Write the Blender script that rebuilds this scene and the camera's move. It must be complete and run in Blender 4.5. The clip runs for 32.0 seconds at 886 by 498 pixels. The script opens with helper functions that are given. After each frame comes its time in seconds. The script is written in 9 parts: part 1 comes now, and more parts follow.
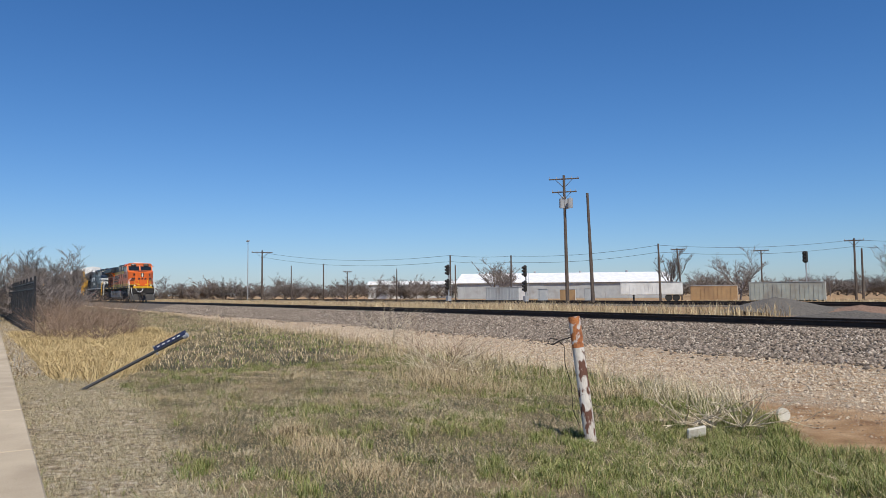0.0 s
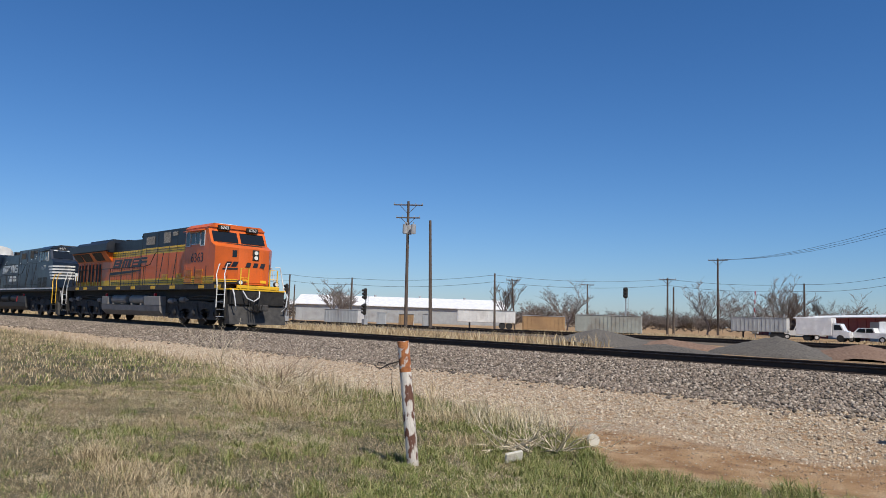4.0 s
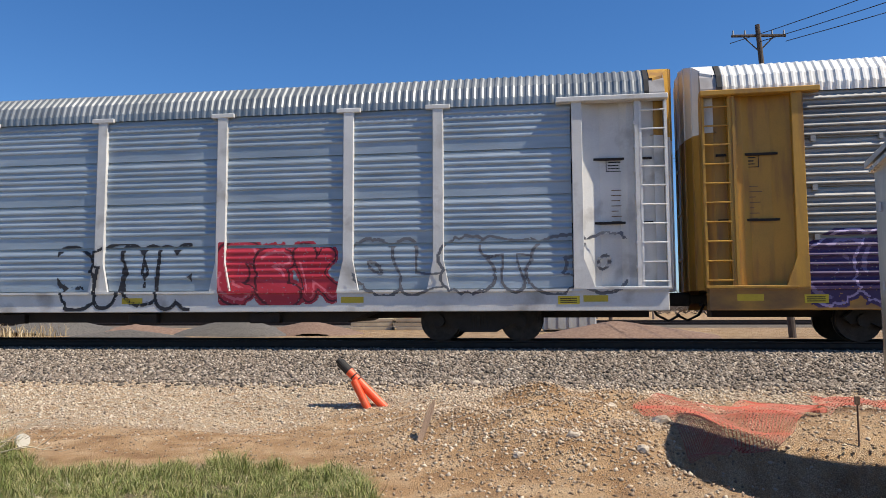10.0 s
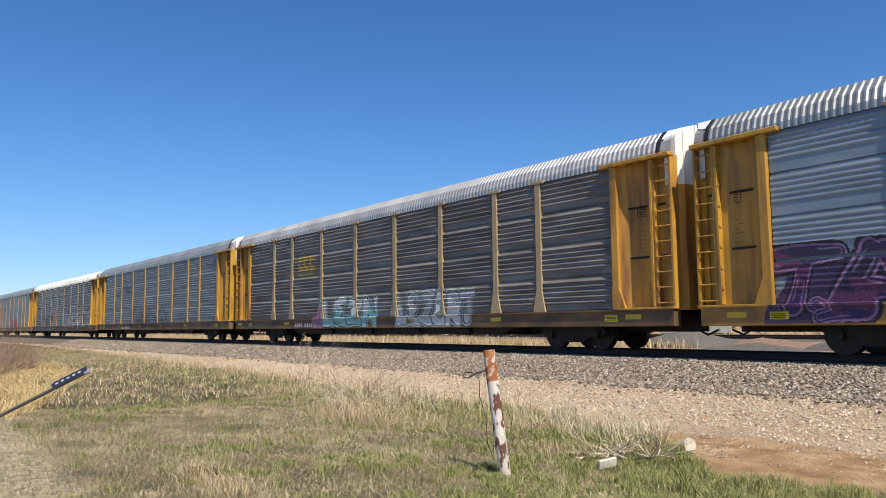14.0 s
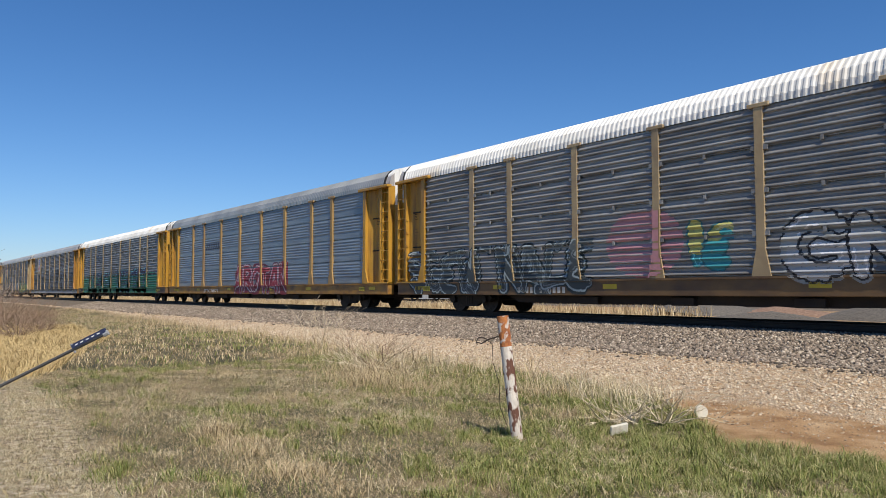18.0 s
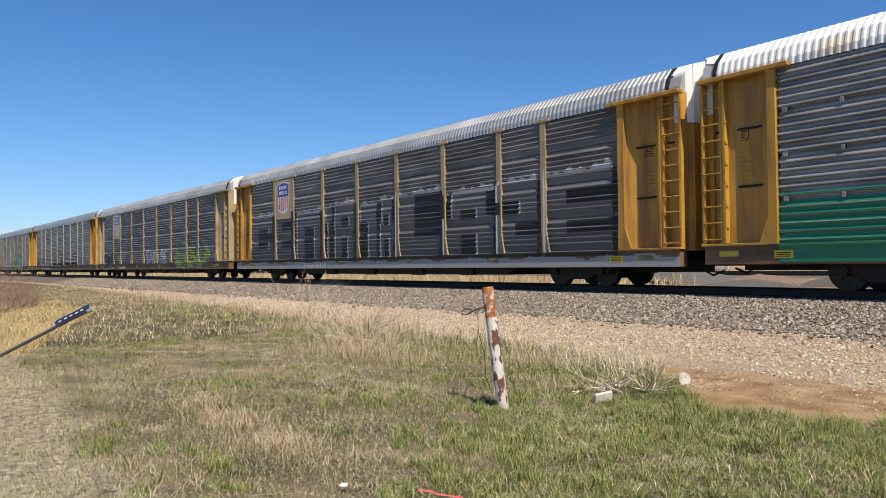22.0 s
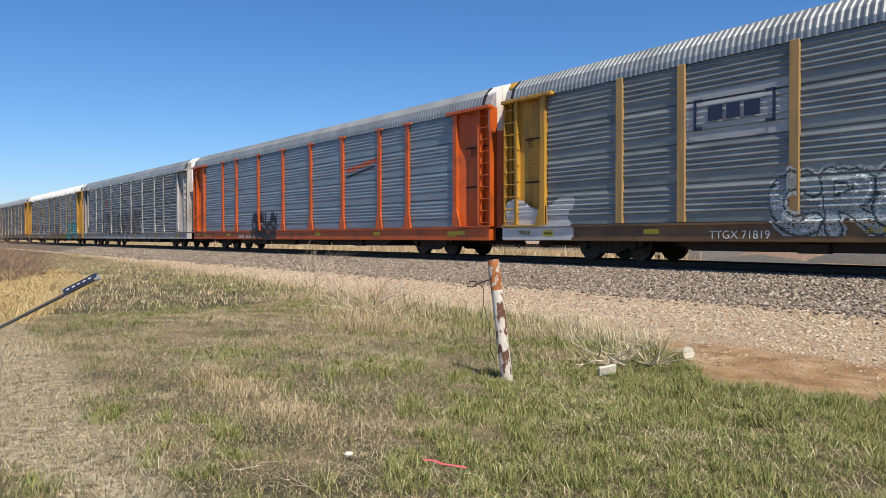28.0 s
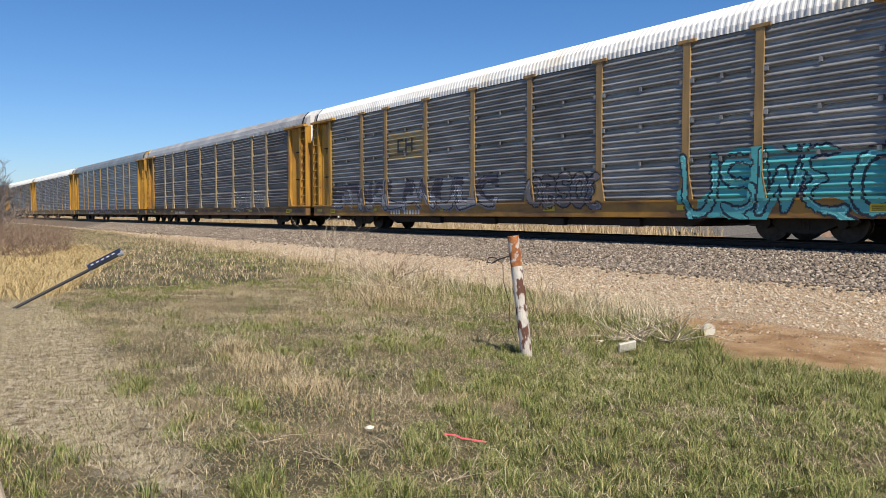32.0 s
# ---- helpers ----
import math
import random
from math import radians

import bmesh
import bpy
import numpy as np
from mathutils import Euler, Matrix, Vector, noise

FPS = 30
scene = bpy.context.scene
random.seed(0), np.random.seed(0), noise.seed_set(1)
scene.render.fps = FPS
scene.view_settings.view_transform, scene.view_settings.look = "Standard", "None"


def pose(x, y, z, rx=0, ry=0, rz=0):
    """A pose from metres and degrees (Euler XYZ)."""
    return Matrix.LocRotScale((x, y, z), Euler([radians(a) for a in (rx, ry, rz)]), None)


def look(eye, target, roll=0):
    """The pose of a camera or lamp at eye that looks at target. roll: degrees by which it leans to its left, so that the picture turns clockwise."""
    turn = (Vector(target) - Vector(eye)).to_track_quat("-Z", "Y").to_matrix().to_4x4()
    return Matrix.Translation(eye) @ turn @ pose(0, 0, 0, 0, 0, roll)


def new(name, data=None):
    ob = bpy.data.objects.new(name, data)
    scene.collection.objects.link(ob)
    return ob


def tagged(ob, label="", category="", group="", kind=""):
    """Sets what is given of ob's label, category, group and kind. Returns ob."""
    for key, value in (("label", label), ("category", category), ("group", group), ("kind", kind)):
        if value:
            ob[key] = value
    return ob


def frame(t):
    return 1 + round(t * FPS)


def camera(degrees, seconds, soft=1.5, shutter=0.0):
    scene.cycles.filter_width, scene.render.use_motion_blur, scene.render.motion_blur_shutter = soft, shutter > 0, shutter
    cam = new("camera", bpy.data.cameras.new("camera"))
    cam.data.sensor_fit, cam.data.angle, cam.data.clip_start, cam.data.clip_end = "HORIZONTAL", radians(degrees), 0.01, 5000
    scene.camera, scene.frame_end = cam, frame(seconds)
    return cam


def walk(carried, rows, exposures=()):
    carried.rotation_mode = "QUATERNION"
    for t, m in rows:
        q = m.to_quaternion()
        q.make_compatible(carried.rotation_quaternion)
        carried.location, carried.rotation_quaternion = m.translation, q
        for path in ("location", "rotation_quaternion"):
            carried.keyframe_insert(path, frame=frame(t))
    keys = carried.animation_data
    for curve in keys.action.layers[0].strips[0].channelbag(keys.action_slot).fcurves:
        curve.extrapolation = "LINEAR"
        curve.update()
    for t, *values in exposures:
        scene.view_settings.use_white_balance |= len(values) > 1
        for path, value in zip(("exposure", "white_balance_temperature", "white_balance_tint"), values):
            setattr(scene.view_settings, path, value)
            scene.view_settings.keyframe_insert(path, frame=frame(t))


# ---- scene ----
cam = camera(61.39, 32.0, soft=0.75)
EYE, SWING = 1.60, 0.454        # eye height, and how far the lens stands ahead of the turning body
# seconds, yaw, pitch, roll in degrees; x runs along the railway, y across it
PATH = [
    (0.0, 57.75, 3.42, 0.46),
    (0.5, 57.44, 3.23, 0.39),
    (1.0, 57.50, 3.12, 0.37),
    (1.5, 57.07, 3.10, 0.14),
    (2.0, 56.07, 3.32, -0.23),
    (2.5, 54.39, 3.69, -0.74),
    (4.5, 40.32, 5.77, -1.64),
    (5.0, 33.76, 6.03, -1.22),
    (5.5, 27.13, 6.21, -1.17),
    (6.0, 21.61, 6.31, -1.09),
    (6.5, 17.32, 6.50, -0.97),
    (7.0, 12.77, 6.73, -0.96),
    (7.5, 7.32, 6.90, -0.75),
    (8.0, 1.14, 6.87, -0.12),
    (8.5, -0.77, 6.56, 0.75),
    (9.0, 0.51, 5.84, 0.80),
    (9.5, 3.23, 5.09, 0.49),
    (10.0, 6.77, 4.60, 0.23),
    (10.5, 11.11, 4.37, 0.03),
    (11.0, 16.58, 4.41, 0.16),
    (11.5, 23.37, 4.69, 0.38),
    (12.0, 31.35, 5.00, 0.57),
    (12.5, 39.05, 5.22, 0.44),
    (13.0, 45.17, 5.57, 0.43),
    (13.5, 49.24, 5.77, 0.48),
    (14.0, 51.64, 5.92, 0.51),
    (14.5, 53.07, 5.76, 0.36),
    (15.0, 54.09, 5.01, 0.21),
    (15.5, 54.88, 4.12, -0.02),
    (17.5, 53.90, 3.10, 0.49),
    (18.0, 52.66, 3.30, -0.01),
    (18.5, 50.80, 3.64, -0.60),
    (19.0, 48.82, 3.75, -0.97),
    (19.5, 48.06, 3.60, -0.96),
    (20.0, 48.52, 3.31, -0.59),
    (20.5, 49.81, 2.83, -0.06),
    (21.0, 51.03, 2.39, 0.33),
    (21.5, 51.59, 1.79, 0.58),
    (22.0, 51.56, 1.14, 0.69),
    (22.5, 51.09, 0.69, 0.44),
    (23.0, 50.71, 0.58, 0.19),
    (23.5, 50.65, 0.79, -0.18),
    (24.0, 50.87, 1.07, -0.40),
    (24.5, 51.17, 1.37, -0.49),
    (25.0, 51.71, 1.50, -0.33),
    (25.5, 52.33, 1.47, -0.09),
    (27.5, 52.13, -0.49, 0.21),
    (28.0, 52.00, -0.99, 0.12),
    (28.5, 51.90, -1.46, 0.21),
    (29.0, 51.75, -2.08, 0.48),
    (29.5, 51.87, -2.64, 0.78),
    (30.0, 52.34, -3.16, 0.93),
    (30.5, 53.07, -3.39, 0.89),
    (31.0, 53.59, -3.33, 0.67),
    (31.5, 53.73, -3.10, 0.39),
    (32.0, 53.44, -2.82, 0.10),
]


def eye_pose(yaw, pitch, roll):
    a = radians(yaw)
    return pose(-SWING * math.sin(a), SWING * math.cos(a), EYE, 90 + pitch, roll, yaw)


walk(cam, [(t, eye_pose(y, p, r)) for t, y, p, r in PATH],
     exposures=[(0.0, 0.0, 6500, 10), (2.5, 0.0, 6500, 10), (4.5, 0.0, 6550, 10), (5.0, 0.12, 6560, 10), (6.0, 0.54, 6600, 10), (7.5, 0.55, 6600, 10), (9.0, 0.45, 6750, 10), (11.0, 0.35, 6800, 10), (13.0, 0.45, 6800, 10), (15.5, 0.3, 6800, 10), (18.0, 0.2, 6800, 10), (20.0, 0.25, 6800, 10), (24.0, 0.38, 6800, 10), (32.0, 0.28, 6850, 10)])

# ---- light ----
SUN = Vector((1.0, -0.26, 1.41)).normalized()
world = bpy.data.worlds.new("sky")
scene.world = world
world.use_nodes = True
wn = world.node_tree.nodes
sky = wn.new("ShaderNodeTexSky")
sky.sky_type, sky.sun_disc = "NISHITA", False
sky.sun_elevation, sky.sun_rotation = math.asin(SUN.z), math.atan2(SUN.x, SUN.y)
sky.air_density, sky.dust_density, sky.ozone_density, sky.altitude = 1.0, 0.3, 1.5, 100.0
wn["Background"].inputs["Strength"].default_value = 0.10
# clear, dry spring air: an even, deep blue down to the skyline
SKY_GAIN, SKY_POWER = (0.284, 0.598, 0.986), (1.347, 1.104, 1.038)
split, join = wn.new("ShaderNodeSeparateColor"), wn.new("ShaderNodeCombineColor")
world.node_tree.links.new(sky.outputs[0], split.inputs[0])
for i in range(3):
    power, gain = wn.new("ShaderNodeMath"), wn.new("ShaderNodeMath")
    power.operation, gain.operation = "POWER", "MULTIPLY"
    power.inputs[1].default_value, gain.inputs[1].default_value = SKY_POWER[i], SKY_GAIN[i]
    world.node_tree.links.new(split.outputs[i], power.inputs[0])
    world.node_tree.links.new(power.outputs[0], gain.inputs[0])
    world.node_tree.links.new(gain.outputs[0], join.inputs[i])
world.node_tree.links.new(join.outputs[0], wn["Background"].inputs["Color"])
sun = new("sun", bpy.data.lights.new("sun", "SUN"))
sun.data.energy, sun.data.angle, sun.data.color = 4.9, radians(0.53), (1.0, 0.93, 0.82)
sun.matrix_world = look(SUN * 200, (0, 0, 0))
scene.view_settings.exposure = 0.0

# ---- materials ----


def material(name, dark, light, size=8.0, rough=0.7, metal=0.0, bump=0.15, grain=60.0, dirt=None, dirt_size=1.5,
             dirt_at=0.6, dirt_soft=0.12, stretch=(1, 1, 1), vary=0.06, dirt_stretch=(1, 1, 1)):
    """A surface with two scales of variation: blotches of the size given, and fine grain that also makes relief."""
    m = bpy.data.materials.new(name)
    m.use_nodes = True
    n, l = m.node_tree.nodes, m.node_tree.links
    b = n["Principled BSDF"]
    co = n.new("ShaderNodeTexCoord")
    info = n.new("ShaderNodeObjectInfo")
    shift = n.new("ShaderNodeVectorMath")
    shift.operation = "MULTIPLY_ADD"
    shift.inputs[1].default_value = (17.0, 9.0, 5.0)
    l.new(info.outputs["Random"], shift.inputs[0])
    l.new(co.outputs["Object"], shift.inputs[2])

    def noise_node(scale, detail, st):
        mp = n.new("ShaderNodeMapping")
        mp.inputs["Scale"].default_value = st
        l.new(shift.outputs[0], mp.inputs["Vector"])
        t = n.new("ShaderNodeTexNoise")
        t.inputs["Scale"].default_value, t.inputs["Detail"].default_value = scale, detail
        l.new(mp.outputs[0], t.inputs["Vector"])
        return t
    big, fine = noise_node(size, 5.0, stretch), noise_node(grain, 3.0, stretch)
    add = n.new("ShaderNodeMath")
    add.operation = "MULTIPLY_ADD"
    l.new(fine.outputs["Fac"], add.inputs[0])
    add.inputs[1].default_value = 0.5
    sub = n.new("ShaderNodeMath")
    sub.operation = "SUBTRACT"
    l.new(big.outputs["Fac"], sub.inputs[0])
    sub.inputs[1].default_value = 0.25
    l.new(sub.outputs[0], add.inputs[2])
    ramp = n.new("ShaderNodeValToRGB")
    ramp.color_ramp.elements[0].position, ramp.color_ramp.elements[1].position = 0.3, 0.7
    ramp.color_ramp.elements[0].color, ramp.color_ramp.elements[1].color = (*dark, 1), (*light, 1)
    l.new(add.outputs[0], ramp.inputs[0])
    colour = ramp.outputs[0]
    if dirt:
        dn = noise_node(dirt_size, 6.0, dirt_stretch)
        dr = n.new("ShaderNodeValToRGB")
        dr.color_ramp.elements[0].position, dr.color_ramp.elements[1].position = dirt_at - dirt_soft, dirt_at + dirt_soft
        l.new(dn.outputs["Fac"], dr.inputs[0])
        mx = n.new("ShaderNodeMixRGB")
        l.new(dr.outputs[0], mx.inputs[0])
        l.new(colour, mx.inputs[1])
        mx.inputs[2].default_value = (*dirt, 1)
        colour = mx.outputs[0]
    if vary:
        hs = n.new("ShaderNodeHueSaturation")
        vr = n.new("ShaderNodeMapRange")
        vr.inputs["To Min"].default_value, vr.inputs["To Max"].default_value = 1 - vary, 1 + vary
        l.new(info.outputs["Random"], vr.inputs["Value"])
        l.new(vr.outputs[0], hs.inputs["Value"])
        l.new(colour, hs.inputs["Color"])
        colour = hs.outputs[0]
    l.new(colour, b.inputs["Base Color"])
    rr = n.new("ShaderNodeMapRange")
    rr.inputs["To Min"].default_value, rr.inputs["To Max"].default_value = max(0.02, rough - 0.12), min(1, rough + 0.12)
    l.new(big.outputs["Fac"], rr.inputs["Value"])
    l.new(rr.outputs[0], b.inputs["Roughness"])
    b.inputs["Metallic"].default_value = metal
    if bump:
        bp = n.new("ShaderNodeBump")
        bp.inputs["Strength"].default_value, bp.inputs["Distance"].default_value = bump, 0.02
        l.new(fine.outputs["Fac"], bp.inputs["Height"])
        l.new(bp.outputs[0], b.inputs["Normal"])
    return m


def painted(name, rgb, rough=0.45, dirt=None, **k):
    lo = tuple(c * 0.86 for c in rgb)
    hi = tuple(min(1, c * 1.1) for c in rgb)
    return material(name, lo, hi, size=1.2, rough=rough, bump=0.05, grain=40, dirt=dirt, **k)


def island_material(name, colours, rough=0.85, bump=0.3, grain=40.0):
    """Loose pieces in one mesh: each takes its own colour."""
    m = bpy.data.materials.new(name)
    m.use_nodes = True
    n, l = m.node_tree.nodes, m.node_tree.links
    b = n["Principled BSDF"]
    g = n.new("ShaderNodeNewGeometry")
    r = n.new("ShaderNodeValToRGB")
    els = r.color_ramp.elements
    while len(els) < len(colours):
        els.new(0.5)
    for i, c in enumerate(colours):
        els[i].position = i / (len(colours) - 1)
        els[i].color = (*c, 1)
    l.new(g.outputs["Random Per Island"], r.inputs[0])
    l.new(r.outputs[0], b.inputs["Base Color"])
    b.inputs["Roughness"].default_value = rough
    if bump:
        t = n.new("ShaderNodeTexNoise")
        t.inputs["Scale"].default_value = grain
        bp = n.new("ShaderNodeBump")
        bp.inputs["Strength"].default_value, bp.inputs["Distance"].default_value = bump, 0.01
        l.new(t.outputs["Fac"], bp.inputs["Height"])
        l.new(bp.outputs[0], b.inputs["Normal"])
    return m


def paint_material(name, rough=0.55):
    """Spray paint whose colour comes with each face."""
    m = bpy.data.materials.new(name)
    m.use_nodes = True
    n, l = m.node_tree.nodes, m.node_tree.links
    b = n["Principled BSDF"]
    a = n.new("ShaderNodeVertexColor")
    a.layer_name = "paint"
    t = n.new("ShaderNodeTexNoise")
    t.inputs["Scale"].default_value = 6.0
    hs = n.new("ShaderNodeHueSaturation")
    mr = n.new("ShaderNodeMapRange")
    mr.inputs["To Min"].default_value, mr.inputs["To Max"].default_value = 0.7, 1.15
    l.new(t.outputs["Fac"], mr.inputs["Value"])
    l.new(mr.outputs[0], hs.inputs["Value"])
    l.new(a.outputs["Color"], hs.inputs["Color"])
    l.new(hs.outputs[0], b.inputs["Base Color"])
    b.inputs["Roughness"].default_value = rough
    return m


RUST = (0.16, 0.06, 0.025)
M = {}
M["yellow"] = painted("rack_yellow", (0.45, 0.242, 0.032), 0.5, dirt=(0.22, 0.105, 0.034), dirt_size=1.6, dirt_at=0.62, dirt_soft=0.14, dirt_stretch=(3, 3, 0.4))
M["stencil"] = painted("faded_stencil", (0.16, 0.09, 0.04), 0.6)
M["post_ochre"] = painted("post_ochre", (0.35, 0.222, 0.082), 0.55, dirt=(0.22, 0.14, 0.07), dirt_size=1.4, dirt_at=0.58, dirt_stretch=(3, 3, 0.4))
M["rubber"] = painted("black_rubber", (0.012, 0.012, 0.013), 0.7)
M["cap_grey"] = painted("roof_end_grey", (0.33, 0.32, 0.32), 0.55, dirt=(0.2, 0.18, 0.17), dirt_size=2.0, dirt_at=0.6)
M["tag_yellow"] = painted("label_yellow", (0.66, 0.50, 0.03), 0.5)
M["panel_dark"] = material("weathered_zinc", (0.195, 0.192, 0.182), (0.36, 0.355, 0.34), size=1.6, rough=0.5, metal=0.3, bump=0.06, grain=90, dirt=(0.13, 0.115, 0.105), dirt_size=1.3, dirt_at=0.66, dirt_soft=0.2, stretch=(0.35, 1, 3.0), vary=0.12, dirt_stretch=(0.5, 1, 2.5))
M["panel_light"] = material("blue_grey_zinc", (0.165, 0.215, 0.262), (0.26, 0.32, 0.372), size=1.6, rough=0.45, metal=0.3, bump=0.06, grain=90, dirt=(0.16, 0.18, 0.20), dirt_size=1.2, dirt_at=0.68, dirt_soft=0.2, stretch=(0.35, 1, 3.0), vary=0.07, dirt_stretch=(0.5, 1, 2.5))
M["panel_pale"] = material("pale_zinc", (0.265, 0.33, 0.385), (0.385, 0.455, 0.515), size=1.6, rough=0.45, metal=0.25, bump=0.06, grain=90, dirt=(0.25, 0.28, 0.31), dirt_size=1.2, dirt_at=0.68, dirt_soft=0.2, stretch=(0.35, 1, 3.0), vary=0.05, dirt_stretch=(0.5, 1, 2.5))
M["panel_brown"] = material("weathered_brown_zinc", (0.135, 0.125, 0.115), (0.27, 0.255, 0.24), size=1.6, rough=0.55, metal=0.25, bump=0.06, grain=90, dirt=(0.11, 0.09, 0.08), dirt_size=1.2, dirt_at=0.64, dirt_soft=0.2, stretch=(0.35, 1, 3.0), vary=0.12, dirt_stretch=(0.5, 1, 2.5))
M["panel_mid"] = material("dull_grey_zinc", (0.165, 0.19, 0.195), (0.28, 0.31, 0.315), size=1.6, rough=0.5, metal=0.3, bump=0.06, grain=90, dirt=(0.13, 0.14, 0.14), dirt_size=1.2, dirt_at=0.66, dirt_soft=0.2, stretch=(0.35, 1, 3.0), vary=0.09, dirt_stretch=(0.5, 1, 2.5))
M["tan"] = painted("faded_tan", (0.36, 0.27, 0.15), 0.55, dirt=(0.22, 0.15, 0.09), dirt_size=1.4, dirt_at=0.64)
M["roof_white"] = material("roof_white_paint", (0.60, 0.60, 0.57), (0.82, 0.82, 0.79), size=0.8, rough=0.5, bump=0.03, dirt=(0.55, 0.42, 0.25), dirt_size=0.5, dirt_at=0.7, vary=0.05)
M["roof_zinc"] = material("roof_zinc", (0.235, 0.25, 0.245), (0.345, 0.36, 0.355), size=0.8, rough=0.36, metal=0.5, bump=0.03, vary=0.1)
M["roof_galv"] = material("roof_galvanised", (0.30, 0.30, 0.295), (0.43, 0.43, 0.425), size=0.8, rough=0.42, metal=0.4, bump=0.03, vary=0.08)
M["dull_white"] = painted("dirty_white", (0.44, 0.425, 0.40), 0.55, dirt=(0.20, 0.17, 0.15), dirt_size=1.4, dirt_at=0.58, dirt_soft=0.16, dirt_stretch=(3, 3, 0.4))
M["white"] = painted("car_white", (0.66, 0.65, 0.62), 0.5, dirt=(0.30, 0.27, 0.24), dirt_size=1.6, dirt_at=0.66)
M["sill_ochre"] = painted("sill_ochre", (0.44, 0.225, 0.038), 0.55, dirt=(0.15, 0.08, 0.035), dirt_size=1.2, dirt_at=0.53, dirt_soft=0.18, dirt_stretch=(1, 1, 2))
M["sill_dark"] = painted("sill_brown", (0.20, 0.115, 0.045), 0.6, dirt=(0.085, 0.05, 0.03), dirt_size=1.2, dirt_at=0.52, dirt_soft=0.18, dirt_stretch=(1, 1, 2))
M["rusty_yellow"] = painted("rusty_yellow", (0.50, 0.262, 0.036), 0.6, dirt=(0.20, 0.085, 0.03), dirt_size=1.1, dirt_at=0.56, dirt_soft=0.14, dirt_stretch=(3, 3, 0.35))
M["rack_orange"] = painted("rack_orange", (0.50, 0.088, 0.012), 0.45, dirt=(0.22, 0.05, 0.018), dirt_size=1.4, dirt_at=0.66)
M["black"] = material("running_gear_black", (0.006, 0.0055, 0.005), (0.026, 0.023, 0.02), size=5, rough=0.75, bump=0.2, grain=40)
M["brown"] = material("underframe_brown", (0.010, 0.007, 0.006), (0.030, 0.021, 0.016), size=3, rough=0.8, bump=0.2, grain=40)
M["steel"] = material("wheel_steel", (0.014, 0.012, 0.011), (0.05, 0.043, 0.037), size=8, rough=0.5, metal=0.6, bump=0.05)
M["tread"] = material("rail_steel", (0.02, 0.014, 0.011), (0.05, 0.034, 0.026), size=6, rough=0.6, metal=0.3, bump=0.2, grain=80)
M["grafpaint"] = paint_material("spray_paint")


def link_mesh(name, verts, faces, mats, index=None, smooth=False):
    me = bpy.data.meshes.new(name)
    me.from_pydata(verts, [], faces)
    for m in (mats if isinstance(mats, (list, tuple)) else [mats]):
        me.materials.append(m)
    if index is not None:
        me.polygons.foreach_set("material_index", np.asarray(index, dtype=np.int32))
    if smooth:
        me.polygons.foreach_set("use_smooth", np.ones(len(me.polygons), dtype=bool))
    me.update()
    return me


def mesh_of(bm, name, mats, smooth=False):
    me = bpy.data.meshes.new(name)
    bmesh.ops.recalc_face_normals(bm, faces=bm.faces)
    bm.to_mesh(me)
    bm.free()
    for m in (mats if isinstance(mats, (list, tuple)) else [mats]):
        me.materials.append(m)
    if smooth:
        me.polygons.foreach_set("use_smooth", np.ones(len(me.polygons), dtype=bool))
    return me


def child(name, me, parent, at=None, label=""):
    """One part: a mesh (its own or a shared one) under a thing or a part."""
    ob = new(name, me)
    ob.parent = parent
    if at is not None:
        ob.matrix_basis = at if isinstance(at, Matrix) else Matrix.Translation(at)
    if label:
        tagged(ob, label)
    return ob


def part(name, bm, mat, parent, label="", smooth=False, at=None):
    return child(name, mesh_of(bm, name, mat, smooth), parent, at, label)


def box(bm, x0, x1, y0, y1, z0, z1, bevel=0.0, index=0):
    g = bmesh.ops.create_cube(bm, size=1.0)
    vs = g["verts"]
    for v in vs:
        v.co = Vector((x0 + (v.co.x + 0.5) * (x1 - x0), y0 + (v.co.y + 0.5) * (y1 - y0), z0 + (v.co.z + 0.5) * (z1 - z0)))
    fs = list({f for v in vs for f in v.link_faces})
    if bevel:
        es = list({e for v in vs for e in v.link_edges})
        r = bmesh.ops.bevel(bm, geom=es, offset=bevel, segments=1, affect="EDGES", profile=0.5)
        fs = [f for f in r["faces"]] + [f for f in fs if f.is_valid]
    for f in fs:
        f.material_index = index
    return bm


def tube(bm, a, b, r, n=8, r2=None, index=0):
    a, b = Vector(a), Vector(b)
    d = b - a
    g = bmesh.ops.create_cone(bm, cap_ends=True, segments=n, radius1=r, radius2=r if r2 is None else r2, depth=d.length)
    m = Matrix.Translation((a + b) / 2) @ d.to_track_quat("Z", "Y").to_matrix().to_4x4()
    bmesh.ops.transform(bm, matrix=m, verts=g["verts"])
    for f in {f for v in g["verts"] for f in v.link_faces}:
        f.material_index = index
    return bm


def pipe(bm, pts, r, n=6, index=0):
    """One bent tube through the points."""
    pts = [Vector(p) for p in pts]
    rings = []
    for i, p in enumerate(pts):
        d = (pts[min(i + 1, len(pts) - 1)] - pts[max(i - 1, 0)]).normalized()
        s = d.cross(Vector((0.31, 0.17, 0.93))).normalized()
        u = d.cross(s)
        rings.append([bm.verts.new(p + (s * math.cos(6.2832 * k / n) + u * math.sin(6.2832 * k / n)) * r) for k in range(n)])
    for a, b in zip(rings, rings[1:]):
        for k in range(n):
            bm.faces.new((a[k], a[(k + 1) % n], b[(k + 1) % n], b[k])).material_index = index
    bm.faces.new(rings[0]).material_index = index
    bm.faces.new(rings[-1][::-1]).material_index = index
    return bm


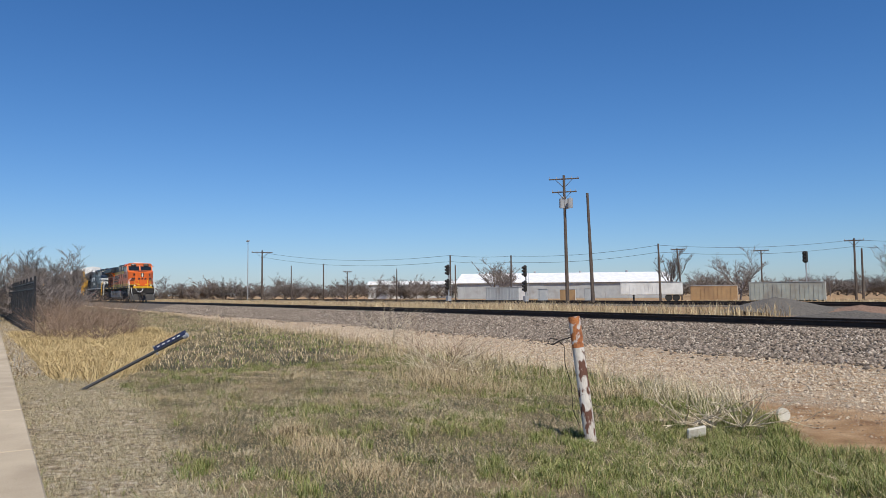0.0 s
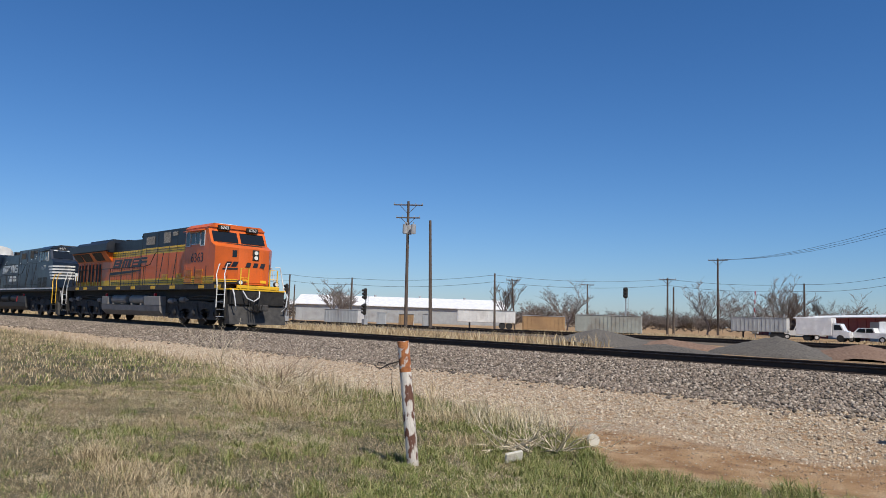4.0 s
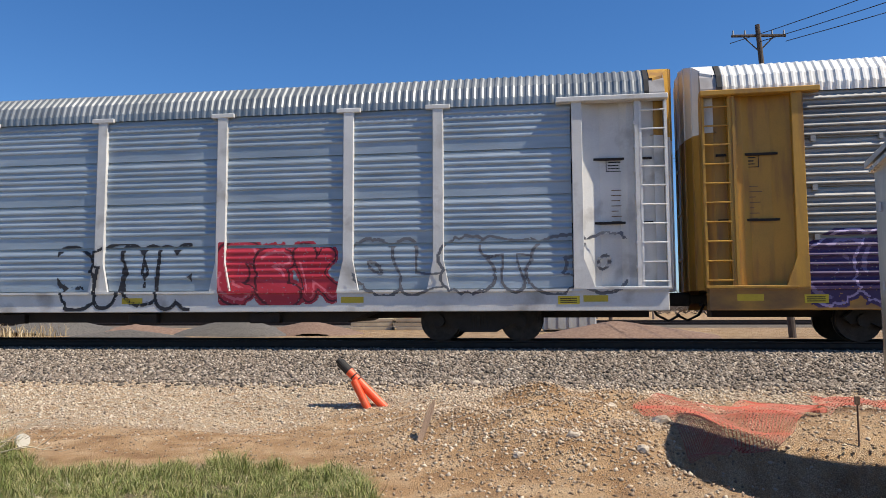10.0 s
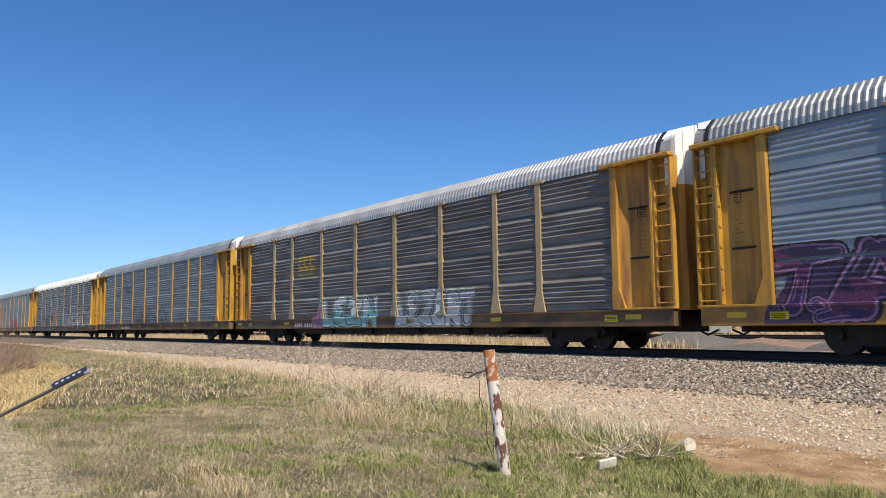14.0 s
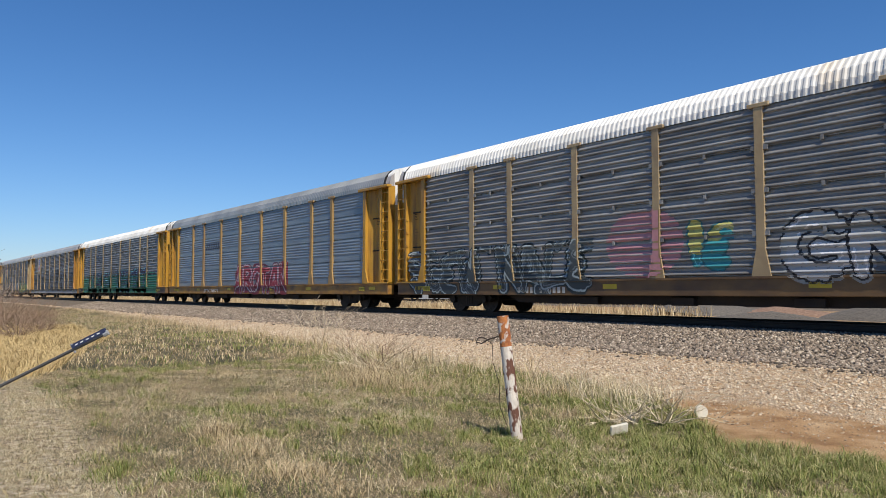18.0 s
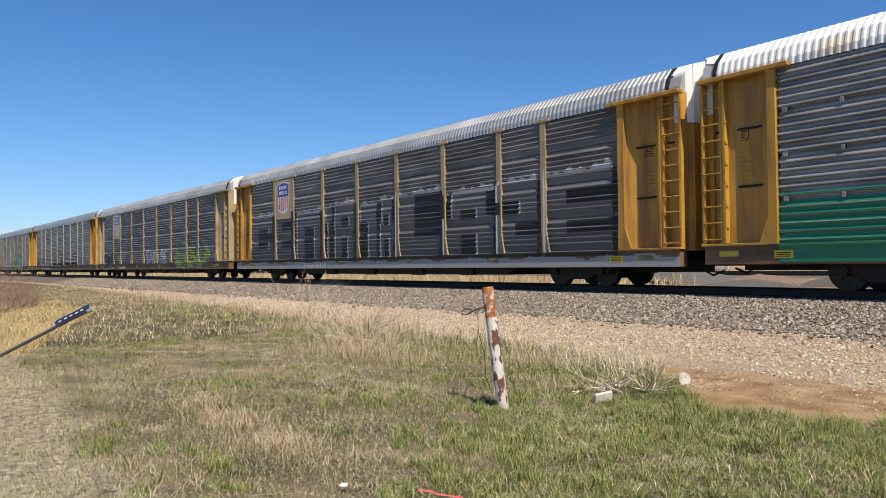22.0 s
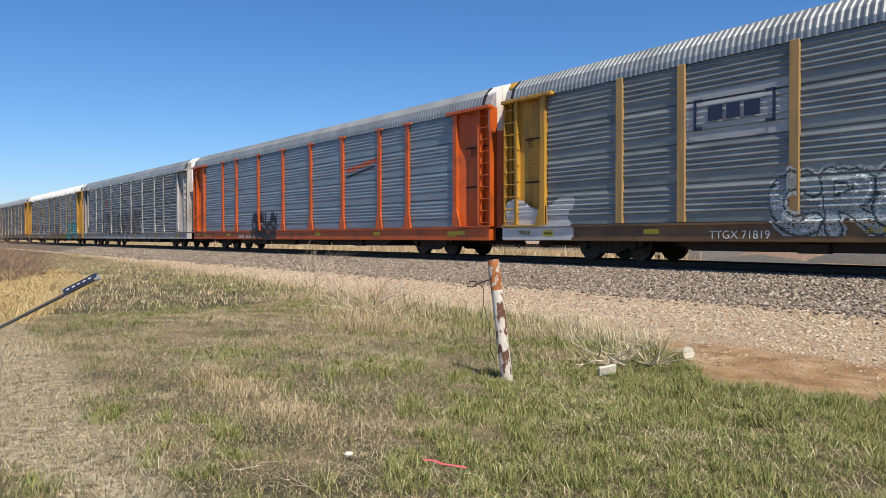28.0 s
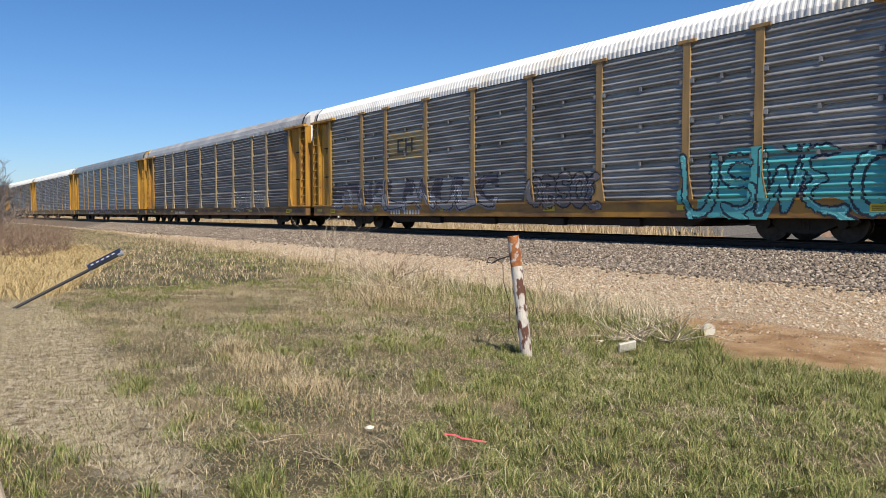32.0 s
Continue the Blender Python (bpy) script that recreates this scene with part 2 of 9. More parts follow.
def prism(bm, outline, axis, lo, hi, index=0):
    """Extrude an outline of (u, v) pairs along an axis: 'y' takes (x, z), 'x' takes (y, z), 'z' takes (x, y)."""
    def place(u, v, w):
        return {"y": (u, w, v), "x": (w, u, v), "z": (u, v, w)}[axis]
    a = [bm.verts.new(place(u, v, lo)) for u, v in outline]
    b = [bm.verts.new(place(u, v, hi)) for u, v in outline]
    fs = [bm.faces.new(a), bm.faces.new(b)]
    k = len(outline)
    for i in range(k):
        fs.append(bm.faces.new((a[i], a[(i + 1) % k], b[(i + 1) % k], b[i])))
    for f in fs:
        f.material_index = index
    return bm


def empty(name, m, label, category, group="", kind=""):
    ob = new(name)
    ob.empty_display_size = 0.2
    ob.matrix_basis = m if isinstance(m, Matrix) else Matrix.Translation(m)
    return tagged(ob, label, category, group, kind)


def sweep(name, profile, xs, mat, y0, z0, smooth=False, bend=None):
    """A constant section (y, z) carried along x, or along a line that bends away from it."""
    k = len(profile)
    verts = [(x, y0 + p[0] - (float(bend(x)) if bend else 0.0), z0 + p[1]) for x in xs for p in profile]
    faces = []
    for i in range(len(xs) - 1):
        for j in range(k):
            a, b = i * k + j, i * k + (j + 1) % k
            faces.append((a, b, b + k, a + k))
    faces += [tuple(range(k)), tuple((len(xs) - 1) * k + j for j in reversed(range(k)))]
    return link_mesh(name, verts, faces, mat, smooth=smooth)

# ---- the ground and the railway ----
TRACK_Y, RAIL_Z = 18.37, 0.90       # centre line and rail top of the main track
WALL_Y = 16.80                      # the near side of the cars


def bend(x):
    """How far the main track has curved towards the camera's side at x: straight, a wide curve, straight again."""
    u = np.clip(np.asarray(x, float) + 35.0, 0, 80.0)
    return u * u / 1750.0 + np.maximum(np.asarray(x, float) - 45.0, 0) * 80.0 / 875.0


def smooth01(a, b, v):
    t = np.clip((v - a) / (b - a), 0, 1)
    return t * t * (3 - 2 * t)


def wav(x, y, s, seed=0.0):
    """Cheap smooth waves, -1 to 1."""
    return (np.sin(x * s * 1.3 + seed + 1.7 * np.sin(y * s * 0.9 + seed)) + np.sin(y * s * 1.7 - seed + 1.3 * np.sin(x * s * 0.7 + 2 * seed))) / 2


def grass_edge(x):
    """How far from the camera's side the grass reaches towards the railway."""
    return np.interp(x, [-200, -61, -25, -12, -8, -5.8, -4.75, -4.1, -3.3, -1.9, -1.3, 0], [14.5, 13.4, 11.6, 10.3, 9.75, 8.4, 7.45, 7.6, 7.9, 8.0, 6.5, -9]) + 0.15 * wav(x, x * 0.3, 2.1)


def worn(x, y):
    """1 on the worn grey strip beside the footway, 0 on the lawn; a little lawn comes back at the strip's near end."""
    edge = np.interp(x, [-60, -14, -10.7, -8.4, -6.6, -5.1, -3], [3.2, 2.5, 2.25, 2.05, 1.82, 1.68, 1.5])
    near = smooth01(0.0, 0.25, y - np.interp(x, [-7.0, -6.0, -5.2, -4.6, -4.0], [0.6, 0.95, 1.15, 1.35, 1.7]) + 0.06 * wav(x, y, 5.0))
    return (1 - smooth01(-0.22, 0.25, y - edge + 0.12 * wav(x, y, 3.0, 1.0) + 0.06 * wav(x, y, 8.0, 2.0))) * near


def ground_z(x, y):
    x, y = np.asarray(x, float), np.asarray(y, float)
    z = 0.28 * smooth01(11.2, 14.9, y + bend(x)) + 0.02 * smooth01(20, 24, y)
    near = 1 - smooth01(16, 18, y)
    z = z + near * (0.035 * wav(x, y, 0.9) + 0.02 * wav(x, y, 3.1, 2.0))
    d = ((x - 0.15) / 1.75) ** 2 + ((y - 10.3) / 1.9) ** 2
    z = z + 0.50 * np.exp(-d * 1.1) * (1 + 0.22 * wav(x, y, 3.3, 1.0))
    d = ((x - 1.0) / 1.9) ** 2 + ((y - 8.3) / 1.0) ** 2
    z = z + 0.16 * np.exp(-d)
    d = ((x - 3.55) / 2.1) ** 2 + ((y - 8.25) / 1.36) ** 2
    z = z - 1.35 * np.exp(-d ** 4)
    d = ((x - 5.2) / 1.8) ** 2 + ((y - 8.2) / 1.7) ** 2
    z = z - 0.45 * np.exp(-d * d)
    d = ((x - 3.3) / 2.4) ** 2 + ((y - 11.0) / 0.9) ** 2
    z = z + 0.22 * np.exp(-d * d)
    d = ((x - 1.9) / 0.9) ** 2 + ((y - 12.2) / 0.25) ** 2
    z = z - 0.22 * np.exp(-d)
    d = ((x + 4.0) / 1.5) ** 2 + ((y - 11.5) / 1.2) ** 2
    z = z - 0.24 * np.exp(-d)
    return z


def gz(x, y):
    return float(ground_z(x, y))


def span(*stops):
    """Grid lines: (from, to, step) stretches one after another."""
    out = [np.arange(a, b, s) for a, b, s in stops]
    return np.concatenate(out + [[stops[-1][1]]])


def build_ground():
    xs = span((-4000, -600, 400), (-600, -120, 30), (-120, -40, 2.0), (-40, -14, 0.4), (-14, 8, 0.14), (8, 30, 1.0), (30, 150, 15), (150, 600, 75), (600, 4000, 400))
    ys = span((-4000, -400, 400), (-400, -30, 30), (-30, -2, 1.5), (-2, 16.4, 0.15), (16.4, 24, 0.8), (24, 130, 4), (130, 600, 50), (600, 4600, 400))
    X, Y = np.meshgrid(xs, ys, indexing="ij")
    Z = ground_z(X, Y)
    n, k = X.shape
    verts = np.stack([X, Y, Z], -1).reshape(-1, 3)
    i, j = np.meshgrid(np.arange(n - 1), np.arange(k - 1), indexing="ij")
    a = (i * k + j).ravel()
    faces = np.stack([a, a + k, a + k + 1, a + 1], 1)
    me = link_mesh("ground", verts.tolist(), faces.tolist(), M["ground"], smooth=True)
    edge = grass_edge(X) + 0.25 * wav(X, Y, 2.7, 3.0)
    grass = 1 - smooth01(-0.35, 0.35, Y - edge)
    grass = np.where(Y > 24, 0.35, grass)
    dry = worn(X, Y) * grass
    start = np.interp(X, [-9, -5.5, -3.6, 0], [9.6, 10.3, 11.9, 11.8])
    rock = smooth01(-0.8, 0.9, Y - start + 0.5 * wav(X, Y, 1.7, 5.0)) * (1 - smooth01(20, 22, Y))
    rock = np.maximum(rock, 0.35 * (1 - smooth01(-1.6, -0.6, -X)) * (1 - grass) * (1 - smooth01(15, 17, Y)))
    col = me.color_attributes.new("zone", "FLOAT_COLOR", "POINT")
    col.data.foreach_set("color", np.stack([grass, dry, rock, np.ones_like(rock)], -1).reshape(-1).astype(np.float32))
    return tagged(new("ground", me), "mown grass, bare tan dirt and pale crushed stone beside the railway", "ground", kind="structure")


def ground_material():
    m = bpy.data.materials.new("ground")
    m.use_nodes = True
    n, l = m.node_tree.nodes, m.node_tree.links
    b = n["Principled BSDF"]
    b.inputs["Roughness"].default_value = 0.95
    zone = n.new("ShaderNodeVertexColor")
    zone.layer_name = "zone"
    sep = n.new("ShaderNodeSeparateColor")
    l.new(zone.outputs["Color"], sep.inputs[0])
    co = n.new("ShaderNodeTexCoord")

    def noise_node(scale, detail=6.0):
        t = n.new("ShaderNodeTexNoise")
        t.inputs["Scale"].default_value, t.inputs["Detail"].default_value = scale, detail
        l.new(co.outputs["Object"], t.inputs["Vector"])
        return t.outputs["Fac"]

    def ramp(fac, *stops):
        r = n.new("ShaderNodeValToRGB")
        els = r.color_ramp.elements
        while len(els) < len(stops):
            els.new(0.5)
        for e, (p, c) in zip(els, stops):
            e.position, e.color = p, (*c, 1)
        l.new(fac, r.inputs[0])
        return r.outputs[0]

    def mix(fac, c1, c2):
        x = n.new("ShaderNodeMixRGB")
        l.new(fac, x.inputs[0])
        l.new(c1, x.inputs[1])
        l.new(c2, x.inputs[2])
        return x.outputs[0]
    clod = noise_node(11, 8.0)
    fine, mid, big = noise_node(70, 8.0), noise_node(2.2, 9.0), noise_node(0.8)
    dirt = ramp(mid, (0.3, (0.29, 0.155, 0.066)), (0.5, (0.46, 0.28, 0.135)), (0.7, (0.60, 0.42, 0.245)))
    rock = ramp(fine, (0.34, (0.17, 0.115, 0.072)), (0.5, (0.47, 0.365, 0.25)), (0.62, (0.72, 0.62, 0.48)))
    patchy = ramp(clod, (0.36, (0.15, 0.15, 0.15)), (0.56, (1, 1, 1)))
    rock = mix(patchy, dirt, rock)
    grass = ramp(big, (0.35, (0.065, 0.060, 0.024)), (0.52, (0.13, 0.108, 0.052)), (0.68, (0.26, 0.195, 0.11)))
    dry = ramp(clod, (0.38, (0.15, 0.115, 0.078)), (0.5, (0.40, 0.335, 0.24)), (0.62, (0.62, 0.545, 0.42)))
    c = mix(sep.outputs[2], dirt, rock)
    c = mix(sep.outputs[0], c, grass)
    c = mix(sep.outputs[1], c, dry)
    v = ramp(fine, (0.32, (0.55, 0.55, 0.55)), (0.66, (1.25, 1.25, 1.25)))
    mul = n.new("ShaderNodeMixRGB")
    mul.blend_type, mul.inputs[0].default_value = "MULTIPLY", 0.7
    l.new(c, mul.inputs[1])
    l.new(v, mul.inputs[2])
    l.new(mul.outputs[0], b.inputs["Base Color"])
    bp = n.new("ShaderNodeBump")
    bp.inputs["Strength"].default_value, bp.inputs["Distance"].default_value = 1.0, 0.05
    l.new(fine, bp.inputs["Height"])
    l.new(bp.outputs[0], b.inputs["Normal"])
    return m


M["ground"] = ground_material()
M["ballast"] = material("ballast_bed", (0.055, 0.043, 0.032), (0.18, 0.145, 0.108), size=14, rough=0.95, bump=1.0, grain=30, vary=0)
build_ground()

RAIL = [(-0.075, 0), (0.075, 0), (0.075, 0.015), (0.012, 0.035), (0.012, 0.125), (0.036, 0.14), (0.036, 0.165), (-0.036, 0.165), (-0.036, 0.14), (-0.012, 0.125), (-0.012, 0.035), (-0.075, 0.015)]
BED = [(-4.9, -0.90), (-3.9, -0.62), (-1.75, -0.235), (-1.35, -0.195), (1.35, -0.195), (1.75, -0.235), (3.9, -0.62), (4.9, -0.90)]


def build_track(y, top, x0, x1, name, label):
    xs = [x0 + (-40 - x0) * i / 20 for i in range(20)] + [-40 + 2.0 * i for i in range(45)] + [50 + (x1 - 50) * i / 20 for i in range(21)]
    line = bend if y == TRACK_Y else None
    bed = tagged(new(name, sweep(name, BED, xs, M["ballast"], y, top, bend=line)), label, "railway track", kind="structure")
    for side in (-0.755, 0.755):
        child("rail", sweep("rail", [(p, q - 0.165) for p, q in RAIL], xs, M["tread"], y + side, top, bend=line), bed, label="dark rusty steel rail")
    return bed


main_track = build_track(TRACK_Y, RAIL_Z, -900.0, 700.0, "track", "grey crushed-stone ballast bed of the main railway track")

# ---- the train ----
CAR, BODY = 28.81, 28.12           # pitch of the cars, length of a car body
HALF = 1.57
SILL, SKIRT, EAVE = 1.11, 0.65, 5.06
BAYS = [1.97, 2.815, 1.98, 2.918, 2.918, 2.918, 2.918, 2.918, 1.98, 2.815, 1.97]
EDGES = [-BODY / 2 + sum(BAYS[:i]) for i in range(12)]


def sheet_section(flat, ribs, deep, slope, nose, under):
    """One side sheet from its lower to its upper seam, as (share of height, depth): a flat foot, then ribs that slope on top and are undercut below."""
    out = [(0.0, -0.05), (0.018, -0.05), (0.022, 0.0)]
    step = (0.955 - flat) / ribs
    for i in range(ribs):
        b = flat + (i + 0.06) * step
        out += [(b, 0.0), (b + under * step, deep), (b + (under + nose) * step, deep), (b + (under + nose + slope) * step, 0.0)]
    return np.array(out + [(0.968, 0.0), (0.972, -0.05), (1.0, -0.05)])


# the older cars are ribbed all over; the newer sheets have a smooth band between groups of ribs
SECTION = {
    "panel_dark": sheet_section(0.03, 5, 0.062, 0.46, 0.12, 0.14),
    "panel_brown": sheet_section(0.20, 5, 0.052, 0.50, 0.10, 0.16),
    "panel_mid": sheet_section(0.26, 5, 0.028, 0.48, 0.12, 0.18),
    "panel_light": sheet_section(0.30, 5, 0.017, 0.40, 0.20, 0.22),
    "panel_pale": sheet_section(0.26, 5, 0.020, 0.40, 0.20, 0.22),
}


def ridge(kind, z):
    """Depth of the ribbed side sheets at height z over the sill: four sheets, one over the other."""
    u = np.mod(np.asarray(z, float), (EAVE - SILL) / 4) / ((EAVE - SILL) / 4)
    return np.interp(u, SECTION[kind][:, 0], SECTION[kind][:, 1])


def panel_mesh(width, kind):
    """One bay of ribbed side sheet; its outer face looks to -y and lies at y = 0."""
    sheet = (EAVE - SILL) / 4
    verts, faces = [], []
    for i in range(4):
        for u, deep in SECTION[kind]:
            verts += [(0, 0.045 - deep, (i + u) * sheet), (width, 0.045 - deep, (i + u) * sheet)]
    for i in range(len(verts) // 2 - 1):
        a = 2 * i
        faces.append((a, a + 1, a + 3, a + 2))
    if kind == "panel_dark":
        for i in range(1, 4):
            for x in (0.16, width / 2, width - 0.16):
                k = len(verts)
                z, b = i * sheet, 0.035 if 0.3 < x < width - 0.3 else 0.05
                verts += [(x + p, q, z + r) for p in (-b, b) for q in (-0.03, 0.08) for r in (-0.06, 0.05)]
                faces += [(k + a, k + c, k + d, k + e) for a, c, d, e in ((0, 1, 5, 4), (0, 2, 3, 1), (4, 5, 7, 6), (0, 4, 6, 2), (1, 3, 7, 5))]
    k = len(verts)
    verts += [(0, 0.12, 0), (width, 0.12, 0), (0, 0.12, 4 * sheet), (width, 0.12, 4 * sheet)]
    faces.append((k + 1, k, k + 2, k + 3))
    return link_mesh("side_panel", verts, faces, M[kind])


def post_mesh(mat, foot, cap):
    bm = bmesh.new()
    h = EAVE - SILL
    box(bm, -0.115, 0.115, -0.038, 0.09, 0.02, h, 0.012)
    if foot:
        prism(bm, [(-0.24, 0.0), (0.24, 0.0), (0.115, 0.62), (-0.115, 0.62)], "y", -0.048, 0.02)
    if cap:
        box(bm, -0.27, 0.27, -0.052, 0.03, h - 0.05, h + 0.045, 0.01)
    return mesh_of(bm, "post", mat)


ROOF_ARCH = [(-1.56, 0.0), (-1.56, 0.16), (-1.48, 0.42), (-1.22, 0.70), (-0.6, 0.87), (0, 0.91), (0.6, 0.87), (1.22, 0.70), (1.48, 0.42), (1.56, 0.16), (1.56, 0.0)]


def roof_mesh(mat):
    """Corrugated roof sheets with a plain lip at both ends."""
    L = BODY / 2 - 0.42
    xs, rise = [], []
    n = int(2 * L / 0.166)
    w = 2 * L / n
    for i in range(n):
        x = -L + i * w
        xs += [x, x + 0.22 * w, x + 0.50 * w, x + 0.72 * w]
        rise += [0.0, 0.021, 0.021, 0.0]
    xs.append(L)
    rise.append(0.0)
    k = len(ROOF_ARCH)
    verts, faces = [], []
    for x, r in zip(xs, rise):
        for y, z in ROOF_ARCH:
            verts.append((x, y * (1 + 0.6 * r), EAVE - 0.02 + z + (r if z > 0.1 else 0)))
    for i in range(len(xs) - 1):
        for j in range(k - 1):
            faces.append((i * k + j, i * k + j + 1, (i + 1) * k + j + 1, (i + 1) * k + j))
    return link_mesh("roof", verts, faces, mat)


def arch_shell(x0, x1, s0, s1, mat, name, lift=0.0):
    """A thick band of the roof's arch between two places, with closed ends."""
    k = len(ROOF_ARCH)
    verts, faces = [], []
    for x, sc in ((x0, s0), (x1, s1)):
        for y, z in ROOF_ARCH:
            verts.append((x, y * sc, EAVE - 0.02 + lift + z * sc))
    for j in range(k - 1):
        faces.append((j, j + 1, k + j + 1, k + j))
    faces += [tuple(range(k)), tuple(range(2 * k - 1, k - 1, -1))]
    return link_mesh(name, verts, faces, mat)


def wheelset_mesh(r=0.44, outer=0.80):
    bm = bmesh.new()
    for s in (-1, 1):
        tube(bm, (0, s * 0.70, 0), (0, s * (outer + 0.03), 0), r, 24)
        tube(bm, (0, s * (outer + 0.031), 0), (0, s * (outer + 0.04), 0), r * 0.78, 20)
        tube(bm, (0, s * 0.66, 0), (0, s * 0.70, 0), r + 0.025, 24)
        tube(bm, (0, s * (outer + 0.04), 0), (0, s * (outer + 0.17), 0), 0.10, 8)
        for a in range(3):
            q = a * 2.0944
            tube(bm, (0.24 * math.cos(q), s * (outer + 0.035), 0.24 * math.sin(q)), (0.24 * math.cos(q), s * (outer + 0.047), 0.24 * math.sin(q)), 0.05, 6)
    tube(bm, (0, -0.7, 0), (0, 0.7, 0), 0.09, 8)
    return mesh_of(bm, "wheelset", M["steel"])


def truck_frame_mesh():
    """A two-axle cast side-frame bogie."""
    bm = bmesh.new()
    for s in (-1, 1):
        y0, y1 = (-1.05, -0.90) if s < 0 else (0.90, 1.05)
        prism(bm, [(-1.25, 0.50), (-1.05, 0.66), (-0.5, 0.72), (0.5, 0.72), (1.05, 0.66), (1.25, 0.50), (1.1, 0.36), (0.8, 0.42), (0.35, 0.20), (-0.35, 0.20), (-0.8, 0.42), (-1.1, 0.36)], "y", y0, y1)
        for q in (-0.14, 0.0, 0.14):
            tube(bm, (q, (y0 + y1) / 2 + s * 0.04, 0.28), (q, (y0 + y1) / 2 + s * 0.04, 0.56), 0.06, 8)
        for q in (-0.89, 0.89):
            tube(bm, (q, s * 0.98, 0.44), (q, s * 1.13, 0.44), 0.13, 10)
    box(bm, -0.22, 0.22, -0.95, 0.95, 0.42, 0.70, 0.02)
    return mesh_of(bm, "truck_frame", M["black"])


def ladder_mesh(mat, h, rungs):
    bm = bmesh.new()
    for x in (-0.25, 0.25):
        box(bm, x - 0.022, x + 0.022, -0.075, -0.03, 0, h)
    for i in range(rungs):
        z = 0.12 + i * (h - 0.3) / (rungs - 1)
        tube(bm, (-0.25, -0.07, z), (0.25, -0.07, z), 0.017, 6)
    return mesh_of(bm, "ladder", mat)


DOOR_PLAN = [(-1.46, 0.0), (-1.38, 0.20), (-1.15, 0.36), (-0.75, 0.46), (-0.3, 0.50), (0.3, 0.50), (0.75, 0.46), (1.15, 0.36), (1.38, 0.20), (1.46, 0.0)]


def end_door_mesh(mat, z0, z1, name, arch=False):
    """Folding end door: upright leaves that bulge at the end of the car, with a rib at each fold; the upper part follows the roof's arch."""
    ys, zs = [p[0] for p in ROOF_ARCH], [p[1] for p in ROOF_ARCH]
    plan = [DOOR_PLAN[0]]
    step = 0.02 if DOOR_PLAN[-1][0] > DOOR_PLAN[0][0] else -0.02
    for y, x in DOOR_PLAN[1:-1]:
        plan += [(y - step, x), (y - step, x + 0.022), (y + step, x + 0.022), (y + step, x)]
    plan.append(DOOR_PLAN[-1])
    k = len(plan)
    top = [EAVE + 0.01 + float(np.interp(y, ys, zs)) if arch else z1 for y, x in plan]
    verts = [(x, y, z0) for y, x in plan] + [(x, y, z) for (y, x), z in zip(plan, top)] + [(-0.06, y, z) for (y, x), z in zip(plan, top)]
    faces = []
    for q in range(k - 1):
        faces += [(q, q + 1, k + q + 1, k + q), (k + q, k + q + 1, 2 * k + q + 1, 2 * k + q)]
    return link_mesh(name, verts, faces, mat)


def door_bar_mesh(mat):
    bm = bmesh.new()
    box(bm, 0.49, 0.53, -0.35, 0.35, 0.0, 0.06, 0.008)
    return mesh_of(bm, "door_bar", mat)


def side_end_mesh(mat):
    """The end bay of a side: a proud upright with a flared foot, a folded plate set back behind it, and the ladder's recess at the corner."""
    bm = bmesh.new()
    w, h = BAYS[0], EAVE - SILL
    box(bm, 0.02, 0.24, -0.075, 0.06, 0, h, 0.01)
    prism(bm, [(0.02, 0.0), (0.46, 0.0), (0.24, 0.60), (0.02, 0.60)], "y", -0.088, -0.02)
    prism(bm, [(0.22, 0.05), (0.60, 0.20), (1.02, 0.20), (1.16, 0.12), (1.46, 0.10), (1.46, 0.28), (0.22, 0.28)], "z", 0, h)
    box(bm, w - 0.60, w - 0.54, -0.03, 0.28, 0, h)
    box(bm, w - 0.54, w - 0.02, 0.17, 0.28, 0, h)
    box(bm, w - 0.05, w, -0.03, 0.28, 0, h)
    box(bm, -0.30, w + 0.02, -0.14, 0.10, h - 0.05, h + 0.06, 0.015)
    box(bm, 0.24, w, -0.09, 0.20, -0.02, 0.035, 0.008)
    box(bm, w - 0.66, w - 0.60, -0.05, 0.12, 0.05, h - 0.06)
    for q in range(7):
        box(bm, w - 0.685, w - 0.60, -0.04, 0.06, 0.4 + q * 0.5, 0.47 + q * 0.5)
    return mesh_of(bm, "end_bay", mat)


def coupler_mesh():
    bm = bmesh.new()
    box(bm, 0, 0.75, -0.09, 0.09, 0.80, 0.98, 0.02)
    box(bm, 0.50, 0.82, -0.16, 0.16, 0.74, 1.04, 0.04)
    pts = [(0.1, -0.4, 0.85), (0.25, -0.42, 0.55), (0.5, -0.40, 0.42), (0.75, -0.3, 0.55)]
    pipe(bm, pts, 0.03)
    return mesh_of(bm, "coupler", M["black"])


PANEL = {}
for kind in ("panel_dark", "panel_pale", "panel_light", "panel_brown", "panel_mid"):
    for w in sorted(set(BAYS[1:-1])):
        PANEL[kind, w] = panel_mesh(w, kind)
WHEELSET, TRUCK = wheelset_mesh(), truck_frame_mesh()
COUPLER = coupler_mesh()
STYLE = {}


def style(trim, post_trim=None, foot=True, cap=False):
    key = (trim, post_trim, foot, cap)
    if key not in STYLE:
        t, p = M[trim], M[post_trim or ("post_ochre" if trim == "yellow" else trim)]
        STYLE[key] = dict(post=post_mesh(p, foot, cap), ladder=ladder_mesh(t, EAVE - SILL - 0.1, 10), door=end_door_mesh(t, SILL - 0.05, 4.30, "end_door"), bar=door_bar_mesh(t), bay=side_end_mesh(t))
    return STYLE[key]


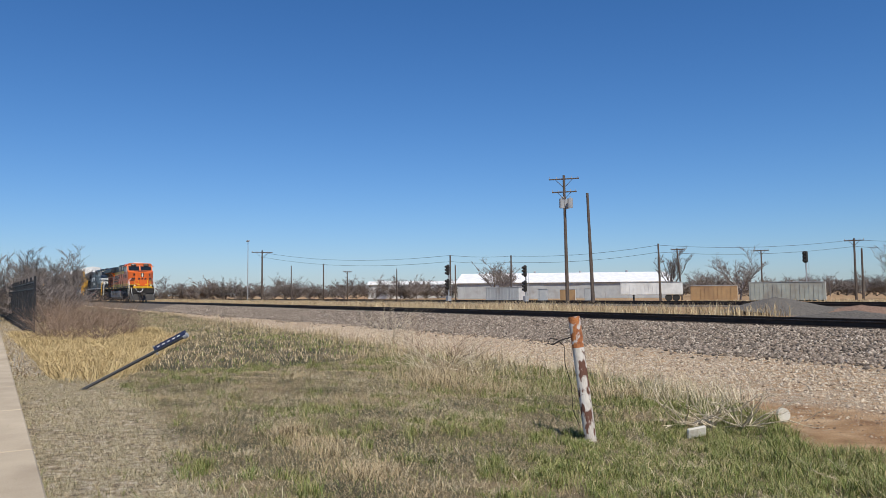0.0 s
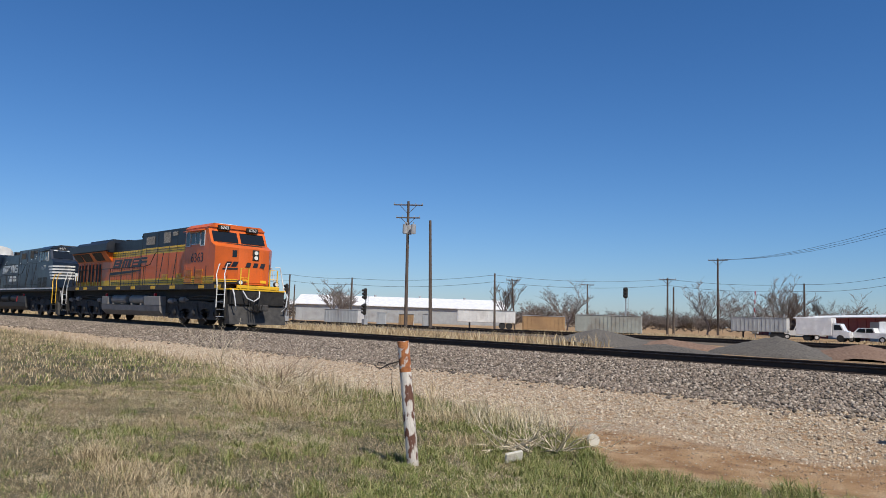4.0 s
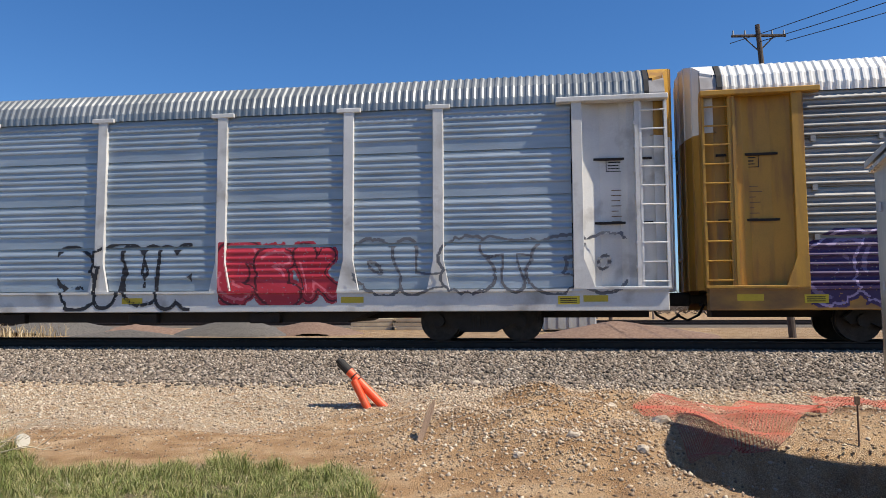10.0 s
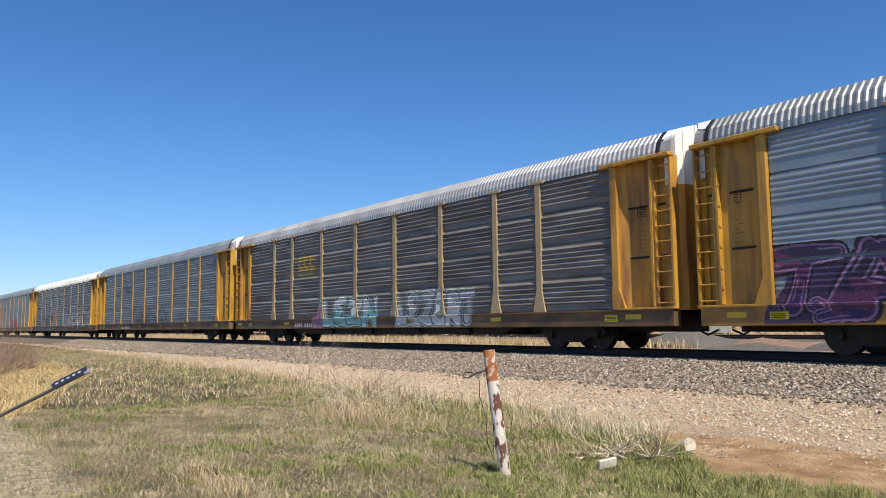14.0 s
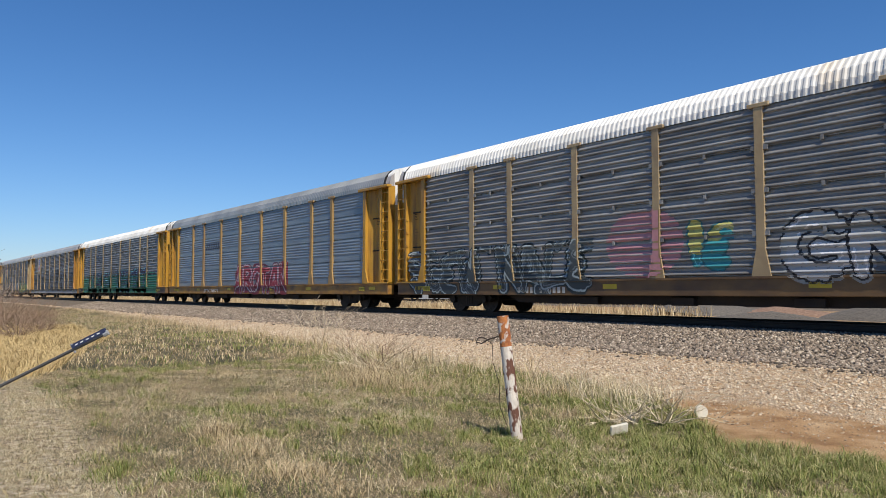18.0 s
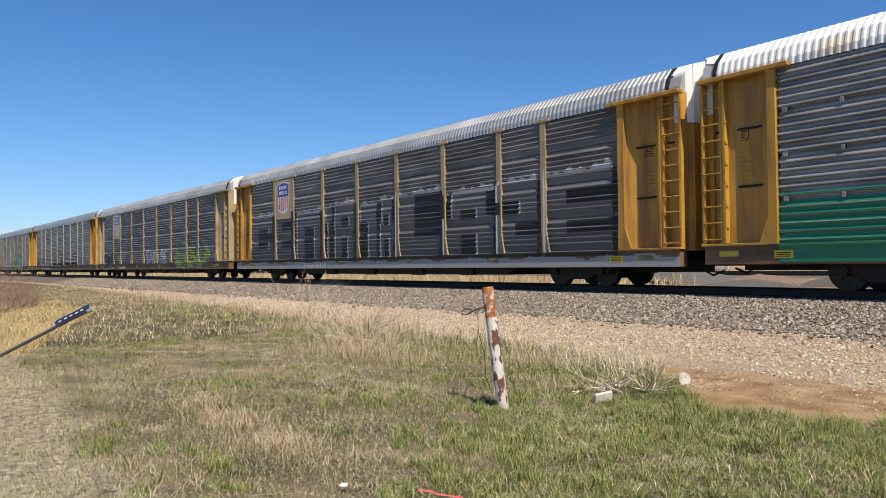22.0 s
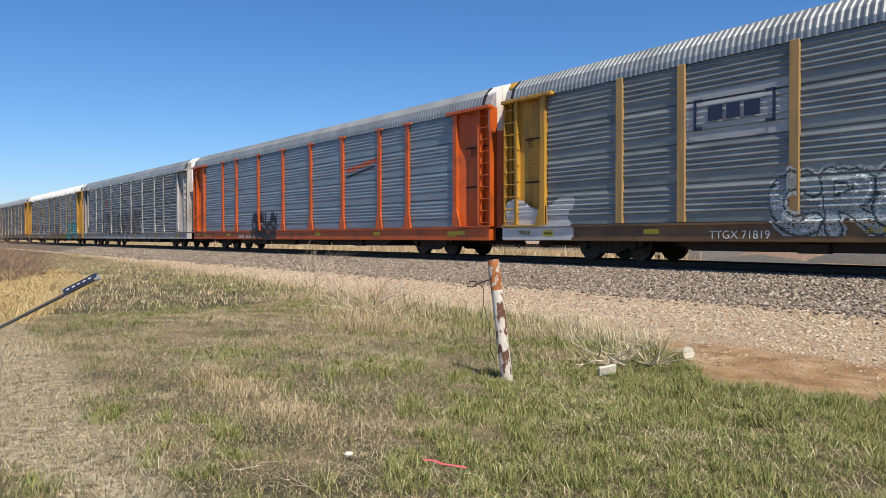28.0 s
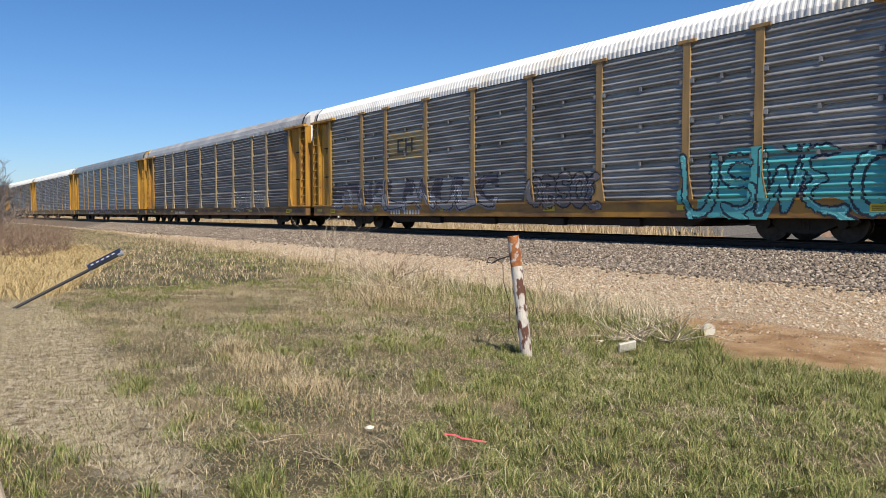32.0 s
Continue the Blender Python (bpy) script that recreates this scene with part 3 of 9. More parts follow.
def sill_mesh(mats):
    bm = bmesh.new()
    L = BODY / 2 - 0.05
    for s in (-1, 1):
        y0, y1 = sorted((s * 1.30, s * (HALF + 0.03)))
        box(bm, -L, L, y0, y1, SKIRT, SILL, 0.015)
        box(bm, -L, L, *sorted((s * (HALF - 0.02), s * (HALF + 0.075))), SILL - 0.05, SILL, 0)
    return mesh_of(bm, "sill", mats)


def underframe_mesh():
    bm = bmesh.new()
    L = BODY / 2 - 0.3
    box(bm, -L, L, -1.30, 1.30, SKIRT + 0.1, SILL - 0.1)
    prism(bm, [(-8.0, SKIRT + 0.1), (-7.2, 0.42), (7.2, 0.42), (8.0, SKIRT + 0.1)], "y", -1.25, 1.25)
    box(bm, -L, L, -0.3, 0.3, 0.5, SKIRT + 0.1)
    for x in (-4.4, -1.2, 2.1, 5.0):
        box(bm, x, x + 0.7, -1.4, -1.2, 0.40, 0.62, 0.02)
    return mesh_of(bm, "underframe", M["brown"])


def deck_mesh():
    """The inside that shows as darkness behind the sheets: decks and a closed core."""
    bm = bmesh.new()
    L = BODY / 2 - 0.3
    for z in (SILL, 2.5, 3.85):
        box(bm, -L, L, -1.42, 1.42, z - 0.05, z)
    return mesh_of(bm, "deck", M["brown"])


SILLS = {}
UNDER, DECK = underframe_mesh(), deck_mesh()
ROOFS, HEADS = {}, {}
ROOF_EDGE = arch_shell(0.0, 0.10, 1.012, 1.012, M["rubber"], "roof_edge", 0.012)
ROOF_CAP = arch_shell(0.10, 0.42, 0.985, 0.985, M["cap_grey"], "roof_cap")
PLACARD = bmesh.new()
for a, b, c, d in ((0, 0.36, 0, 0.015), (0, 0.36, 0.265, 0.28), (0, 0.015, 0.015, 0.265), (0.345, 0.36, 0.015, 0.265), (0.04, 0.30, 0.19, 0.215), (0.04, 0.26, 0.12, 0.145), (0.04, 0.28, 0.06, 0.08)):
    box(PLACARD, a, b, -0.004, 0, c, d)
PLACARD = mesh_of(PLACARD, "placard", M["black"])
NOTICE = bmesh.new()
for i, q in enumerate((0.22, 0.30, 0.18, 0.26, 0.14, 0.24, 0.2)):
    box(NOTICE, 0.0, q, -0.004, 0, -0.11 * i, -0.11 * i + 0.016)
NOTICE = mesh_of(NOTICE, "stencil_lines", M["stencil"])
YELLOW_TAG = bmesh.new()
box(YELLOW_TAG, 0, 0.44, -0.006, 0, 0, 0.17)
for q in (0.03, 0.07, 0.11):
    box(YELLOW_TAG, 0.04, 0.38, -0.009, -0.006, q, q + 0.018, 0, 1)
YELLOW_TAG = mesh_of(YELLOW_TAG, "reflector_tag", [M["tag_yellow"], M["black"]])
WHEELS = []            # every wheelset of the cars, to be turned in motions()


def auto_rack(panel, trim, roof, cap, label, foot=True, tcap=False, post_trim=None):
    """One enclosed rail car for automobiles, its origin on the rail tops at the middle of its length."""
    st = style(trim, post_trim, foot, tcap)
    car = empty("auto_rack_car", Matrix(), label, "railway car", "freight cars of the train")
    paint = trim if "yellow" not in trim and trim != "tan" else "sill_dark" if panel in ("panel_mid", "panel_brown") or post_trim == "tan" else "sill_ochre"
    if paint not in SILLS:
        SILLS[paint] = sill_mesh(M[paint])
    if roof not in ROOFS:
        ROOFS[roof] = roof_mesh(M[roof])
    if cap not in HEADS:
        HEADS[cap] = end_door_mesh(M[cap], 4.30, 0, "door_head", True)
    child("sill", SILLS[paint], car)
    child("underframe", UNDER, car, label="dark brown steel underframe")
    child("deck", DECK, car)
    child("roof", ROOFS[roof], car, label="corrugated metal roof")
    for side in (-1, 1):
        turn = Matrix() if side < 0 else pose(0, 0, 0, 0, 0, 180)
        for i, w in enumerate(BAYS):
            x = EDGES[i]
            if 0 < i < 10:
                child("side_panel", PANEL[panel, w], car, turn @ Matrix.Translation((x, -HALF, SILL)))
        for i in range(2, 10):
            child("post", st["post"], car, turn @ Matrix.Translation((EDGES[i], -HALF, SILL)))
        child("end_bay", st["bay"], car, turn @ Matrix.Translation((EDGES[10], -HALF, SILL)))
        child("end_bay", st["bay"], car, turn @ Matrix.Translation((EDGES[1], -HALF, SILL)) @ Matrix.Diagonal((-1, 1, 1, 1)))
        for s in (-1, 1):
            child("ladder", st["ladder"], car, turn @ Matrix.Translation((s * (BODY / 2 - 0.29), -HALF + 0.04, SILL + 0.02)), label="steel rung ladder")
    for s in (-1, 1):
        x = s * 13.05 - 0.18
        child("placard", PLACARD, car, (x - 0.05, -HALF + 0.195, SILL + 2.45), label="black stencilled frame with small lines")
        child("stencil_lines", NOTICE, car, (x + 0.05, -HALF + 0.195, SILL + 2.05))
        child("reflector_tag", YELLOW_TAG, car, (s * 12.0 - 0.22, -HALF - 0.034, SKIRT + 0.14), label="yellow and black warning label")
    for s in (-1, 1):
        door = child("end_door", st["door"], car, pose(s * (BODY / 2 - 0.26), 0, 0, 0, 0, 0 if s > 0 else 180))
        for z in (1.75, 2.75, 3.75):
            child("door_bar", st["bar"], door, (0, 0, z))
        child("door_head", HEADS[cap], door, label="pale arched head of the end door")
        child("roof_edge", ROOF_EDGE, car, pose(s * (BODY / 2 - 0.44), 0, 0, 0, 0, 0 if s > 0 else 180), label="black rubber edge of the roof sheets")
        child("roof_cap", ROOF_CAP, car, pose(s * (BODY / 2 - 0.44), 0, 0, 0, 0, 0 if s > 0 else 180), label="smooth grey roof end")
        child("coupler", COUPLER, car, pose(s * (BODY / 2 - 0.4), 0, 0, 0, 0, 0 if s > 0 else 180))
        truck = child("truck", TRUCK, car, (s * 10.1, 0, 0), label="black cast-steel bogie")
        for a in (-0.89, 0.89):
            w = child("wheelset", WHEELSET, truck)
            w.matrix_parent_inverse = Matrix.Translation((a, 0, 0.44))
            WHEELS.append(w)
    return car


# panel, trim, roof, end cap, top plates, trim of the posts, label
FLEET = [
    ("panel_dark", "yellow", "roof_white", "roof_white", False, None, "auto rack car with dark ribbed sides, yellow frame and white roof"),
    ("panel_pale", "white", "roof_zinc", "yellow", True, None, "auto rack car with pale blue-grey sides and white frame"),
    ("panel_dark", "yellow", "roof_white", "roof_white", True, None, "auto rack car with dark green-grey sides, yellow frame and white roof"),
    ("panel_light", "yellow", "roof_zinc", "roof_white", True, None, "auto rack car with blue-grey sides, yellow frame and painted letters"),
    ("panel_brown", "rusty_yellow", "roof_galv", "roof_white", True, "tan", "auto rack car with brown-grey sides and rusty yellow frame"),
    ("panel_mid", "yellow", "roof_zinc", "roof_white", False, None, "auto rack car with dull grey sides and yellow frame"),
    ("panel_dark", "yellow", "roof_white", "roof_white", True, "tan", "auto rack car with dark sides, yellow ends, tan posts, white roof"),
    ("panel_light", "yellow", "roof_zinc", "roof_white", True, None, "auto rack car with pale sides and yellow frame"),
    ("panel_dark", "yellow", "roof_white", "roof_white", False, "tan", "auto rack car with dark sides, yellow frame and white roof"),
    ("panel_brown", "rusty_yellow", "roof_galv", "roof_white", True, "tan", "auto rack car with brown-grey sides and tan posts"),
    ("panel_brown", "tan", "roof_galv", "roof_white", True, "tan", "auto rack car with dark sides, tan frame and a striped shield"),
    ("panel_mid", "rusty_yellow", "roof_zinc", "roof_white", False, "tan", "auto rack car with grey sides and rusty yellow frame"),
    ("panel_mid", "yellow", "roof_zinc", "yellow", False, None, "auto rack car with grey sides, yellow frame and yellow roof ends"),
    ("panel_light", "rack_orange", "roof_zinc", "roof_white", True, None, "auto rack car with grey sides and bright orange frame"),
    ("panel_dark", "dull_white", "roof_zinc", "roof_white", True, None, "auto rack car with dark grey sides and dirty white frame"),
    ("panel_dark", "yellow", "roof_white", "roof_white", True, None, "auto rack car with dark sides, yellow frame and white roof"),
    ("panel_brown", "rusty_yellow", "roof_galv", "roof_white", True, "tan", "auto rack car with dark brown sides and rusty yellow ends"),
    ("panel_mid", "yellow", "roof_zinc", "yellow", False, None, "auto rack car with grey sides and yellow ends"),
    ("panel_dark", "yellow", "roof_white", "roof_white", True, None, "auto rack car with dark sides, yellow ends and white roof"),
    ("panel_dark", "yellow", "roof_white", "roof_white", True, None, "auto rack car with dark sides, yellow ends and white roof"),
    ("panel_light", "yellow", "roof_zinc", "roof_white", True, None, "auto rack car with grey sides and yellow frame"),
    ("panel_brown", "yellow", "roof_zinc", "roof_white", True, None, "auto rack car with brown-grey sides and yellow frame"),
]
CARS = [auto_rack(p, t, r, c, lab, p != "panel_mid", tcap, pt) for p, t, r, c, tcap, pt, lab in FLEET]

# one bay at the rear of the dirty white car was mended with dark red sheets
M["maroon"] = painted("maroon_sheet", (0.13, 0.022, 0.028), 0.5, dirt=(0.06, 0.02, 0.02), dirt_size=1.4, dirt_at=0.6, dirt_stretch=(3, 3, 0.4))
for bay in [c for c in CARS[14].children if c.name.startswith("end_bay") and c.matrix_basis.translation.x < 0 and c.matrix_basis.translation.y < 0]:
    me = bay.data.copy()
    me.materials.append(M["maroon"])
    for f in me.polygons:
        if f.center.y > 0.1:
            f.material_index = 1
    bay.data = me
    tagged(bay, "end bay with dark red sheets in a dirty white frame")

# ---- the two locomotives ----
M["loco_orange"] = painted("loco_orange", (0.68, 0.128, 0.016), 0.38, dirt=(0.36, 0.075, 0.02), dirt_size=1.2, dirt_at=0.68, dirt_stretch=(2, 2, 0.6))
M["loco_yellow"] = painted("loco_yellow", (0.80, 0.465, 0.022), 0.4, dirt=(0.45, 0.26, 0.04), dirt_size=1.5, dirt_at=0.68)
M["loco_amber"] = painted("loco_amber", (0.62, 0.20, 0.02), 0.4)
M["loco_green"] = painted("loco_dark_green", (0.012, 0.016, 0.023), 0.45, dirt=(0.035, 0.034, 0.034), dirt_size=1.2, dirt_at=0.64)
M["loco_black"] = painted("loco_black", (0.010, 0.0185, 0.036), 0.36, dirt=(0.022, 0.032, 0.048), dirt_size=1.0, dirt_at=0.64)
M["loco_white"] = painted("loco_white", (0.72, 0.71, 0.68), 0.45, dirt=(0.4, 0.37, 0.33), dirt_size=2.0, dirt_at=0.66)
M["tank_grey"] = material("dusty_tank_grey", (0.17, 0.16, 0.15), (0.27, 0.255, 0.24), size=1.5, rough=0.7, bump=0.08)
M["tank_black"] = material("dusty_tank_black", (0.028, 0.027, 0.026), (0.06, 0.056, 0.052), size=1.5, rough=0.65, bump=0.08)
M["gear_grey"] = material("dusty_running_gear", (0.022, 0.021, 0.020), (0.062, 0.058, 0.054), size=4, rough=0.8, bump=0.2, grain=40)
M["grille"] = material("dark_grille", (0.006, 0.006, 0.007), (0.02, 0.02, 0.022), size=20, rough=0.6, bump=0.3, grain=90)
M["silver"] = painted("silver_frame", (0.55, 0.55, 0.55), 0.4)
M["red"] = painted("red_paint", (0.55, 0.02, 0.03), 0.4)
M["lamp_glass"] = painted("lamp_lens", (0.75, 0.74, 0.68), 0.15)


def glass_material(name, tint, rough=0.03):
    m = bpy.data.materials.new(name)
    m.use_nodes = True
    b = m.node_tree.nodes["Principled BSDF"]
    b.inputs["Base Color"].default_value = (*tint, 1)
    b.inputs["Roughness"].default_value, b.inputs["IOR"].default_value = rough, 1.5
    return m


M["window"] = glass_material("dark_cab_glass", (0.012, 0.015, 0.018))


def text_mesh(name, words, size, mat, depth=0.004):
    """Letters of the built-in font as a mesh, centred, standing in the x-z plane and facing -y."""
    cu = bpy.data.curves.new(name, "FONT")
    cu.body, cu.size, cu.extrude, cu.align_x, cu.align_y = words, size, depth, "CENTER", "CENTER"
    ob = bpy.data.objects.new(name, cu)
    scene.collection.objects.link(ob)
    dg = bpy.context.evaluated_depsgraph_get()
    me = bpy.data.meshes.new_from_object(ob.evaluated_get(dg))
    bpy.data.objects.remove(ob)
    me.transform(pose(0, 0, 0, 90, 0, 0))
    me.materials.clear()
    me.materials.append(mat)
    me.name = name
    return me


def loco_truck_mesh():
    """A three-axle bogie: deep cast side frames that arch between broad pedestals, with springs, cylinders and rods."""
    bm = bmesh.new()
    for s in (-1, 1):
        y0, y1 = sorted((s * 1.04, s * 1.22))
        prism(bm, [(-2.95, 0.72), (-2.75, 1.10), (-2.2, 1.16), (-1.2, 1.12), (-0.7, 1.20), (0.7, 1.20), (1.2, 1.12), (2.2, 1.16), (2.75, 1.10), (2.95, 0.72),
                   (2.5, 0.62), (1.55, 0.66), (1.3, 0.80), (0.75, 0.80), (0.5, 0.66), (-0.5, 0.66), (-0.75, 0.80), (-1.3, 0.80), (-1.55, 0.66), (-2.5, 0.62)], "y", y0, y1)
        for x in (-2.05, 0.0, 2.05):
            a, b = sorted((s * 1.05, s * 1.27))
            prism(bm, [(x - 0.62, 0.30), (x + 0.62, 0.30), (x + 0.50, 0.46), (x + 0.30, 0.92), (x - 0.30, 0.92), (x - 0.50, 0.46)], "y", a, b)
            prism(bm, [(x - 0.26, 1.00), (x + 0.26, 1.00), (x + 0.26, 1.12), (x - 0.26, 1.12)], "y", a, b)
            tube(bm, (x, s * 1.26, 0.62), (x, s * 1.33, 0.62), 0.19, 16)
            tube(bm, (x, s * 1.33, 0.62), (x, s * 1.36, 0.62), 0.11, 12)
            for q in (-0.66, 0.66):
                for k in range(4):
                    tube(bm, (x + q, s * 1.15, 0.40 + 0.075 * k), (x + q, s * 1.15, 0.445 + 0.075 * k), 0.10, 8)
                box(bm, x + q - 0.12, x + q + 0.12, *sorted((s * 1.05, s * 1.25)), 0.30, 0.40, 0.02)
        for x in (-1.03, 1.03):
            box(bm, x - 0.10, x + 0.10, *sorted((s * 1.2, s * 1.24)), 0.92, 1.04, 0.02)
            pipe(bm, [(x - 0.3, s * 1.22, 0.5), (x, s * 1.24, 0.34), (x + 0.25, s * 1.22, 0.2)], 0.035)
    box(bm, -2.7, 2.7, -1.0, 1.0, 0.62, 1.12, 0.05)
    return mesh_of(bm, "truck_frame", M["gear_grey"])


LOCO_TRUCK = loco_truck_mesh()
LOCO_WHEEL = wheelset_mesh(0.52, 0.80)
LOCO_WHEELS = []


def locomotive(style_of, number, label):
    p = style_of
    lo = empty("locomotive", Matrix(), label, "locomotive", "locomotives of the train")
    H, HT, W = 1.02, 1.20, 1.50      # half widths: rear hood, tall hood, cab
    # frame and walkway
    bm = bmesh.new()
    box(bm, -11.1, 9.0, -1.50, 1.50, 1.74, 2.02, 0.02)
    box(bm, -11.0, 9.2, -1.12, 1.12, 1.22, 1.74)
    box(bm, 2.9, 3.5, -1.15, 1.15, 0.55, 1.3)
    box(bm, -5.7, -5.2, -1.15, 1.15, 0.6, 1.3)
    box(bm, 3.4, 9.0, -0.6, 0.6, 0.75, 1.3)
    box(bm, -11.0, -5.6, -0.6, 0.6, 0.75, 1.3)
    part("frame", bm, M["black"], lo, "black steel underframe and walkway")
    bm = bmesh.new()
    for s in (-1, 1):
        box(bm, -11.1, 9.0, *sorted((s * 1.50, s * 1.512)), 1.90 if p["kind"] == "dark" else 1.76, 2.0)
    part("walkway_edge", bm, M[p["edge"]], lo)
    if p["kind"] != "dark":
        for i, x in enumerate([-9.3, -7.9, -5.4, -2.7, -0.6, 2.0, 4.3, 7.4, 9.0]):
            bm = bmesh.new()
            box(bm, x - 0.28, x + 0.28, -1.522, -1.512, 1.80, 1.96)
            part("reflector", bm, M["loco_yellow"], lo)
    # hood in its bands of colour
    for name, z0, z1, key in (("hood_lower_band", 2.02, 2.39, "low"), ("hood_side", 2.39, 3.74, "mid"), ("hood_upper_band", 3.74, 4.10, "up"), ("hood_top", 4.10, 4.70, "top")):
        bm = bmesh.new()
        box(bm, -10.8, -0.45, -H, H, z0, z1)
        box(bm, -0.45, 5.45, -HT, HT, z0, z1 if key != "top" else 4.98)
        if key == "top":
            prism(bm, [(-H, 4.70), (H, 4.70), (0.6, 4.80), (-0.6, 4.80)], "x", -5.0, -0.45)
        part(name, bm, M[p[key]], lo)
    # door seams and posts on the hood
    bm = bmesh.new()
    for s in (-1, 1):
        for i in range(13):
            x = -5.0 + i * 0.36
            box(bm, x - 0.008, x + 0.008, *sorted((s * H, s * (H + 0.006))), 2.06, 4.1)
        for x in (0.15, 1.55, 1.63, 3.0, 3.9, 4.95):
            box(bm, x - 0.012, x + 0.012, *sorted((s * HT, s * (HT + 0.008))), 2.06, 4.9)
        for z in (2.17, 2.27, 3.86, 3.98):
            box(bm, -5.1, -0.45, *sorted((s * H, s * (H + 0.012))), z - 0.012, z + 0.012)
            box(bm, -0.45, 5.4, *sorted((s * HT, s * (HT + 0.012))), z - 0.012, z + 0.012)
        box(bm, -0.47, -0.43, *sorted((s * H, s * (HT + 0.01))), 2.05, 4.95)
    part("door_seam", bm, M[p["seam"]], lo)
    # radiator section
    bm = bmesh.new()
    ca, cb = (-11.1, -6.3) if p["kind"] == "dark" else (-11.3, -4.95)
    for x0, x1, top in ((ca, ca + 1.2, 4.72), (ca + 1.2, cb, 4.80)):
        prism(bm, [(-W, 4.20), (W, 4.20), (W, 4.62), (1.3, top), (-1.3, top), (-W, 4.62)], "x", x0, x1)
    prism(bm, [(-1.25, 4.5), (1.25, 4.5), (1.1, 4.92), (-1.1, 4.92)], "x", ca + 2.6, cb - 0.05)
    box(bm, ca + 0.3, cb, -1.30, 1.30, 4.10, 4.20)
    part("radiator_cowl", bm, M[p["top"]], lo)
    bm = bmesh.new()
    for s in (-1, 1):
        prism(bm, [(s * H, 3.55), (s * (H + 0.02), 3.55), (s * 1.46, 4.15), (s * H, 4.15)], "x", -10.8, cb - 0.2)
    part("radiator_flare", bm, M[p["mid"]], lo)
    for s in (-1, 1):
        for x0, x1 in ((-10.4, -8.7), (-8.55, -7.1)) if p["kind"] == "dark" else ((-10.72, -9.45), (-9.32, -7.95), (-7.4, -5.95)):
            bm = bmesh.new()
            a = [(x0 + 0.1, 3.64), (x1 - 0.05, 3.64), (x1, 4.10), (x0, 4.10)]
            vs = [bm.verts.new((x, s * (H + 0.035 + (z - 3.55) * 0.733), z)) for x, z in a]
            bm.faces.new(vs)
            g = bmesh.ops.extrude_face_region(bm, geom=bm.faces[:])
            bmesh.ops.translate(bm, verts=[v for v in g["geom"] if isinstance(v, bmesh.types.BMVert)], vec=(0, -s * 0.03, 0))
            part("radiator_grille", bm, M["grille"], lo)
        for i, x in enumerate((-10.62, -10.12, -9.55, -8.85, -8.28, -7.62, -7.12)):
            bm = bmesh.new()
            box(bm, x, x + 0.33, *sorted((s * H, s * (H + 0.02))), 2.32, 3.44, 0.01)
            for q in range(4):
                box(bm, x + 0.03 + 0.075 * q, x + 0.05 + 0.075 * q, *sorted((s * (H + 0.02), s * (H + 0.03))), 2.36, 3.40, 0, 1)
            grille = part("door_grille", bm, [M["grille"], M["gear_grey"]], lo)
            bm = bmesh.new()
            for a, b in ((x - 0.05, x - 0.01), (x + 0.34, x + 0.38)):
                box(bm, a, b, *sorted((s * H, s * (H + 0.028))), 2.06, 3.56)
            box(bm, x - 0.05, x + 0.38, *sorted((s * H, s * (H + 0.028))), 3.50, 3.56)
            part("door_frame", bm, M[p["mid"]], grille)
    for s in (-1, 1):
        for x0, x1, z0, z1 in ((0.1, 1.2, 4.28, 4.72), (2.3, 3.1, 4.28, 4.86), (3.35, 3.95, 4.62, 4.84)):
            bm = bmesh.new()
            box(bm, x0, x1, *sorted((s * HT, s * (HT + 0.015))), z0, z1)
            n = int((x1 - x0) / 0.07)
            for k in range(n):
                x = x0 + (k + 0.5) * (x1 - x0) / n
                box(bm, x - 0.01, x + 0.01, *sorted((s * (HT + 0.015), s * (HT + 0.03))), z0, z1, 0, 1)
            part("intake_grille", bm, [M["grille"], M["gear_grey" if p["kind"] == "dark" else "tank_grey"]], lo)
        if p["kind"] == "dark":
            bm = bmesh.new()
            box(bm, 4.35, 4.95, *sorted((s * HT, s * (HT + 0.015))), 4.28, 4.86)
            for k in range(8):
                box(bm, 4.38 + 0.07 * k, 4.40 + 0.07 * k, *sorted((s * (HT + 0.015), s * (HT + 0.03))), 4.28, 4.86, 0, 1)
            part("intake_grille", bm, [M["grille"], M["loco_black"]], lo)
            for x, z, w, y in ((-10.4, 3.50, 0.2, H), (-9.8, 3.50, 0.16, H), (-9.2, 3.50, 0.16, H), (-8.2, 3.50, 0.18, H), (-7.0, 3.50, 0.16, H), (-5.0, 4.05, 0.16, H), (-4.7, 4.22, 0.34, H), (-3.75, 2.95, 0.16, H), (-3.25, 2.95, 0.24, H), (-2.15, 2.95, 0.30, H), (-0.2, 3.95, 0.2, HT), (2.5, 4.18, 0.18, HT), (3.5, 4.18, 0.18, HT), (4.6, 4.22, 0.2, HT), (1.7, 3.94, 0.14, HT), (3.65, 4.36, 0.16, HT), (4.9, 3.94, 0.14, HT)):
                bm = bmesh.new()
                box(bm, x, x + w, *sorted((s * y, s * (y + 0.02))), z, z + 0.06)
                part("stencil_plate", bm, M["loco_white"], lo, "small white notice plate")
        for x0, x1, z0, z1, k in ((2.35, 2.95, 2.36, 2.62, 6), (4.0, 4.6, 2.36, 2.62, 6)):
            bm = bmesh.new()
            for i in range(k):
                z = z0 + i * (z1 - z0) / k
                box(bm, x0, x1, *sorted((s * HT, s * (HT + 0.03))), z, z + 0.022)
            part("louver", bm, M[p["low"]], lo)
    # roof furniture
    bm = bmesh.new()
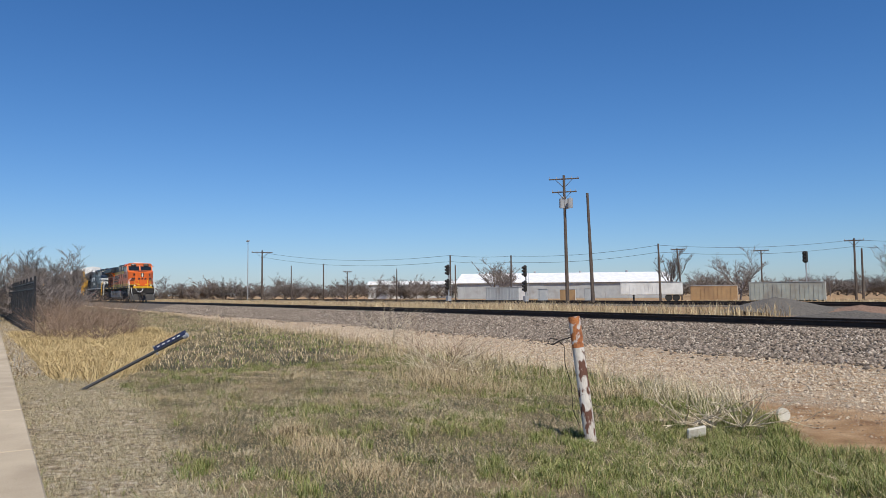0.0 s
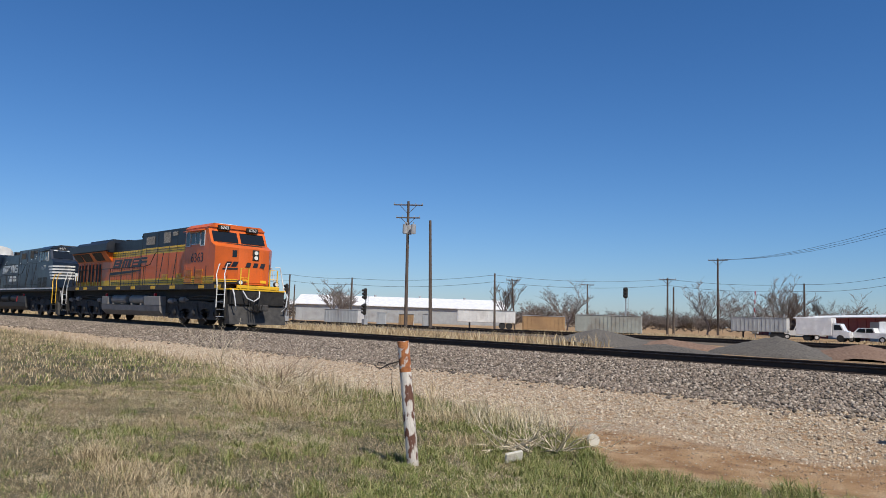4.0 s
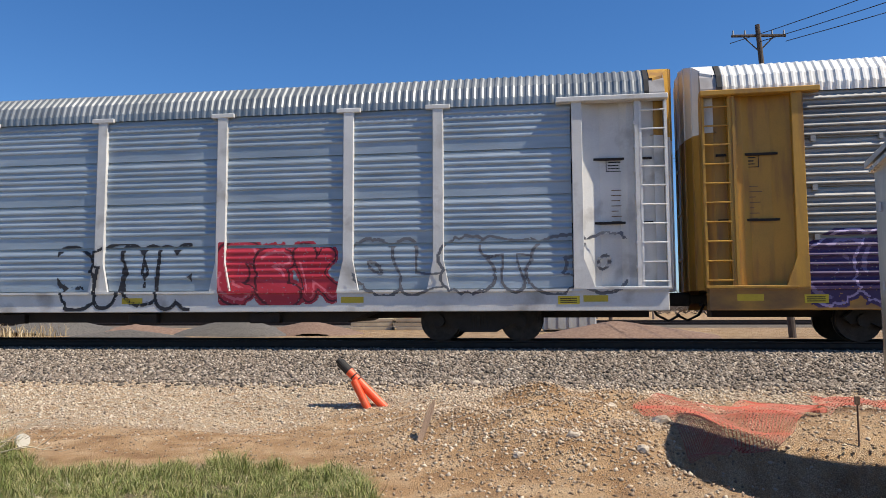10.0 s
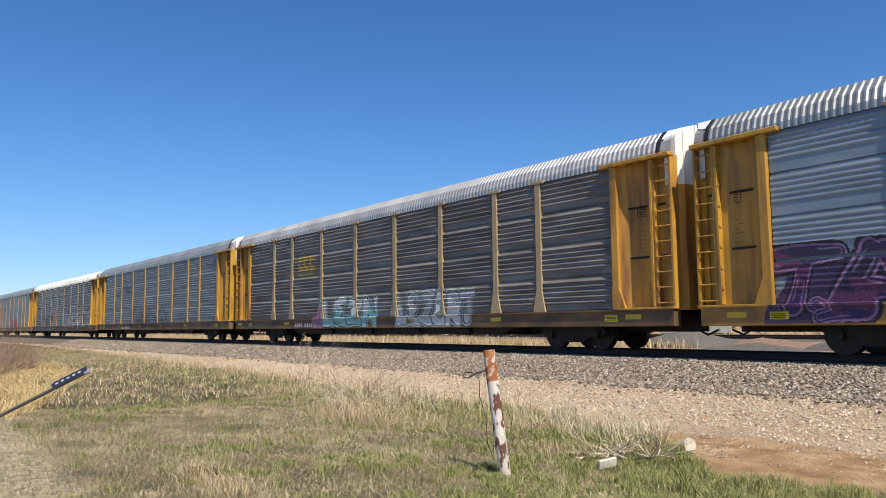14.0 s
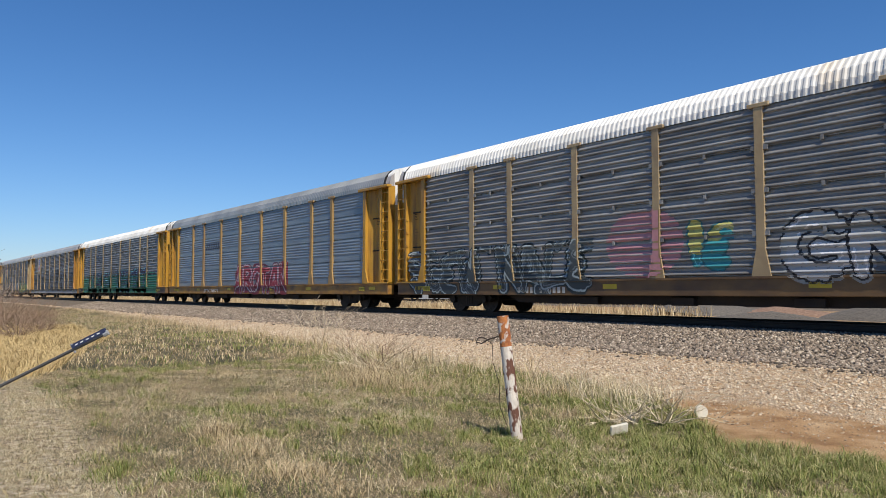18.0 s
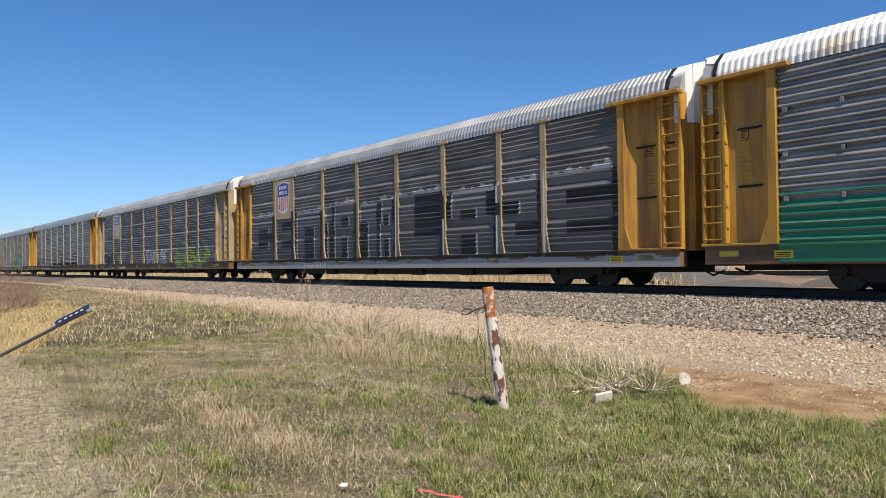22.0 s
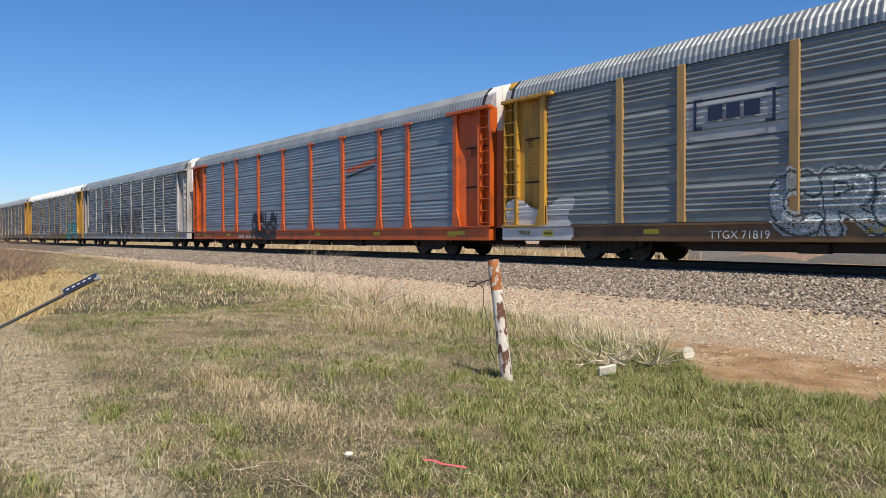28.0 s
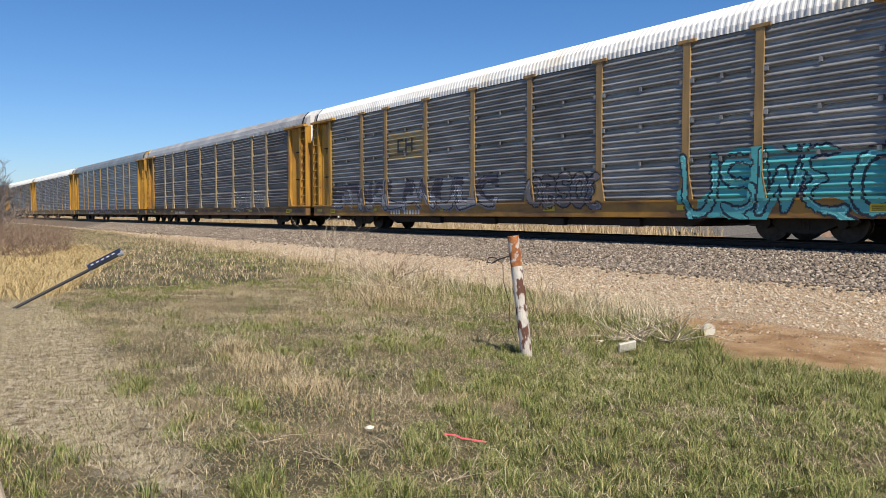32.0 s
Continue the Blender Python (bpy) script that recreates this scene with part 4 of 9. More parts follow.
    if p["kind"] == "dark":
        prism(bm, [(-5.2, 4.6), (-4.35, 4.6), (-4.42, 5.12), (-5.12, 5.16)], "y", -0.4, 0.4)
        box(bm, -5.16, -4.38, -0.44, 0.44, 5.08, 5.13)
    else:
        prism(bm, [(-4.95, 4.7), (-3.5, 4.7), (-3.75, 4.86), (-4.75, 4.93)], "y", -0.42, 0.42)
    part("exhaust", bm, M["brown"], lo)
    bm = bmesh.new()
    hx = -3.2 if p["kind"] == "dark" else -2.3
    box(bm, hx - 0.2, hx + 0.1, -0.36, 0.36, 4.76, 4.94)
    for y, d in ((-0.3, 1), (0.0, 1), (0.3, -1)):
        tube(bm, (hx, y, 5.0), (hx + d * 0.34, y, 5.0), 0.05, 8, 0.13)
        tube(bm, (hx, y, 5.0), (hx - d * 0.30, y, 5.0), 0.05, 8, 0.09)
        tube(bm, (hx, y, 4.9), (hx, y, 5.0), 0.05, 6)
    part("horn", bm, M["black"], lo)
    # cab and nose
    bm = bmesh.new()
    prism(bm, [(5.45, 2.02), (8.55, 2.02), (8.55, 3.84), (8.1, 4.05), (7.75, 4.72), (7.75, 4.80), (5.45, 4.80)], "y", -W, W)
    part("cab", bm, M[p["cab"]], lo)
    bm = bmesh.new()
    prism(bm, [(-W - 0.02, 4.80), (W + 0.02, 4.80), (1.25, 5.0), (-1.25, 5.0)], "x", 5.42, 7.80)
    part("cab_roof", bm, M[p["roof"]], lo)
    bm = bmesh.new()
    box(bm, 5.95, 6.75, -0.55, 0.55, 5.0, 5.16, 0.03)
    part("air_conditioner", bm, M["silver" if p["kind"] != "dark" else "gear_grey"], lo)
    # nose: wide flat sides, then chamfers to a narrow front
    bm = bmesh.new()
    base = [(8.55, -W), (9.5, -0.80), (9.62, -0.4), (9.62, 0.4), (9.5, 0.80), (8.55, W)]
    lowv = [bm.verts.new((x, y, 2.02)) for x, y in base]
    topz = [3.84, 3.72, 3.72, 3.72, 3.72, 3.84]
    topv = [bm.verts.new((x, y, z)) for (x, y), z in zip(base, topz)]
    k = len(base)
    for i in range(k):
        bm.faces.new((lowv[i], lowv[(i + 1) % k], topv[(i + 1) % k], topv[i]))
    bm.faces.new(lowv)
    ridge_a = [bm.verts.new((8.1, y, 4.05)) for y in (-W, W)]
    mid = [bm.verts.new((9.4, y, 3.86)) for y in (-0.4, 0.4)]
    bm.faces.new((topv[0], topv[1], mid[0], ridge_a[0]))
    bm.faces.new((topv[1], topv[2], mid[0]))
    bm.faces.new((topv[2], topv[3], mid[1], mid[0]))
    bm.faces.new((topv[3], topv[4], mid[1]))
    bm.faces.new((topv[4], topv[5], ridge_a[1], mid[1]))
    bm.faces.new((ridge_a[0], mid[0], mid[1], ridge_a[1]))
    part("nose", bm, M[p["nose"]], lo)
    # windscreen, two panes on the sloping front
    for s in (-1, 1):
        bm = bmesh.new()
        y0, y1 = sorted((s * 0.08, s * 1.36))
        quad = [(8.105, y0, 4.10), (8.105, y1, 4.10), (7.83, y1, 4.62), (7.83, y0, 4.62)]
        vs = [bm.verts.new(q) for q in quad]
        bm.faces.new(vs)
        g = bmesh.ops.extrude_face_region(bm, geom=bm.faces[:])
        bmesh.ops.translate(bm, verts=[v for v in g["geom"] if isinstance(v, bmesh.types.BMVert)], vec=(-0.02, 0, -0.03))
        part("windscreen", bm, M["window"], lo)
        bm = bmesh.new()
        box(bm, 7.74, 7.92, *sorted((s * 0.45, s * 1.05)), 4.70, 4.92, 0.01)
        board = part("number_board", bm, M["black"], lo)
        me = text_mesh("digits", number, 0.21, M["loco_white"])
        child("digits", me, board, pose(7.925, s * 0.75, 4.81, 0, 0, 90))
    # side windows
    for s in (-1, 1):
        for x0, x1, z0, z1 in ((5.60, 5.98, 3.92, 4.58), (6.12, 6.53, 4.00, 4.56), (6.58, 7.00, 4.00, 4.56), (7.12, 7.46, 3.92, 4.58)):
            bm = bmesh.new()
            box(bm, x0, x1, *sorted((s * W, s * (W + 0.02))), z0, z1)
            pane = part("side_window", bm, M["window"], lo)
            bm = bmesh.new()
            t = 0.035
            for a, b, c, d in ((x0 - t, x0, z0 - t, z1 + t), (x1, x1 + t, z0 - t, z1 + t), (x0, x1, z0 - t, z0), (x0, x1, z1, z1 + t)):
                box(bm, a, b, *sorted((s * W, s * (W + 0.035))), c, d)
            part("window_frame", bm, M["silver"], pane)
        bm = bmesh.new()
        prism(bm, [(s * W, 4.66), (s * (W + 0.28), 4.60), (s * (W + 0.28), 4.63), (s * W, 4.72)], "x", 5.70, 7.40)
        part("sun_visor", bm, M[p["roof"]], lo)
        for x0, x1 in ((5.62, 6.35), (6.72, 7.44)):
            bm = bmesh.new()
            for i in range(12):
                z = 2.06 + i * 0.058
                box(bm, x0, x1, *sorted((s * W, s * (W + 0.035))), z, z + 0.032)
            part("louver", bm, M[p["louver"]], lo)
        if p["kind"] != "dark":
            bm = bmesh.new()
            box(bm, 5.46, 8.54, *sorted((s * W, s * (W + 0.004))), 2.03, 2.40)
            part("cab_band", bm, M["loco_yellow"], lo)
            for z in (2.10, 2.20, 2.30):
                bm = bmesh.new()
                box(bm, 5.46, 8.54, *sorted((s * (W + 0.004), s * (W + 0.01))), z - 0.014, z + 0.014)
                part("cab_stripe", bm, M["loco_green"], lo)
            for x in (5.6, 6.62, 7.75):
                bm = bmesh.new()
                box(bm, x - 0.012, x + 0.012, *sorted((s * (W + 0.001), s * (W + 0.012))), 2.03, 2.9)
                part("door_seam", bm, M["loco_green"], lo)
        me = text_mesh("road_number", number, p["digit"], M[p["digits"]])
        child("road_number", me, lo, pose(6.80 if p["kind"] != "dark" else 6.58, s * (W + 0.008), 3.30 if p["kind"] != "dark" else 3.43, 0, 0, 0 if s < 0 else 180))
    # nose door, headlights, ditch lights
    bm = bmesh.new()
    box(bm, 9.62, 9.64, -0.30, 0.30, 2.1, 3.4, 0.01)
    part("nose_door", bm, M[p["nose"]], lo)
    bm = bmesh.new()
    box(bm, 9.60, 9.66, -0.17, 0.17, 3.16, 3.68, 0.02)
    housing = part("headlight_housing", bm, M["black"], lo)
    for z in (3.30, 3.54):
        bm = bmesh.new()
        tube(bm, (9.66, 0.0, z), (9.69, 0.0, z), 0.095, 14)
        part("headlight", bm, M["lamp_glass"], housing)

    def facet(sd, f0, f1, z0, z1, lean, out, key, name):
        """A plate on the sloping corner of the nose."""
        bm = bmesh.new()
        nx, ny = 0.593 * out, sd * 0.805 * out
        rim = [(f0, z0), (f1, z0), (f1 + lean, z1), (f0 + lean, z1)]
        bm.faces.new([bm.verts.new((8.55 + 0.95 * f + nx, sd * (1.5 - 0.7 * f) + ny, z)) for f, z in rim])
        return part(name, bm, M[key], lo)
    for sd in (-1, 1):
        facet(sd, 0.74, 0.93, 3.30, 3.62, 0.0, 0.012, "window", "nose_window")
        if p["kind"] != "dark":
            facet(sd, 0.0, 1.0, 2.12, 2.25, 0.0, 0.006, "loco_yellow", "nose_band")
            for z in (2.17,):
                facet(sd, 0.0, 1.0, z, z + 0.03, 0.0, 0.012, "loco_green", "nose_stripe")
            facet(sd, 0.0, 1.0, 2.02, 2.12, 0.0, 0.008, "black", "nose_skirt")
            for f in (0.42, 0.70):
                facet(sd, f, f + 0.22, 2.84, 3.08, 0.10, 0.012, "loco_green", "nose_mark")
            facet(sd, 0.34, 0.98, 2.70, 2.78, 0.02, 0.012, "loco_green", "nose_mark")
    if p["kind"] != "dark":
        bm = bmesh.new()
        box(bm, 9.60, 9.628, -0.62, 0.62, 2.12, 2.25)
        part("nose_band", bm, M["loco_yellow"], lo)
    bm = bmesh.new()
    rim = [(8.14, -1.40, 4.052), (9.36, -0.42, 3.876), (9.36, 0.42, 3.876), (8.14, 1.40, 4.052)]
    bm.faces.new([bm.verts.new(v) for v in rim])
    part("glare_panel", bm, M["black" if p["kind"] != "dark" else "loco_black"], lo, "matt black panel before the windscreen")
    for rod in ([(10.12, -0.85, 1.7), (10.3, -0.7, 1.35), (10.38, -0.4, 1.22), (10.3, -0.1, 1.4), (10.15, 0.0, 1.7)], [(10.12, -1.35, 1.75), (10.34, -1.38, 1.5), (10.36, -1.3, 1.0), (10.2, -1.2, 0.8)],
                [(10.12, 1.35, 1.75), (10.34, 1.38, 1.5), (10.36, 1.3, 1.0), (10.2, 1.2, 0.8)]):
        part("coupling_rod", pipe(bmesh.new(), rod, 0.03, 8), M["silver"], lo, "bare steel uncoupling rod")
    for s in (-1, 1):
        bm = bmesh.new()
        tube(bm, (9.92, s * 0.95, 2.08), (10.05, s * 0.95, 2.08), 0.13, 14)
        shell = part("lamp_housing", bm, M["gear_grey"], lo)
        bm = bmesh.new()
        tube(bm, (10.05, s * 0.95, 2.08), (10.07, s * 0.95, 2.08), 0.095, 14)
        part("ditch_light", bm, M["lamp_glass"], shell)
    # front platform, steps, plough
    for e in (-1, 1):
        xe = 10.05 if e > 0 else -11.25
        bm = bmesh.new()
        if e > 0:
            box(bm, 9.0, 10.05, -1.48, 1.48, 1.72, 1.79, 0.01)
            box(bm, 9.97, 10.07, -1.1, 1.1, 1.80, 1.96, 0.02)
            for y in (-0.9, 0.0, 0.9):
                box(bm, 10.0, 10.05, y - 0.05, y + 0.05, 1.79, 1.82)
        else:
            box(bm, -11.35, -11.1, -1.48, 1.48, 1.70, 1.80, 0.01)
        part("end_platform", bm, M["loco_yellow" if e > 0 and p["kind"] != "dark" else "black"], lo)
        for s in (-1, 1):
            x0, x1 = (9.0, 9.75) if e > 0 else (-11.9, -11.15)
            for i in range(4):
                bm = bmesh.new()
                z = 0.45 + i * 0.34
                box(bm, x0, x1, *sorted((s * 1.15, s * 1.5)), z, z + 0.04)
                tread = part("step", bm, M["black"], lo)
                bm = bmesh.new()
                box(bm, x0, x1, *sorted((s * 1.5, s * 1.515)), z + 0.012, z + 0.04)
                part("step_edge", bm, M["silver" if p["kind"] != "dark" else "gear_grey"], tread)
            for x in (x0 - 0.05, x1):
                bm = bmesh.new()
                box(bm, x, x + 0.05, *sorted((s * 1.1, s * 1.52)), 0.4, 1.75)
                part("step_side", bm, M["black"], lo)
            for x in (x0, x1):
                bm = bmesh.new()
                pipe(bm, [(x, s * 1.53, 0.9), (x, s * 1.53, 1.9), (x - e * 0.18, s * 1.5, 2.45), (x - e * 0.18, s * 1.38, 2.95), (x - e * 0.3, s * 1.2, 2.95)], 0.025, 8)
                part("grab_rail", bm, M["loco_white" if p["kind"] != "dark" else "loco_yellow"], lo)
        for y0, y1 in ((-0.95, -0.55), (0.55, 0.95)):
            bm = bmesh.new()
            pipe(bm, [(xe, y0, 1.75), (xe, y0, 2.75), (xe, y1, 2.75), (xe, y1, 1.75)], 0.03, 8)
            tube(bm, (xe, y0, 2.3), (xe, y1, 2.3), 0.02, 8)
            part("end_rail", bm, M["loco_yellow" if p["kind"] != "dark" else "gear_grey"], lo)
        bm = bmesh.new()
        for k in range(5):
            y = -0.5 + 0.12 * k
            pts = [(xe + e * 0.05, y, 1.5), (xe + e * 0.25, y - 0.05, 0.95 - 0.06 * k), (xe + e * 0.5, y - 0.1, 0.75), (xe + e * 0.6, y - 0.1, 1.1)]
            pipe(bm, pts, 0.025)
        box(bm, xe - e * 0.6 if e > 0 else xe, xe if e > 0 else xe + 0.6, -0.2, 0.2, 0.8, 1.1)
        part("air_hose", bm, M["black"], lo)
    bm = bmesh.new()
    prism(bm, [(9.72, 0.15), (10.2, 0.15), (10.08, 0.60), (9.92, 1.05), (9.72, 1.05)], "y", -1.45, 1.45)
    box(bm, 9.7, 10.6, -0.25, 0.25, 0.78, 1.08, 0.04)
    part("snow_plough", bm, M["gear_grey"], lo, "dusty black steel snow plough")
    bm = bmesh.new()
    box(bm, 9.62, 10.02, -1.40, 1.40, 1.05, 1.72, 0.02)
    part("pilot", bm, M["black"], lo, "black steel pilot plate")
    # fuel tank and air reservoirs
    bm = bmesh.new()
    sec = [(-1.42, 0.62), (-1.15, 0.36), (1.15, 0.36), (1.42, 0.62), (1.46, 0.92), (-1.46, 0.92)]
    prism(bm, sec, "x", -5.15, 2.8)
    part("fuel_tank", bm, M[p["tank"]], lo)
    for x0, x1, y, z in ((-5.15, -4.2, 1.46, 1.42), (0.85, 2.8, 1.46, 1.42), (-4.2, 0.85, 0.9, 1.5)):
        bm = bmesh.new()
        box(bm, x0, x1, -y, y, 0.923, z, 0.03)
        part("tank_box", bm, M[p["tank"]], lo)
    for q in (1.15, 1.25) if p["kind"] == "dark" else ():
        bm = bmesh.new()
        box(bm, q - 0.5, q - 0.46, -1.475, -1.46, 0.98, 1.4)
        part("gauge_strip", bm, M["red"], lo)
    for x in (-3.9, -1.3):
        for s in (-1, 1):
            bm = bmesh.new()
            tube(bm, (x + 0.08, s * 1.18, 1.24), (x + 1.92, s * 1.18, 1.24), 0.24, 18)
            tube(bm, (x, s * 1.18, 1.24), (x + 0.08, s * 1.18, 1.24), 0.18, 18, 0.24)
            tube(bm, (x + 1.92, s * 1.18, 1.24), (x + 2.0, s * 1.18, 1.24), 0.24, 18, 0.18)
            for q in (0.35, 1.6):
                box(bm, x + q, x + q + 0.05, *sorted((s * 1.0, s * 1.44)), 0.94, 1.02)
            part("air_reservoir", bm, M[p["tank"]], lo)
    for x in (-4.6, 2.1):
        bm = bmesh.new()
        tube(bm, (x, -1.44, 1.5), (x, -1.34, 1.5), 0.08, 10)
        part("fuel_cap", bm, M["red"], lo)
    # walkway hand rails
    bm = bmesh.new()
    top = 3.05
    for s in (-1, 1):
        for x in (-10.4, -8.9, -7.3, -5.6, -4.15, -2.5, -0.87, 0.56):
            tube(bm, (x, s * 1.47, 2.0), (x, s * 1.47, top), 0.02, 6)
        tube(bm, (-10.4, s * 1.47, top), (0.56, s * 1.47, top), 0.02, 6)
        pipe(bm, [(0.56, s * 1.47, top), (1.2, s * 1.40, 3.15), (1.5, s * 1.30, 3.75), (1.6, s * 1.28, 3.8)], 0.02)
        for x in (2.5, 4.1):
            tube(bm, (x, s * 1.47, 2.0), (x, s * 1.28, 3.75), 0.02, 6)
    part("hand_rail", bm, M["black"], lo)
    # trucks
    for s in (-1, 1):
        truck = child("truck", LOCO_TRUCK, lo, (6.3 if s > 0 else -8.4, 0, 0), label="dusty black three-axle bogie")
        for q, z in ((-2.5, 1.18), (2.5, 1.18), (-1.2, 1.24)):
            bm = bmesh.new()
            tube(bm, (q - 0.26, -1.24, z), (q + 0.26, -1.24, z), 0.13, 14)
            tube(bm, (q + 0.26, -1.24, z), (q + 0.48, -1.24, z), 0.04, 8)
            part("brake_cylinder", bm, M["tank_grey" if p["kind"] != "dark" else "gear_grey"], truck)
        bm = bmesh.new()
        pipe(bm, [(-2.3, -1.2, 1.42), (-0.9, -1.22, 1.36), (0.6, -1.22, 1.46), (2.4, -1.2, 1.38)], 0.035)
        pipe(bm, [(-2.0, -1.15, 1.28), (0.2, -1.18, 1.32), (2.0, -1.15, 1.26)], 0.025)
        part("air_pipe", bm, M["gear_grey"], truck)
        for a in (-2.05, 0.0, 2.05):
            w = child("wheelset", LOCO_WHEEL, truck)
            w.matrix_parent_inverse = Matrix.Translation((a, 0, 0.52))
            LOCO_WHEELS.append(w)
    return lo


def slanted(bm, x0, x1, z0, z1, lean, y0, y1, index=0):
    prism(bm, [(x0, z0), (x1, z0), (x1 + lean, z1), (x0 + lean, z1)], "y", y0, y1, index)


ORANGE = dict(kind="warm", low="loco_yellow", mid="loco_orange", up="loco_yellow", top="loco_green", seam="loco_green", cab="loco_orange",
              roof="loco_orange", nose="loco_orange", edge="gear_grey", tank="tank_grey", louver="loco_amber", digits="loco_green", digit=0.66)
DARK = dict(kind="dark", low="loco_black", mid="loco_black", up="loco_black", top="loco_black", seam="black", cab="loco_black", roof="loco_black",
            nose="loco_black", edge="loco_white", tank="tank_black", louver="black", digits="loco_white", digit=0.50)
lead = locomotive(ORANGE, "6363", "orange, yellow and dark green diesel locomotive leading the train")
second = locomotive(DARK, "4471", "black diesel locomotive with white stripes behind the orange one")
LOCOS = [lead, second]
for engine in LOCOS:
    engine.scale = (1, 1, 0.975)


def emblems():
    # the dark slanted block emblem with its long tapering bar
    for s in (-1, 1):
        marks = ((-4.95, -3.80), (-3.62, -2.42), (-2.22, -0.98))
        last = (-0.80, -0.02)
        for out, grow, key, name, label in ((1.026, 0.05, "loco_amber", "emblem_outline", "thin amber outline of the emblem"), (1.034, 0.0, "loco_green", "emblem", "dark slanted block emblem")):
            bm = bmesh.new()
            y0, y1 = sorted((s * out, s * (out + 0.008)))
            for x0, x1 in marks:
                slanted(bm, x0 - grow, x1 + grow, 3.12 - 0.6 * grow, 3.62 + 0.6 * grow, 0.30, y0, y1)
            slanted(bm, last[0] - grow, last[0] + 0.32 + grow, 3.12 - 0.6 * grow, 3.62 + 0.6 * grow, 0.30, y0, y1)
            prism(bm, [(-5.40 - grow, 2.70 - grow), (-5.22, 2.86 + grow), (-4.4, 2.88 + grow), (0.0 + grow, 2.98 + grow), (-2.2, 2.80 - grow), (-4.6, 2.72 - grow)], "y", y0, y1)
            y2, y3 = sorted((s * (out + 0.18), s * (out + 0.188)))
            for z in (3.30, 3.50):
                slanted(bm, -0.43, last[1] + 0.35 + grow, z - 0.4 * grow, z + 0.12 + 0.4 * grow, 0.05, y2, y3)
            part(name, bm, M[key], lead, label)
        bm = bmesh.new()
        y2, y3 = sorted((s * 1.042, s * 1.048))
        for x, a in ((-4.58, 0.48), (-2.02, 0.72)):
            slanted(bm, x, x + a, 3.24, 3.32, 0.04, y2, y3)
            slanted(bm, x + 0.14, x + 0.14 + a, 3.43, 3.51, 0.04, y2, y3)
        for x in (-3.28, -2.92):
            prism(bm, [(x, 3.12), (x + 0.06, 3.12), (x + 0.32, 3.52), (x + 0.22, 3.52)], "y", y2, y3)
        part("emblem_inlay", bm, M["loco_orange"], lead)
        # white bars, mark and two rows of small bars
        y0, y1 = sorted((s * 1.034, s * 1.046))
        bm = bmesh.new()
        for i in range(6):
            z = 3.30 + i * 0.103
            slanted(bm, -5.52 + 0.03 * i, -4.35 + 0.21 * i, z, z + 0.070, 0.03, y0, y1)
        slanted(bm, -3.05, -2.78, 3.30, 3.91, 0.22, y0, y1)
        slanted(bm, -2.45, -2.18, 3.30, 3.91, 0.22, y0, y1)
        prism(bm, [(-3.30, 3.30), (-2.82, 3.30), (-2.72, 3.74), (-3.0, 3.91), (-3.28, 3.70), (-3.06, 3.50)], "y", y0, y1)
        prism(bm, [(-2.88, 3.91), (-2.58, 3.91), (-2.18, 3.30), (-2.42, 3.30)], "y", y0 - s * 0.001, y1 - s * 0.001)
        for z in (3.30, 3.55, 3.79):
            slanted(bm, -2.02, -1.35, z, z + 0.12, 0.03, y0, y1)
        slanted(bm, -2.02, -1.84, 3.55, 3.91, 0.03, y0, y1)
        slanted(bm, -1.50, -1.32, 3.30, 3.67, 0.03, y0, y1)
        for z, n, x in ((2.84, 7, -3.32), (2.59, 8, -3.45)):
            for k in range(n):
                slanted(bm, x + k * 0.245, x + k * 0.245 + 0.17, z, z + 0.19, 0.05, y0, y1)
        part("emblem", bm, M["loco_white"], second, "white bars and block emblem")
        # white stripes on the side and chamfer of the nose
        bm = bmesh.new()
        for i in range(5):
            z = 2.60 + i * 0.21
            x = 8.2 - i * 0.13
            box(bm, x, 8.56, *sorted((s * 1.5, s * 1.506)), z, z + 0.11)
            a = [(8.56, s * 1.506, z), (9.52, s * 0.81, z), (9.52, s * 0.81, z + 0.11), (8.56, s * 1.506, z + 0.11)]
            bm.faces.new([bm.verts.new(v) for v in a])
            a = [(9.52, s * 0.81, z), (9.64, s * 0.4, z), (9.64, s * 0.4, z + 0.11), (9.52, s * 0.81, z + 0.11)]
            bm.faces.new([bm.verts.new(v) for v in a])
        part("nose_stripe", bm, M["loco_white"], second)
    bm = bmesh.new()
    box(bm, 9.642, 9.65, -0.36, 0.36, 2.5, 3.05)
    part("nose_mark", bm, M["loco_white"], second)
    bm = bmesh.new()
    for y in (-0.50, -0.12, 0.24):
        prism(bm, [(y - 0.02, 2.84), (y + 0.22, 2.84), (y + 0.28, 3.06), (y + 0.06, 3.06)], "x", 9.642, 9.652)
    part("nose_mark", bm, M["loco_green"], lead)
    bm = bmesh.new()
    box(bm, 7.76, 7.86, -1.3, 1.3, 4.62, 4.70)
    part("brow", bm, M["loco_white"], second)


emblems()

# ---- beyond the railway ----
M["wood_pole"] = material("weathered_pole", (0.045, 0.033, 0.025), (0.13, 0.10, 0.08), size=3, rough=0.9, bump=0.4, grain=20, stretch=(6, 6, 0.4))
M["insulator"] = painted("grey_metal", (0.32, 0.33, 0.34), 0.5)
M["wire"] = painted("black_wire", (0.02, 0.02, 0.022), 0.6)
M["bark"] = material("bare_bark", (0.115, 0.094, 0.082), (0.225, 0.19, 0.168), size=6, rough=0.95, bump=0.2, vary=0.2)
M["far_gravel"] = material("grey_gravel", (0.06, 0.054, 0.047), (0.15, 0.135, 0.115), size=12, rough=0.95, bump=0.8, grain=25)
